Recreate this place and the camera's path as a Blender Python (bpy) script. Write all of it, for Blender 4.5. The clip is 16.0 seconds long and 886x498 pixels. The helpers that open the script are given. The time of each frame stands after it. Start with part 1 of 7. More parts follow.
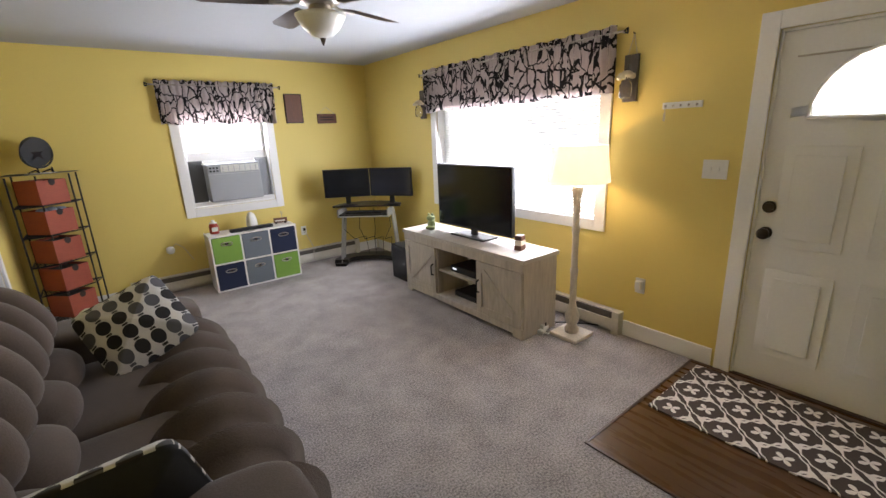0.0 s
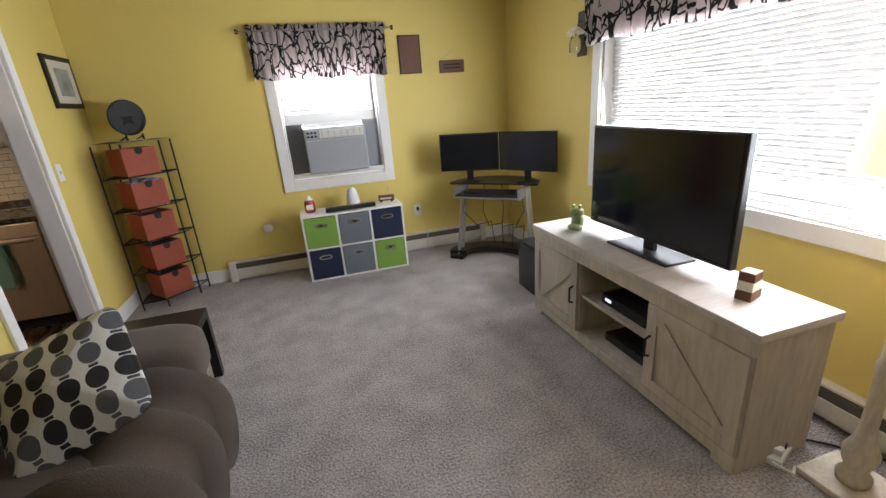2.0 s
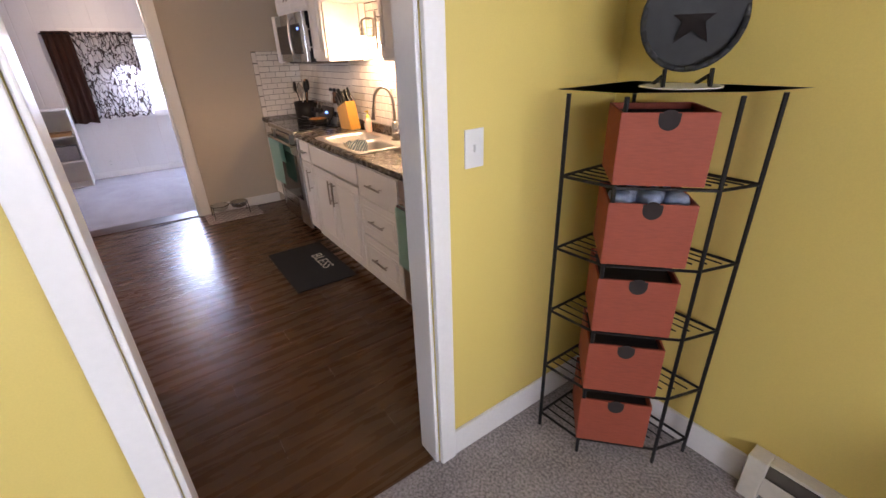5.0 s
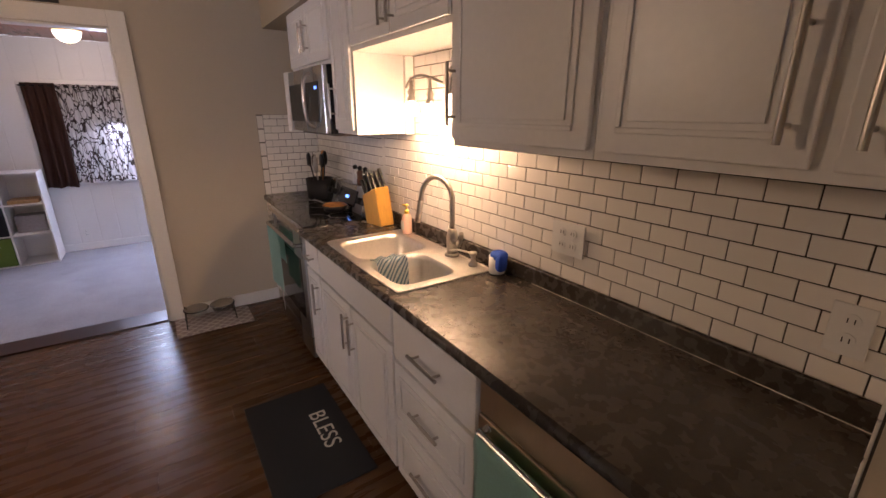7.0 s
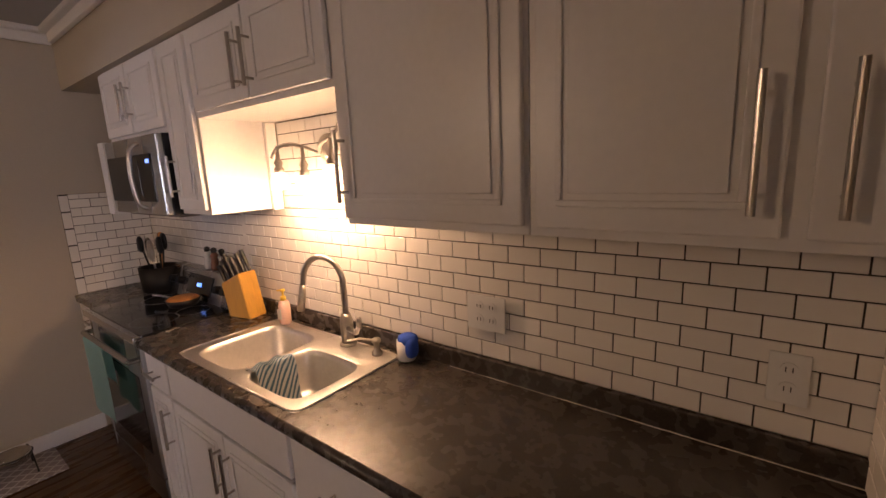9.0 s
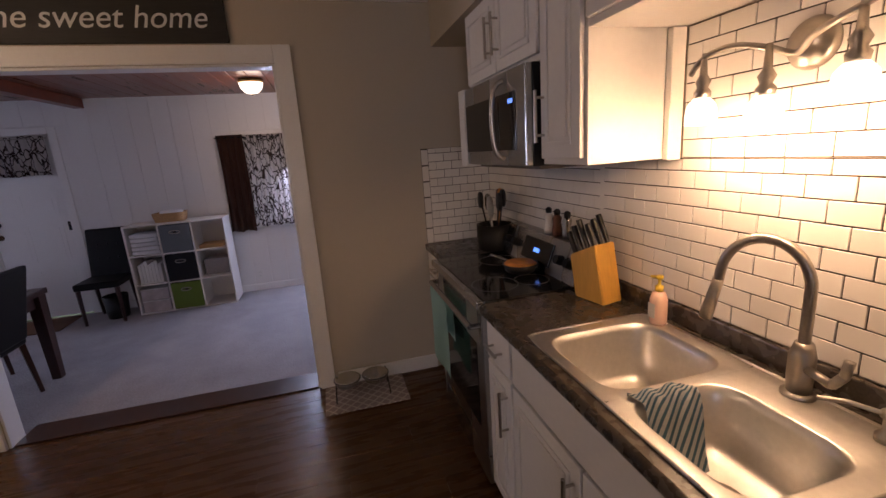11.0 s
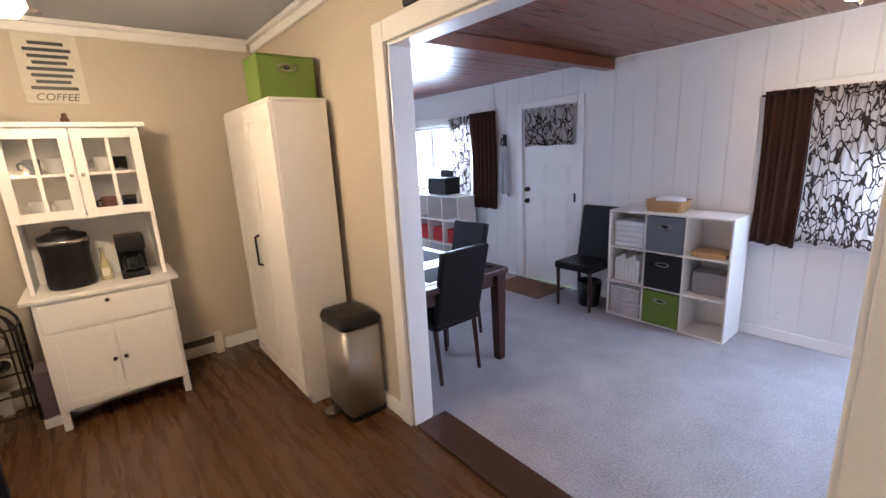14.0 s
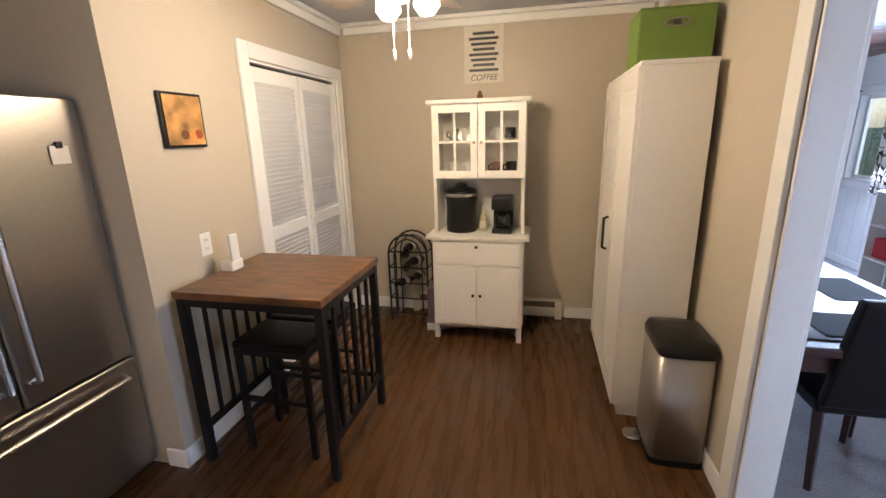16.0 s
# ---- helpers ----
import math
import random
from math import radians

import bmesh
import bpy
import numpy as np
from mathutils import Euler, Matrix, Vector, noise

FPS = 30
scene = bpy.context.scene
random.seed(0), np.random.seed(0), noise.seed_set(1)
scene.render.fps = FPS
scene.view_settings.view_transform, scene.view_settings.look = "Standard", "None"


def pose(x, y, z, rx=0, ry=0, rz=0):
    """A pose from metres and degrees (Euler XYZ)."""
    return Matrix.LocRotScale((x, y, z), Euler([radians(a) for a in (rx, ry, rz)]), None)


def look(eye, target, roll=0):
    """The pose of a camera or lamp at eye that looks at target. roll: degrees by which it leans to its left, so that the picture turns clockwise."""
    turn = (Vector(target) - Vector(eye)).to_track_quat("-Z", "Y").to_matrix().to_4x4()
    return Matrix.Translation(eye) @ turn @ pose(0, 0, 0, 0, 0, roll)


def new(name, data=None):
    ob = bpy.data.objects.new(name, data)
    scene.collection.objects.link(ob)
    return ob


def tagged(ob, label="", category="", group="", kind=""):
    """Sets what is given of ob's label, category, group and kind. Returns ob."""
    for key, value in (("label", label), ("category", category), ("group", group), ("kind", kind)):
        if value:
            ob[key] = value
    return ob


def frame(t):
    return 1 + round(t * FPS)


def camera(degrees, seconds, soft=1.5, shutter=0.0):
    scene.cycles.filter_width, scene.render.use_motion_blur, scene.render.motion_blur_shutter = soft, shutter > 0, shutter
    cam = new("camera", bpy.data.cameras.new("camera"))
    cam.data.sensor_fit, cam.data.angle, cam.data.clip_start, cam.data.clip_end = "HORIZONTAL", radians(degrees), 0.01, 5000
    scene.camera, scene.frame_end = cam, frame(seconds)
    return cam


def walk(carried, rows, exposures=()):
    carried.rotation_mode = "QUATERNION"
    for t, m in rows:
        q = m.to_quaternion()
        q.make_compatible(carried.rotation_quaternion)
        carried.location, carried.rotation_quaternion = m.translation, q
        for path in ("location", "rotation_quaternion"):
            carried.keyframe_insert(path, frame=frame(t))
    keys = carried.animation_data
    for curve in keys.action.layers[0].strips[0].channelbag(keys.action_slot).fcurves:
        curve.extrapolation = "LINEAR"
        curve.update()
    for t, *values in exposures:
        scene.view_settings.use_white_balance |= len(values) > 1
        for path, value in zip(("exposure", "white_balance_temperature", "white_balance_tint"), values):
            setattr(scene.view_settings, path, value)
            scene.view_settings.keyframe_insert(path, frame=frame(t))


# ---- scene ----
cam = camera(92.1, 16.0)
PATH = [
    (0, (0.756, 0.964, 1.582), (1.934, 2.492, 1.053), -2.4),
    (0.5, (0.845, 1.135, 1.563), (1.999, 2.677, 1.021), -2.4),
    (1, (1.03, 1.358, 1.55), (2.134, 2.927, 0.983), -3.0),
    (1.5, (1.356, 1.625, 1.538), (2.188, 3.338, 0.928), -4.2),
    (2, (1.643, 2.04, 1.501), (2.168, 3.854, 0.843), -4.4),
    (2.5, (1.856, 2.503, 1.488), (2.211, 4.315, 0.719), -4.0),
    (3, (1.947, 3.046, 1.463), (2.035, 4.8, 0.506), -2.3),
    (3.5, (1.814, 3.586, 1.457), (1.608, 5.291, 0.432), -1.7),
    (4, (1.588, 4.084, 1.462), (0.792, 5.651, 0.508), -3.4),
    (4.5, (1.297, 4.502, 1.482), (0.141, 5.886, 0.617), 0.7),
    (5, (1.001, 4.814, 1.491), (-0.486, 5.85, 0.646), -1.9),
    (5.2, (0.904, 4.907, 1.487), (-0.727, 5.721, 0.665), -2.4),
    (7.3, (-0.295, 5.291, 1.559), (-1.837, 6.447, 1.023), 0.1),
    (7.5, (-0.325, 5.3, 1.57), (-1.755, 6.602, 1.062), -0.5),
    (8, (-0.369, 5.305, 1.603), (-1.527, 6.893, 1.233), -1.7),
    (8.2, (-0.373, 5.31, 1.606), (-1.459, 6.948, 1.236), -1.6),
    (10.3, (-0.814, 5.331, 1.533), (-2.564, 6.208, 1.122), -5.6),
    (10.5, (-0.884, 5.356, 1.53), (-2.711, 6.051, 1.106), -5.8),
    (11, (-1.109, 5.373, 1.512), (-2.997, 5.855, 1.063), -4.0),
    (11.5, (-1.371, 5.349, 1.531), (-3.295, 5.62, 1.055), -4.2),
    (12, (-1.692, 5.418, 1.532), (-3.634, 5.353, 1.058), -5.2),
    (12.5, (-1.969, 5.449, 1.545), (-3.888, 5.153, 1.065), -4.7),
    (13, (-2.247, 5.344, 1.544), (-4.092, 4.728, 1.08), -3.3),
    (13.5, (-2.452, 5.28, 1.544), (-4.054, 4.174, 1.084), -3.7),
    (14, (-2.678, 5.261, 1.555), (-3.89, 3.737, 1.102), -2.9),
    (14.5, (-2.828, 5.138, 1.549), (-3.621, 3.362, 1.085), -2.9),
    (15, (-2.905, 5.048, 1.568), (-3.376, 3.163, 1.095), -1.8),
    (15.5, (-2.988, 5.037, 1.569), (-2.944, 3.101, 1.071), -0.8),
    (16, (-3.046, 5.057, 1.572), (-2.621, 3.172, 1.057), -1.5),
]
EXPOSURES = [
    (0, -0.05, 6550, 18), (2, -0.2, 6550, 15), (3, 0.0, 6600, 14), (3.5, 0.25, 6350, 14), (4, 0.2, 6150, 13), (4.5, 0.05, 6750, 20), (5.2, 0.1, 6350, 25),
    (7.3, -0.45, 6500, 28), (8.2, -0.45, 6950, 32), (10.3, -1.25, 6500, 28), (11, -1.25, 6600, 29), (11.5, -0.75, 6750, 28), (12, 0.2, 6500, 21),
    (12.5, 0.58, 6200, 17), (13, 0.52, 6250, 16), (14, 0.26, 6150, 15), (14.5, 0.22, 6100, 14), (15, 0.22, 6050, 13), (15.5, 0.1, 5950, 11), (16, 0.1, 5950, 10),
]
walk(cam, [(t, look(eye, target, roll)) for t, eye, target, roll in PATH], EXPOSURES)

# ---- light ----
world = bpy.data.worlds.new("daylight")
scene.world = world
world.use_nodes = True
wn = world.node_tree.nodes
sky = wn.new("ShaderNodeTexSky")
sky.sky_type, sky.sun_disc, sky.sun_elevation, sky.sun_rotation = "NISHITA", False, radians(48), radians(150)
wn["Background"].inputs["Strength"].default_value = 0.22
world.node_tree.links.new(sky.outputs[0], wn["Background"].inputs["Color"])


def lamp(name, kind, m, watts, colour, size=0.1, size_y=None):
    d = bpy.data.lights.new(name, kind)
    d.energy, d.color = watts, colour
    if kind == "AREA":
        d.shape, d.size, d.size_y = "RECTANGLE", size, size_y or size
    elif kind == "SUN":
        d.angle = size
    else:
        d.shadow_soft_size = size
    ob = new(name, d)
    ob.matrix_world = m
    return ob


DAY = (0.85, 0.925, 1.0)
WARM = (1.0, 0.66, 0.35)
lamp("sun", "SUN", look((0, 0, 9), (-3.2, 5.5, 0)), 1.2, (1.0, 0.95, 0.88), radians(8))
lamp("sky_light_big_window", "AREA", look((3.725, 3.80, 1.36), (0, 3.8, 0.9)), 120, DAY, 1.9, 0.9)
lamp("sky_light_north_window", "AREA", look((1.88, 6.35, 1.66), (1.88, 0, 0.9)), 30, DAY, 0.85, 0.35)
lamp("sky_light_door_glass", "AREA", look((3.69, 1.34, 1.74), (0, 1.34, 1.2)), 6, DAY, 0.5, 0.26)
lamp("sky_light_dining_window", "AREA", look((-6.515, 5.25, 1.31), (-4.3, 5.0, -0.3)), 100, (0.58, 0.73, 1.0), 0.7, 1.0)
lamp("sky_light_dining_long_window", "AREA", look((-6.425, 0.14, 1.427), (-3.9, 0.9, 0.2)), 140, (0.60, 0.75, 1.0), 1.9, 0.9)

# ---- materials ----


def tone(c, k):
    return (min(1, c[0] * k), min(1, c[1] * k), min(1, c[2] * k), 1)


def surface(name, colour, rough=0.5, metal=0.0, grain=40.0, vary=0.12, bump=0.15, depth=0.002, stretch=(1, 1, 1), stain=2.0, coat=0.0, sheen=0.0, each=0.0, blend=0.45, tight=0.2, spec=0.5):
    """A material with fine grain and broad stains on real-world size."""
    m = bpy.data.materials.new(name)
    m.use_nodes = True
    t = m.node_tree
    b = t.nodes["Principled BSDF"]
    co = t.nodes.new("ShaderNodeTexCoord")
    mp = t.nodes.new("ShaderNodeMapping")
    mp.inputs["Scale"].default_value = stretch
    t.links.new(co.outputs["Object"], mp.inputs[0])
    fine, broad = t.nodes.new("ShaderNodeTexNoise"), t.nodes.new("ShaderNodeTexNoise")
    fine.inputs["Scale"].default_value, broad.inputs["Scale"].default_value = grain, stain
    fine.inputs["Detail"].default_value = 5
    for n in (fine, broad):
        t.links.new(mp.outputs[0], n.inputs["Vector"])
    add = t.nodes.new("ShaderNodeMix")
    add.data_type = "FLOAT"
    add.inputs[0].default_value = blend
    t.links.new(fine.outputs["Fac"], add.inputs[2])
    t.links.new(broad.outputs["Fac"], add.inputs[3])
    ramp = t.nodes.new("ShaderNodeValToRGB")
    ramp.color_ramp.elements[0].position, ramp.color_ramp.elements[1].position = 0.5 - tight, 0.5 + tight
    ramp.color_ramp.elements[0].color, ramp.color_ramp.elements[1].color = tone(colour, 1 - vary), tone(colour, 1 + vary)
    t.links.new(add.outputs[0], ramp.inputs[0])
    out = ramp.outputs[0]
    if each:
        info, hsv = t.nodes.new("ShaderNodeObjectInfo"), t.nodes.new("ShaderNodeHueSaturation")
        span = t.nodes.new("ShaderNodeMapRange")
        span.inputs[3].default_value, span.inputs[4].default_value = 1 - each, 1 + each
        t.links.new(info.outputs["Random"], span.inputs[0])
        t.links.new(span.outputs[0], hsv.inputs["Value"])
        t.links.new(out, hsv.inputs["Color"])
        out = hsv.outputs[0]
    t.links.new(out, b.inputs["Base Color"])
    rr = t.nodes.new("ShaderNodeMapRange")
    rr.inputs[3].default_value, rr.inputs[4].default_value = max(0.02, rough - 0.08), min(1, rough + 0.08)
    t.links.new(broad.outputs["Fac"], rr.inputs[0])
    t.links.new(rr.outputs[0], b.inputs["Roughness"])
    b.inputs["Metallic"].default_value = metal
    b.inputs["Specular IOR Level"].default_value = spec
    b.inputs["Coat Weight"].default_value = coat
    b.inputs["Sheen Weight"].default_value = sheen
    if bump:
        bp = t.nodes.new("ShaderNodeBump")
        bp.inputs["Strength"].default_value, bp.inputs["Distance"].default_value = bump, depth
        t.links.new(fine.outputs["Fac"], bp.inputs["Height"])
        t.links.new(bp.outputs[0], b.inputs["Normal"])
    return m


def glowing(name, colour, strength):
    m = bpy.data.materials.new(name)
    m.use_nodes = True
    b = m.node_tree.nodes["Principled BSDF"]
    b.inputs["Base Color"].default_value = (0.9, 0.88, 0.82, 1)
    b.inputs["Emission Color"].default_value = (*colour, 1)
    b.inputs["Emission Strength"].default_value = strength
    return m


def glazing(name, rough=0.0):
    m = bpy.data.materials.new(name)
    m.use_nodes = True
    b = m.node_tree.nodes["Principled BSDF"]
    b.inputs["Transmission Weight"].default_value, b.inputs["Roughness"].default_value, b.inputs["IOR"].default_value = 1.0, rough, 1.45
    return m


YELLOW = surface("yellow_wall_paint", (0.70, 0.55, 0.155), 0.6, grain=220, vary=0.04, bump=0.1, depth=0.001, stain=1.2)
TAUPE = surface("taupe_wall_paint", (0.50, 0.44, 0.35), 0.6, grain=220, vary=0.04, bump=0.1, depth=0.001, stain=1.2)
# White ceiling darkened in its base colour, for the weak light that reaches it.
CEIL = surface("dimmed_white_ceiling_paint", (0.43, 0.44, 0.465), 0.8, grain=160, vary=0.03, bump=0.2, depth=0.002)
TRIM = surface("white_trim_paint", (0.80, 0.79, 0.77), 0.35, grain=60, vary=0.03, bump=0.04)
PANELW = surface("white_panelling_paint", (0.74, 0.73, 0.72), 0.45, grain=60, vary=0.03, bump=0.05)
CABW = surface("white_cabinet_paint", (0.80, 0.77, 0.73), 0.35, grain=50, vary=0.03, bump=0.05)
CARPET = surface("taupe_carpet", (0.315, 0.278, 0.266), 0.95, grain=95, vary=0.46, bump=1.0, depth=0.012, stain=5, sheen=0.2, blend=0.25, tight=0.13, spec=0.2)
CARPET2 = surface("grey_carpet", (0.28, 0.26, 0.275), 0.95, grain=90, vary=0.26, bump=0.8, depth=0.01, stain=4, sheen=0.2, blend=0.33, tight=0.14, spec=0.2)
LAMINATE = surface("dark_laminate", (0.082, 0.036, 0.012), 0.28, grain=22, vary=0.30, bump=0.05, stretch=(9, 0.9, 1), stain=2.2, each=0.08, spec=0.36)
DARKWOOD = surface("dark_stained_wood", (0.05, 0.022, 0.013), 0.32, grain=18, vary=0.3, bump=0.08, stretch=(1, 8, 8))
CEILWOOD = surface("varnished_ceiling_wood", (0.15, 0.038, 0.020), 0.3, grain=16, vary=0.3, bump=0.06, stretch=(1, 9, 1))
BLACK = surface("black_plastic", (0.008, 0.008, 0.009), 0.38, grain=80, vary=0.15, bump=0.04, spec=0.3)
SCREEN = surface("dark_screen", (0.008, 0.009, 0.011), 0.12, grain=10, vary=0.1, bump=0)
BLACKM = surface("black_metal", (0.009, 0.0085, 0.0085), 0.45, grain=90, vary=0.2, bump=0.08, spec=0.3)
STEEL = surface("brushed_steel", (0.46, 0.45, 0.43), 0.27, metal=1.0, grain=60, vary=0.06, bump=0.02, stretch=(5, 5, 0.4), stain=0.8)
SATIN = surface("satin_steel", (0.50, 0.47, 0.43), 0.44, metal=1.0, grain=60, vary=0.08, bump=0.03, stretch=(6, 6, 0.4), stain=0.8)
SINKST = surface("sink_steel", (0.80, 0.77, 0.72), 0.40, metal=1.0, grain=60, vary=0.08, bump=0.03)
NICKEL = surface("brushed_nickel", (0.46, 0.42, 0.37), 0.30, metal=1.0, grain=90, vary=0.08, bump=0.03)
BRONZE = surface("dark_bronze", (0.055, 0.040, 0.028), 0.35, metal=0.8, grain=60, vary=0.15)
GLASS = glazing("clear_glass")

# ---- building helpers ----


def box(bm, a, b, bevel=0.0, seg=2):
    """An upright box between two corners."""
    c = [(a[i] + b[i]) / 2 for i in range(3)]
    s = [abs(b[i] - a[i]) for i in range(3)]
    r = bmesh.ops.create_cube(bm, size=1, matrix=Matrix.LocRotScale(c, None, s))
    if bevel:
        es = list({e for v in r["verts"] for e in v.link_edges})
        bmesh.ops.bevel(bm, geom=es, offset=min(bevel, min(s) * 0.45), segments=seg, affect="EDGES", profile=0.6)
    return bm


def cyl(bm, p, q, r, r2=None, seg=14):
    """A round bar from p to q."""
    p, q = Vector(p), Vector(q)
    d = q - p
    m = Matrix.Translation((p + q) / 2) @ d.to_track_quat("Z", "Y").to_matrix().to_4x4()
    bmesh.ops.create_cone(bm, cap_ends=True, segments=seg, radius1=r, radius2=r if r2 is None else r2, depth=d.length, matrix=m)
    return bm


def tube(bm, pts, r, seg=8):
    """A bar that runs along points, with round joints."""
    for p, q in zip(pts, pts[1:]):
        cyl(bm, p, q, r, seg=seg)
    for p in pts[1:-1]:
        bmesh.ops.create_icosphere(bm, subdivisions=1, radius=r, matrix=Matrix.Translation(p))
    return bm


def hose(bm, pts, r, seg=12, n=6):
    """A smoothly bent round bar through points."""
    q = [Vector(p) for p in (pts[0], *pts, pts[-1])]
    line = []
    for i in range(1, len(q) - 2):
        for k in range(n):
            s = k / n
            line.append(0.5 * (2 * q[i] + (q[i + 1] - q[i - 1]) * s + (2 * q[i - 1] - 5 * q[i] + 4 * q[i + 1] - q[i + 2]) * s * s + (3 * q[i] - q[i - 1] - 3 * q[i + 1] + q[i + 2]) * s ** 3))
    line.append(q[-1])
    side, rings = None, []
    for i, p in enumerate(line):
        d = (line[min(i + 1, len(line) - 1)] - line[max(i - 1, 0)]).normalized()
        side = d.orthogonal() if side is None else side - d * side.dot(d)
        side.normalize()
        up = d.cross(side)
        rings.append([bm.verts.new(p + r * (math.cos(2 * math.pi * k / seg) * side + math.sin(2 * math.pi * k / seg) * up)) for k in range(seg)])
    for a, b in zip(rings, rings[1:]):
        for k in range(seg):
            bm.faces.new((a[k], a[(k + 1) % seg], b[(k + 1) % seg], b[k]))
    bm.faces.new(rings[0][::-1])
    bm.faces.new(rings[-1])
    return bm


def lathe(bm, prof, at=(0, 0, 0), seg=24):
    """A turned body: rows of radius and height."""
    rings = []
    for r, z in prof:
        rings.append([bm.verts.new((at[0] + r * math.cos(2 * math.pi * i / seg), at[1] + r * math.sin(2 * math.pi * i / seg), at[2] + z)) for i in range(seg)])
    for a, b in zip(rings, rings[1:]):
        for i in range(seg):
            bm.faces.new((a[i], a[(i + 1) % seg], b[(i + 1) % seg], b[i]))
    bm.faces.new(list(reversed(rings[0])))
    bm.faces.new(rings[-1])
    return bm


def puff(bm, c, s, e=0.55, nu=20, nv=12, rot=None):
    """A cushion: a super-ellipsoid with half sizes s."""
    def f(w, k):
        return math.copysign(abs(w) ** k, w)
    grid = []
    rot = rot or Matrix.Identity(3)
    for j in range(nv + 1):
        v = -math.pi / 2 + math.pi * j / nv
        row = []
        for i in range(nu):
            u = 2 * math.pi * i / nu
            p = Vector((s[0] * f(math.cos(v), e) * f(math.cos(u), e), s[1] * f(math.cos(v), e) * f(math.sin(u), e), s[2] * f(math.sin(v), e)))
            row.append(bm.verts.new(Vector(c) + rot @ p))
        grid.append(row)
    for j in range(nv):
        for i in range(nu):
            bm.faces.new((grid[j][i], grid[j][(i + 1) % nu], grid[j + 1][(i + 1) % nu], grid[j + 1][i]))
    bmesh.ops.remove_doubles(bm, verts=[v for r in grid for v in r], dist=1e-5)
    return bm


def sheet(bm, fn, nu, nv, thick=0.0):
    """A cloth-like sheet from a function of (u, v) in 0..1, with a back side when thick."""
    def lay(off):
        return [[bm.verts.new(Vector(fn(i / nu, j / nv)) + Vector(off)) for i in range(nu + 1)] for j in range(nv + 1)]
    g = lay((0, 0, 0))
    for j in range(nv):
        for i in range(nu):
            bm.faces.new((g[j][i], g[j][i + 1], g[j + 1][i + 1], g[j + 1][i]))
    if thick:
        bmesh.ops.solidify(bm, geom=bm.faces[:], thickness=thick)
    return bm


def mesh_of(bm, mat, smooth=False):
    me = bpy.data.meshes.new("mesh")
    bmesh.ops.recalc_face_normals(bm, faces=bm.faces[:])
    bm.to_mesh(me)
    bm.free()
    me.materials.append(mat)
    if smooth:
        for p in me.polygons:
            p.use_smooth = True
    return me


def part(name, bm, mat, parent, label="", smooth=False):
    ob = new(name, mesh_of(bm, mat, smooth))
    ob.parent = parent
    return tagged(ob, label)


def thing(name, label, category, at, rz=0, group="", kind=""):
    ob = new(name)
    ob.empty_display_size = 0.1
    ob.matrix_world = pose(at[0], at[1], at[2], 0, 0, rz)
    bpy.context.view_layer.update()
    return tagged(ob, label, category, group, kind)


def solo(name, bm, mat, label, category, kind="", smooth=False, at=None, rz=0, group=""):
    ob = new(name, mesh_of(bm, mat, smooth))
    if at:
        ob.matrix_world = pose(at[0], at[1], at[2], 0, 0, rz)
    return tagged(ob, label, category, group, kind)


def B():
    return bmesh.new()


def wall(name, mat, label, axis, at, thick, lo, hi, z0, z1, holes=()):
    """A wall along x ('x': its face plane is y) or y, from lo to hi, with holes (lo, hi, z0, z1)."""
    bm = B()
    cuts = sorted({lo, hi, *[h[0] for h in holes], *[h[1] for h in holes]})
    for a, b in zip(cuts, cuts[1:]):
        mid = (a + b) / 2
        spans, z = [], z0
        for h in sorted((h for h in holes if h[0] < mid < h[1]), key=lambda h: h[2]):
            if h[2] > z + 1e-4:
                spans.append((z, h[2]))
            z = h[3]
        if z < z1 - 1e-4:
            spans.append((z, z1))
        for p, q in spans:
            if axis == "x":
                box(bm, (a, at, p), (b, at + thick, q))
            else:
                box(bm, (at, a, p), (at + thick, b, q))
    bmesh.ops.remove_doubles(bm, verts=bm.verts[:], dist=1e-5)
    return solo(name, bm, mat, label, "wall", "structure")


# ---- plan ----
XE, YN, H = 3.70, 6.32, 2.46          # living room east wall, north wall, ceiling
KW, KN, KS, KE = -3.87, 6.44, 1.44, -0.11   # kitchen walls
KC = -0.255                            # wall at the counter end
CX = -1.38                             # closet wall beside the bar table
DW, DZ = -6.546, 0.0                   # dining room far wall and its floor
HK, HD = 2.47, 2.281

wall("wall_living_north", YELLOW, "bright yellow painted living room wall", "x", YN, 0.14, -0.11, XE + 0.14, 0, H, [(1.465, 2.342, 0.87, 2.10)])
wall("wall_living_east", YELLOW, "bright yellow painted wall with front door", "y", XE, 0.14, -0.60, YN, 0, H, [(2.82, 4.79, 0.88, 2.12), (0.87, 1.79, 0.0, 2.03)])
wall("wall_living_west", YELLOW, "bright yellow painted wall with kitchen opening", "y", -0.055, 0.055, -0.60, YN, 0, H, [(4.67, 5.462, 0.0, 2.05)])
wall("wall_kitchen_east", TAUPE, "taupe painted kitchen wall beside the opening", "y", KE, 0.055, KS, KN + 0.1, 0, H, [(4.67, 5.462, 0.0, 2.05)])
wall("wall_living_south", YELLOW, "bright yellow painted plain wall", "x", -0.74, 0.14, -0.11, XE + 0.14, 0, H)
wall("wall_kitchen_north", TAUPE, "taupe painted wall behind the counter", "x", KN, 0.14, KW - 0.2, KE, 0, HK)
wall("wall_kitchen_west", TAUPE, "taupe painted wall with wide dining opening", "y", KW - 0.06, 0.06, KS, KN, 0, HK, [(3.41, 5.165, 0.0, 2.06)])
wall("wall_kitchen_south", TAUPE, "taupe painted wall behind the coffee hutch", "x", KS - 0.14, 0.14, KW - 0.1, KE, 0, HK)
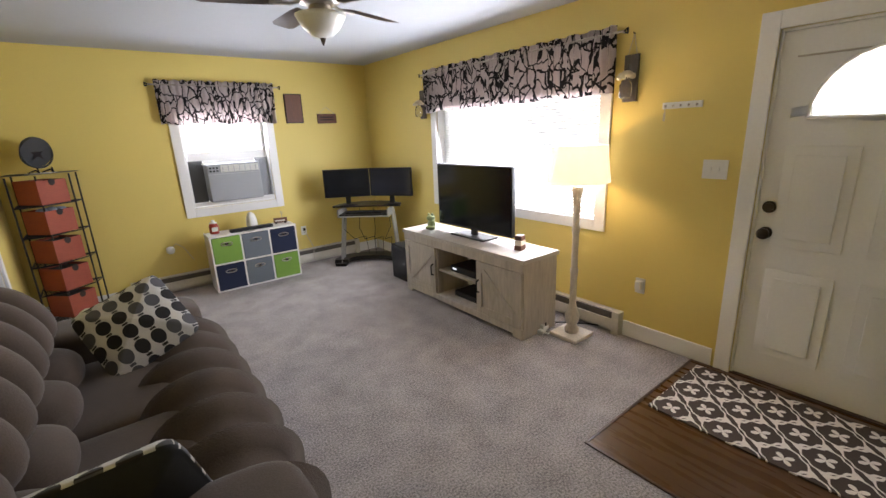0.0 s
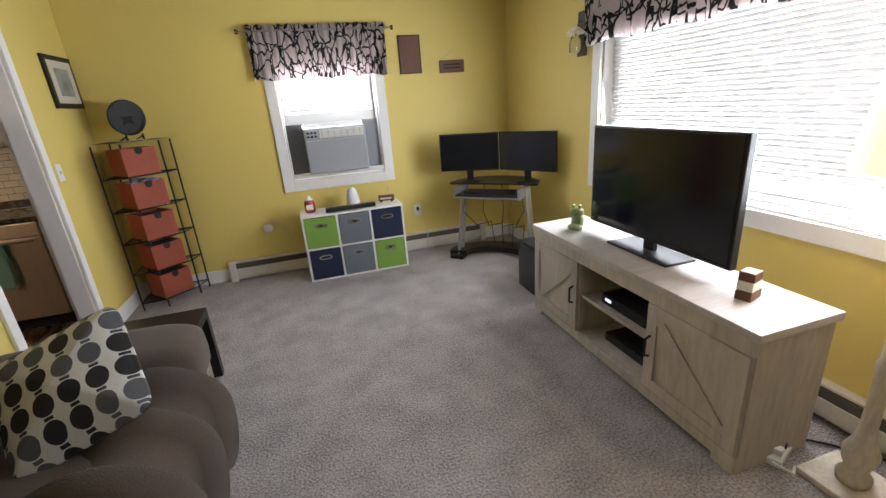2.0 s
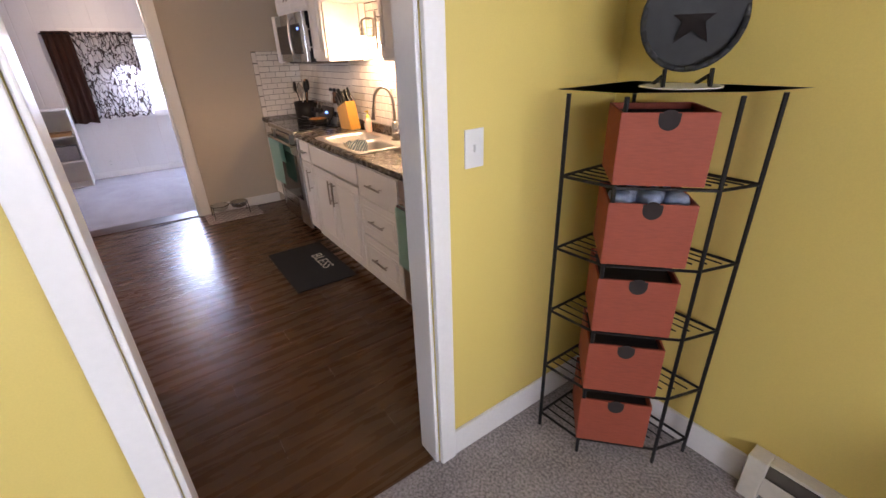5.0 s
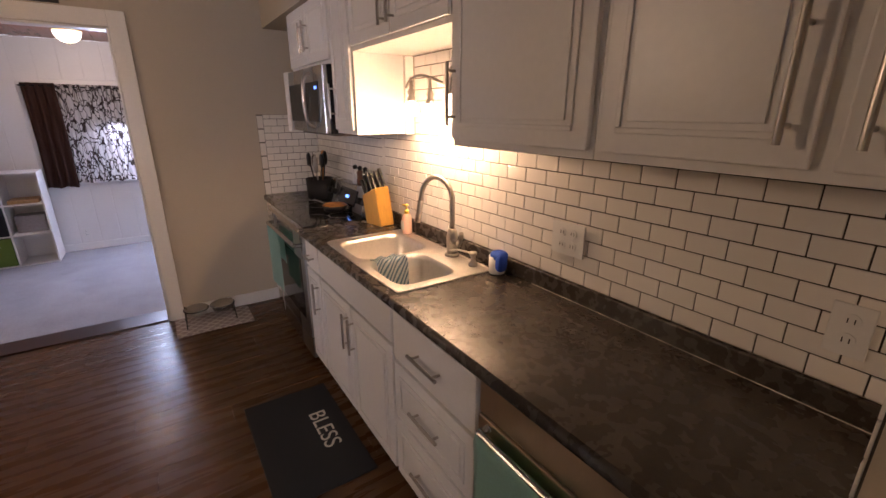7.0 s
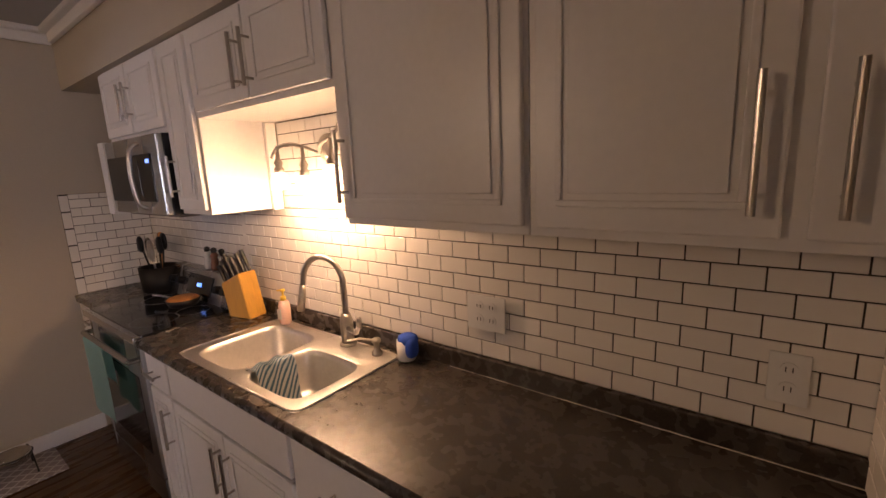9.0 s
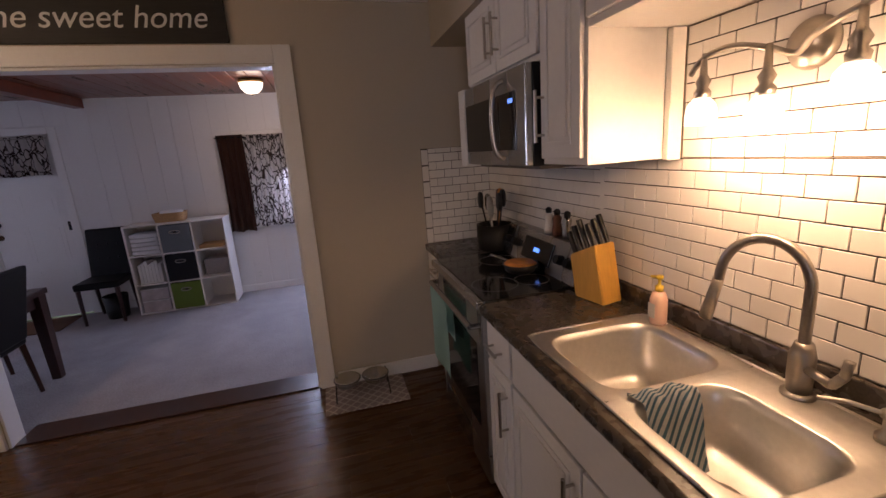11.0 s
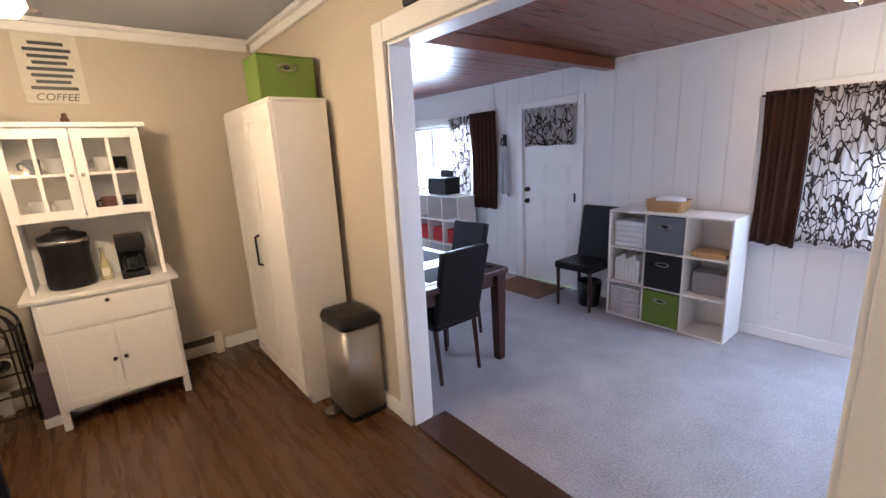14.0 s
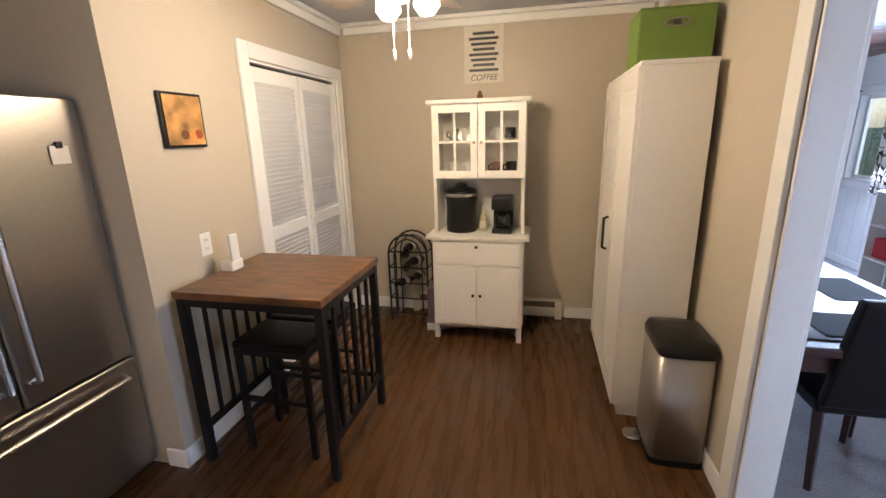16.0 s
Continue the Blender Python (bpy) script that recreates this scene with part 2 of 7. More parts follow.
wall("wall_closet", TAUPE, "taupe painted wall with louvered closet", "y", CX, 0.18, KS, 3.59, 0, HK, [(1.57, 2.70, 0.0, 2.03)])
wall("wall_closet_side", TAUPE, "taupe painted wall beside the refrigerator", "x", 3.47, 0.12, CX + 0.18, KE, 0, HK)
wall("wall_dining_east", PANELW, "white panelled dining room wall with opening", "y", KW - 0.12, 0.06, -2.2, 7.0, DZ, HD, [(3.41, 5.165, DZ, 2.06)])
wall("wall_dining_south", PANELW, "white plain dining room wall", "x", -2.34, 0.14, DW - 0.14, KW - 0.06, DZ, HD)
wall("wall_dining_north", PANELW, "white plain dining room wall", "x", 7.0, 0.14, DW - 0.14, KW - 0.06, DZ, HD)
wall("wall_dining_west", PANELW, "white vertically panelled dining room wall", "y", DW - 0.14, 0.14, -2.2, 7.0, DZ, HD,
     [(4.474, 5.60, 0.845, 1.802), (1.958, 2.672, DZ, 1.943), (-0.895, 1.245, 0.957, 1.896)])

solo("wall_counter_end", box(box(B(), (KC, 5.86, 0), (KE - 0.001, 6.088, HK)), (KC, 6.088, 0), (KE - 0.001, KN, 2.136)), TAUPE, "short taupe painted wall at the counter end", "wall", "structure")

# floors
solo("floor_living", box(B(), (-0.02, -0.60, -0.12), (XE, YN, 0.0)), CARPET, "taupe speckled wall-to-wall carpet", "carpet", "structure")
solo("floor_kitchen_base", box(B(), (KW - 0.12, KS, -0.16), (-0.02, KN, -0.012)), DARKWOOD, "dark underfloor below laminate planks", "floor", "structure")
solo("floor_dining", box(B(), (DW, -2.2, DZ - 0.1), (KW - 0.12, 7.0, DZ)), CARPET2, "light grey dining room carpet", "carpet", "structure")
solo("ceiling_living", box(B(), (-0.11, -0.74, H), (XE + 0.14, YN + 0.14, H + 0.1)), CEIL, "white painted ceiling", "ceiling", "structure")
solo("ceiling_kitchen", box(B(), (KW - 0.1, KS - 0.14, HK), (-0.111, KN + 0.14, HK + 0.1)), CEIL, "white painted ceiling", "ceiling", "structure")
bm = B()
y = -2.2
while y < 7.0:
    box(bm, (DW, y, HD + random.uniform(0, 0.002)), (KW - 0.12, y + 0.136, HD + 0.03), 0.003, 1)
    y += 0.14
box(bm, (DW - 0.14, -2.34, HD + 0.02), (KW - 0.1, 7.14, HD + 0.1))
solo("ceiling_dining", bm, CEILWOOD, "varnished dark red-brown plank ceiling", "ceiling", "structure")
solo("ceiling_beam", box(B(), (DW + 0.003, 2.95, 2.187), (KW - 0.123, 3.045, HD - 0.001), 0.004), CEILWOOD, "dark varnished wooden ceiling beam", "beam", "structure")
solo("soffit", box(B(), (KW + 0.003, 6.09, 2.137), (KE - 0.003, KN - 0.003, HK - 0.003)), TAUPE, "taupe painted soffit above the wall cabinets", "soffit", "structure")
solo("threshold", box(B(), (KW - 0.22, 3.43, DZ + 0.001), (KW - 0.005, 5.145, 0.012), 0.006), DARKWOOD, "dark wooden threshold step to the dining room", "threshold", "structure")


# ---- patterned cloth ----
def calc(t, op, a, b=None):
    n = t.nodes.new("ShaderNodeMath")
    n.operation = op
    for i, v in enumerate((a, b)):
        if v is None:
            continue
        if isinstance(v, (int, float)):
            n.inputs[i].default_value = v
        else:
            t.links.new(v, n.inputs[i])
    return n.outputs[0]


def two_tone(name, dark, light, mask, rough=0.85):
    """A printed cloth: mask(tree, u, v, w) gives 1 where the dark colour shows."""
    m = bpy.data.materials.new(name)
    m.use_nodes = True
    t = m.node_tree
    b = t.nodes["Principled BSDF"]
    co, sep = t.nodes.new("ShaderNodeTexCoord"), t.nodes.new("ShaderNodeSeparateXYZ")
    t.links.new(co.outputs["Object"], sep.inputs[0])
    k = mask(t, co.outputs["Object"], sep.outputs[0], sep.outputs[1], sep.outputs[2])
    weave = t.nodes.new("ShaderNodeTexNoise")
    weave.inputs["Scale"].default_value = 260
    t.links.new(co.outputs["Object"], weave.inputs["Vector"])
    mix = t.nodes.new("ShaderNodeMix")
    mix.data_type = "RGBA"
    mix.inputs[6].default_value, mix.inputs[7].default_value = (*light, 1), (*dark, 1)
    t.links.new(k, mix.inputs[0])
    hsv = t.nodes.new("ShaderNodeHueSaturation")
    span = t.nodes.new("ShaderNodeMapRange")
    span.inputs[3].default_value, span.inputs[4].default_value = 0.8, 1.2
    t.links.new(weave.outputs["Fac"], span.inputs[0])
    t.links.new(span.outputs[0], hsv.inputs["Value"])
    t.links.new(mix.outputs[2], hsv.inputs["Color"])
    t.links.new(hsv.outputs[0], b.inputs["Base Color"])
    b.inputs["Roughness"].default_value = rough
    bp = t.nodes.new("ShaderNodeBump")
    bp.inputs["Strength"].default_value, bp.inputs["Distance"].default_value = 0.4, 0.002
    t.links.new(weave.outputs["Fac"], bp.inputs["Height"])
    t.links.new(bp.outputs[0], b.inputs["Normal"])
    return m


def scribble(scale, width):
    def mask(t, co, x, y, z):
        total = None
        for off in (0.0, 7.3):
            mp, wob, add = t.nodes.new("ShaderNodeMapping"), t.nodes.new("ShaderNodeTexNoise"), t.nodes.new("ShaderNodeVectorMath")
            mp.inputs["Location"].default_value = (off, off, off)
            mp.inputs["Scale"].default_value = (1, 1, 0.62)
            wob.inputs["Scale"].default_value = 9
            t.links.new(co, mp.inputs[0])
            t.links.new(mp.outputs[0], wob.inputs["Vector"])
            sc = t.nodes.new("ShaderNodeVectorMath")
            sc.operation = "SCALE"
            sc.inputs[3].default_value = 0.12
            t.links.new(wob.outputs["Color"], sc.inputs[0])
            t.links.new(mp.outputs[0], add.inputs[0])
            t.links.new(sc.outputs[0], add.inputs[1])
            vo = t.nodes.new("ShaderNodeTexVoronoi")
            vo.feature = "DISTANCE_TO_EDGE"
            vo.inputs["Scale"].default_value = scale
            t.links.new(add.outputs[0], vo.inputs["Vector"])
            line = calc(t, "LESS_THAN", vo.outputs["Distance"], width)
            total = line if total is None else calc(t, "MAXIMUM", total, line)
        return total
    return mask


def ovals(t, co, x, y, z):
    """Rows of ovals joined by short bars."""
    u, v = calc(t, "MULTIPLY", x, 12.5), calc(t, "MULTIPLY", y, 10.5)
    fu, fv = calc(t, "SUBTRACT", calc(t, "FRACT", u), 0.5), calc(t, "SUBTRACT", calc(t, "FRACT", v), 0.5)
    r = calc(t, "ADD", calc(t, "MULTIPLY", fu, fu), calc(t, "MULTIPLY", fv, fv))
    disc = calc(t, "LESS_THAN", r, 0.165)
    bar = calc(t, "MULTIPLY", calc(t, "LESS_THAN", calc(t, "ABSOLUTE", fu), 0.17), calc(t, "GREATER_THAN", calc(t, "ABSOLUTE", fv), 0.44))
    return calc(t, "MAXIMUM", disc, bar)


def trellis(t, co, x, y, z):
    """Curved lattice with a four-petalled flower in every field."""
    w = 0.26
    k = 2 * math.pi / w
    f = calc(t, "ADD", calc(t, "COSINE", calc(t, "MULTIPLY", x, k)), calc(t, "COSINE", calc(t, "MULTIPLY", y, k)))
    wave = calc(t, "MULTIPLY", calc(t, "SINE", calc(t, "MULTIPLY", x, 3 * k)), calc(t, "SINE", calc(t, "MULTIPLY", y, 3 * k)))
    bent = calc(t, "ADD", calc(t, "ABSOLUTE", f), calc(t, "MULTIPLY", wave, 0.22))
    out = calc(t, "LESS_THAN", calc(t, "ABSOLUTE", calc(t, "SUBTRACT", bent, 0.26)), 0.16)
    for off in (0.0, 0.5):
        a, b = [calc(t, "SUBTRACT", calc(t, "FRACT", calc(t, "ADD", calc(t, "DIVIDE", p, w), off)), 0.5) for p in (x, y)]
        r2 = calc(t, "ADD", calc(t, "MULTIPLY", a, a), calc(t, "MULTIPLY", b, b))
        ab = calc(t, "ABSOLUTE", calc(t, "MULTIPLY", a, b))
        petal = calc(t, "LESS_THAN", calc(t, "POWER", r2, 1.5), calc(t, "MULTIPLY", ab, 0.36))
        out = calc(t, "MAXIMUM", out, petal)
    return calc(t, "SUBTRACT", 1.0, out)


def diamonds(t, co, x, y, z):
    a = calc(t, "FRACT", calc(t, "MULTIPLY", calc(t, "ADD", x, y), 14))
    b = calc(t, "FRACT", calc(t, "MULTIPLY", calc(t, "SUBTRACT", x, y), 14))
    return calc(t, "MAXIMUM", calc(t, "LESS_THAN", a, 0.16), calc(t, "LESS_THAN", b, 0.16))


VALANCE = two_tone("scribble_valance_cloth", (0.012, 0.011, 0.012), (0.55, 0.48, 0.47), scribble(8.5, 0.045))
CURTAIN = two_tone("scribble_curtain_cloth", (0.05, 0.03, 0.025), (0.66, 0.62, 0.60), scribble(9.5, 0.04))
PILLOW = two_tone("oval_print_cloth", (0.045, 0.042, 0.045), (0.52, 0.50, 0.47), ovals)
pt = PILLOW.node_tree
cell, step, pick, shade = (pt.nodes.new("ShaderNode" + k) for k in ("VectorMath", "VectorMath", "TexWhiteNoise", "ValToRGB"))
cell.operation, step.operation = "MULTIPLY", "FLOOR"
cell.inputs[1].default_value = (12.5, 10.5, 0)
shade.color_ramp.interpolation = "CONSTANT"
shade.color_ramp.elements[0].color, shade.color_ramp.elements[1].color = (0.012, 0.010, 0.010, 1), (0.075, 0.075, 0.08, 1)
shade.color_ramp.elements[1].position = 0.5
pt.links.new(next(n for n in pt.nodes if n.type == "TEX_COORD").outputs["Object"], cell.inputs[0])
pt.links.new(cell.outputs[0], step.inputs[0])
pt.links.new(step.outputs[0], pick.inputs["Vector"])
pt.links.new(pick.outputs["Value"], shade.inputs[0])
pt.links.new(shade.outputs[0], next(n for n in pt.nodes if n.type == "MIX").inputs[7])
RUG = two_tone("trellis_rug", (0.06, 0.042, 0.034), (0.72, 0.68, 0.62), trellis, 0.95)
PETMAT = two_tone("diamond_mat", (0.60, 0.55, 0.52), (0.30, 0.25, 0.24), diamonds, 0.9)
BROWNC = surface("brown_curtain_cloth", (0.075, 0.030, 0.018), 0.85, grain=200, vary=0.15, bump=0.3, stain=6)
SOFA = surface("brown_microfibre", (0.082, 0.059, 0.045), 0.9, grain=180, vary=0.22, bump=0.4, depth=0.003, stain=6, sheen=0.12, spec=0.2)
FARM = surface("whitewashed_oak", (0.44, 0.39, 0.33), 0.6, grain=14, vary=0.22, bump=0.15, stretch=(3, 3, 0.5), stain=3)
FARMTOP = surface("whitewashed_oak_top", (0.44, 0.40, 0.36), 0.5, grain=14, vary=0.16, bump=0.1, stretch=(4, 0.5, 4), stain=3)
LIMEW = surface("whitewashed_turned_wood", (0.66, 0.58, 0.48), 0.6, grain=30, vary=0.2, bump=0.2, stretch=(3, 3, 0.5))
RUST = surface("rust_red_fabric_box", (0.31, 0.062, 0.030), 0.7, grain=70, vary=0.18, bump=0.3, stretch=(0.4, 0.4, 3))
# Near-black: painted shade inside boxes, bins and grips; also dark lettering and the star.
RUSTIN = surface("recess_shade_and_print", (0.03, 0.022, 0.02), 0.9)
GREENB = surface("green_fabric", (0.18, 0.33, 0.055), 0.85, grain=150, vary=0.1, bump=0.3)
GREYB = surface("grey_fabric", (0.135, 0.155, 0.175), 0.85, grain=150, vary=0.1, bump=0.3)
NAVYB = surface("navy_fabric", (0.010, 0.016, 0.045), 0.85, grain=150, vary=0.1, bump=0.3)
OLIVEB = surface("olive_fabric", (0.13, 0.20, 0.030), 0.85, grain=150, vary=0.1, bump=0.3)
BLACKB = surface("black_fabric", (0.010, 0.011, 0.014), 0.85, grain=150, vary=0.1, bump=0.3)
SHADE = glowing("lit_lampshade", (1.0, 0.76, 0.46), 0.55)
BULB = glowing("lit_frosted_glass", (1.0, 0.78, 0.50), 7.0)
BULBW = glowing("lit_ceiling_globe", (1.0, 0.88, 0.70), 6.0)
OPAL = surface("unlit_opal_glass", (0.78, 0.77, 0.74), 0.25, grain=20, vary=0.03, bump=0)
GLOW = glowing("bright_daylight", (0.97, 0.985, 1.0), 6.5)
GLOWB = glowing("bluish_daylight", (0.78, 0.88, 1.0), 3.5)
PLASTICW = surface("white_plastic", (0.72, 0.72, 0.70), 0.4, grain=60, vary=0.03, bump=0.02)
ACGREY = surface("pale_grey_plastic", (0.36, 0.37, 0.385), 0.45, grain=70, vary=0.05, bump=0.03)
HEATER = surface("cream_heater_enamel", (0.62, 0.58, 0.50), 0.45, grain=40, vary=0.08, bump=0.04)
DARKGAP = surface("dark_heater_fins", (0.10, 0.085, 0.07), 0.6)
STONEG = surface("dark_grey_enamel", (0.030, 0.031, 0.032), 0.7, grain=30, vary=0.2)
WOODBR = surface("brown_stained_board", (0.12, 0.045, 0.022), 0.55, grain=20, vary=0.25, stretch=(6, 6, 0.7))
REDW = surface("red_candle_wax", (0.36, 0.035, 0.02), 0.3, grain=20, vary=0.15)
PAPER = surface("printed_paper", (0.62, 0.58, 0.50), 0.8, grain=30, vary=0.1, bump=0.02)
PHOTO = surface("grey_photo_print", (0.26, 0.27, 0.25), 0.5, grain=9, vary=0.6, bump=0)
BLUEP = surface("blue_violet_card", (0.12, 0.10, 0.42), 0.6, grain=25, vary=0.5)
FROG = surface("mossy_ceramic", (0.30, 0.36, 0.16), 0.5, grain=25, vary=0.25)
BLACKW = surface("black_lacquered_wood", (0.011, 0.010, 0.009), 0.35, grain=30, vary=0.2, bump=0.05, spec=0.35)
CHAINW = surface("pale_cord", (0.55, 0.50, 0.42), 0.8)
SLAT = bpy.data.materials.new("translucent_blind_slat")
SLAT.use_nodes = True
sn = SLAT.node_tree
tl, df, mx = sn.nodes.new("ShaderNodeBsdfTranslucent"), sn.nodes.new("ShaderNodeBsdfDiffuse"), sn.nodes.new("ShaderNodeMixShader")
tl.inputs[0].default_value = df.inputs[0].default_value = (0.86, 0.87, 0.88, 1)
mx.inputs[0].default_value = 0.5
sn.links.new(tl.outputs[0], mx.inputs[1])
sn.links.new(df.outputs[0], mx.inputs[2])
sn.links.new(mx.outputs[0], sn.nodes["Material Output"].inputs[0])
SHEER = surface("sheer_white_cloth", (0.75, 0.76, 0.78), 0.9, grain=200, vary=0.05, bump=0.2)


# ---- living room: trim, windows, door ----
def strip(name, a, b, mat=None, label="white painted baseboard", bev=0.006):
    return solo(name, box(B(), a, b, bev), mat or TRIM, label, "trim", "structure")


strip("baseboard", (0.002, 5.53, 0.001), (0.016, YN - 0.002, 0.125))
strip("baseboard", (0.002, -0.58, 0.001), (0.016, 4.602, 0.125))
strip("baseboard", (0.018, YN - 0.016, 0.001), (0.74, YN - 0.002, 0.125))
strip("baseboard", (3.38, YN - 0.016, 0.001), (XE - 0.018, YN - 0.002, 0.125))
strip("baseboard", (XE - 0.016, 4.95, 0.001), (XE - 0.002, YN - 0.018, 0.125))
strip("baseboard", (XE - 0.016, 1.90, 0.001), (XE - 0.002, 2.525, 0.125))
strip("baseboard", (XE - 0.016, -0.58, 0.001), (XE - 0.002, 0.77, 0.125))


def casing(name, label, axis, face, out, lo, hi, z0, z1, w=0.09, bottom=False, deep=0.0, jamb=0.0):
    """Casing round an opening: side and head boards proud of a wall face, and the lining inside."""
    t = thing(name, label, "trim", (0, 0, 0), kind="structure")

    def b3(a, b, c, d, e, f):
        return box(B(), (a, c, e), (b, d, f), 0.005) if axis == "x" else box(B(), (c, a, e), (d, b, f), 0.005)
    p, q = sorted((face + 0.002 * out, face + 0.022 * out))
    part("side_casing", b3(lo - w, lo, p, q, z0 if not bottom else z0 - w, z1 + w), TRIM, t)
    part("side_casing", b3(hi, hi + w, p, q, z0 if not bottom else z0 - w, z1 + w), TRIM, t)
    part("head_casing", b3(lo, hi, p, q, z1, z1 + w), TRIM, t)
    if bottom:
        part("sill", b3(lo, hi, p, q + 0.01 if out > 0 else q, z0 - w, z0), TRIM, t)
    if jamb:
        p, q = sorted((face + 0.001 * out, face - jamb * out))
        part("lining", b3(lo + 0.001, lo + 0.016, p, q, z0, z1 - 0.001), TRIM, t)
        part("lining", b3(hi - 0.016, hi - 0.001, p, q, z0, z1 - 0.001), TRIM, t)
        part("head_lining", b3(lo + 0.016, hi - 0.016, p, q, z1 - 0.016, z1 - 0.001), TRIM, t)
        if bottom:
            part("sill_lining", b3(lo + 0.016, hi - 0.016, p, q, z0 + 0.001, z0 + 0.016), TRIM, t)
    return t


casing("trim_kitchen_opening", "white painted casing round the kitchen opening", "y", 0.0, 1, 4.67, 5.462, 0.001, 2.05, w=0.066, jamb=0.11)
casing("trim_kitchen_opening_inner", "white painted casing on the kitchen side", "y", KE, -1, 4.67, 5.462, 0.001, 2.05, w=0.066)
casing("trim_big_window", "white painted casing round the picture window", "y", XE, -1, 2.82, 4.79, 0.88, 2.12, bottom=True, jamb=0.12)
casing("trim_north_window", "white painted casing round the sash window", "x", YN, -1, 1.465, 2.342, 0.87, 2.10, bottom=True, jamb=0.12)
casing("trim_front_door", "white painted casing round the front door", "y", XE, -1, 0.87, 1.79, 0.001, 2.03, jamb=0.12)


def blind(label, axis, face, lo, hi, z0, z1, step=0.026):
    t = thing("window_blind", label, "blind", (face, (lo + hi) / 2, z0) if axis == "y" else ((lo + hi) / 2, face, z0))
    w = hi - lo
    rz = 90 if axis == "y" else 0
    t.matrix_world = pose(*t.location, 0, 0, rz)
    me = mesh_of(box(B(), (-w / 2, -0.012, -0.001), (w / 2, 0.012, 0.001)), SLAT)
    n = int((z1 - z0 - 0.05) / step)
    for i in range(n):
        s = new("slat", me)
        s.parent = t
        s.matrix_basis = pose(0, 0, 0.03 + i * step, 52, 0, 0)
    part("head_rail", box(B(), (-w / 2, -0.02, z1 - z0 - 0.035), (w / 2, 0.02, z1 - z0), 0.004), PLASTICW, t)
    part("bottom_rail", box(B(), (-w / 2, -0.014, 0), (w / 2, 0.014, 0.018), 0.004), PLASTICW, t)
    for x in (-w * 0.42, w * 0.42):
        part("cord", cyl(B(), (x, -0.014, 0.02), (x, -0.014, z1 - z0 - 0.03), 0.0012, seg=5), CHAINW, t)
    return t


blind("white slatted blind in the picture window", "y", 3.775, 2.845, 4.765, 0.94, 2.10)
blind("white slatted blind above the air conditioner", "x", 6.39, 1.483, 2.324, 1.49, 2.08)

w = thing("window_big", "wide picture window with white frame", "window", (3.815, 3.805, 0.88), kind="structure")
for a in (-0.985, 0.925):
    part("window_frame", box(B(), (-0.02, a, 0), (0.02, a + 0.06, 1.24), 0.004), TRIM, w)
for z in (0.0, 1.18):
    part("window_frame", box(B(), (-0.019, -0.925, z), (0.019, 0.925, z + 0.06), 0.004), TRIM, w)
g = part("pane", box(B(), (-0.002, -0.925, 0.06), (0.002, 0.925, 1.18)), GLASS, w)
g.visible_shadow = False
w = thing("window_north", "white sash window raised over an air conditioner", "window", (1.9035, 6.425, 0.87), kind="structure")
for x in (-0.4385, 0.3985):
    part("window_frame", box(B(), (x, -0.02, 0), (x + 0.04, 0.02, 1.23), 0.004), TRIM, w)
part("sash_rail", box(B(), (-0.3985, -0.02, 0.50), (0.3985, 0.02, 0.60), 0.006), TRIM, w)
part("sash_rail", box(B(), (-0.3985, -0.019, 1.19), (0.3985, 0.019, 1.23), 0.004), TRIM, w)
g = part("pane", box(B(), (-0.3985, -0.002, 0.60), (0.3985, 0.002, 1.19)), GLASS, w)
g.visible_shadow = False

# daylight outside
solo("backdrop_east", box(B(), (7.0, -4.0, -1.2), (7.05, 11.0, 5.0)), GLOW, "overexposed bright daylight outside the window", "backdrop", "structure")
solo("backdrop_north", box(B(), (-2.5, 9.2, -1.2), (6.5, 9.25, 5.0)), GLOW, "overexposed bright daylight outside the window", "backdrop", "structure")
solo("backdrop_west", box(B(), (-10.5, -6.0, -1.2), (-10.45, 9.0, 5.0)), GLOWB, "overexposed bluish daylight outside the window", "backdrop", "structure")
GRASS = surface("lawn", (0.06, 0.09, 0.03), 0.9, grain=60, vary=0.4, bump=0.6, depth=0.02)
solo("ground", box(B(), (-300, -300, -0.75), (300, 300, -0.55)), GRASS, "plain green lawn round the house", "ground", "structure")

# front door
solo("door_sill", box(B(), (3.69, 0.873, 0.0005), (3.86, 1.787, 0.0112), 0.002), DARKWOOD, "dark worn sill under the front door", "door sill", "structure")
d = thing("front_door", "white panelled front door with fan-shaped glass", "door", (3.735, 1.33, 0.012), kind="structure")
part("slab", box(B(), (-0.02, -0.445, 0), (0.022, 0.445, 2.0), 0.003), TRIM, d)
for y0, y1 in ((-0.36, -0.05), (0.05, 0.36)):
    for z0, z1 in ((0.18, 0.72), (0.86, 1.42)):
        bm = box(B(), (-0.027, y0, z0), (-0.021, y1, z1), 0.006)
        box(bm, (-0.034, y0 + 0.05, z0 + 0.05), (-0.026, y1 - 0.05, z1 - 0.05), 0.008)
        part("panel", bm, TRIM, d)
bm = B()
arc = [(0.27 * math.cos(a), 0.30 * math.sin(a)) for a in [math.pi * i / 14 for i in range(15)]]
vs = [bm.verts.new((-0.026, p[0], 1.57 + p[1])) for p in arc]
bm.faces.new(vs)
bmesh.ops.solidify(bm, geom=bm.faces[:], thickness=0.004)
FAN = glowing("daylit_door_glass", (0.97, 0.985, 1.0), 3.0)
part("pane", bm, FAN, d, "bright fan-shaped pane")
bm = B()
tube(bm, [(-0.03, p[0] * 1.06, 1.565 + p[1] * 1.06) for p in arc], 0.012, 6)
cyl(bm, (-0.03, -0.29, 1.565), (-0.03, 0.29, 1.565), 0.012)
part("window_frame", bm, TRIM, d)
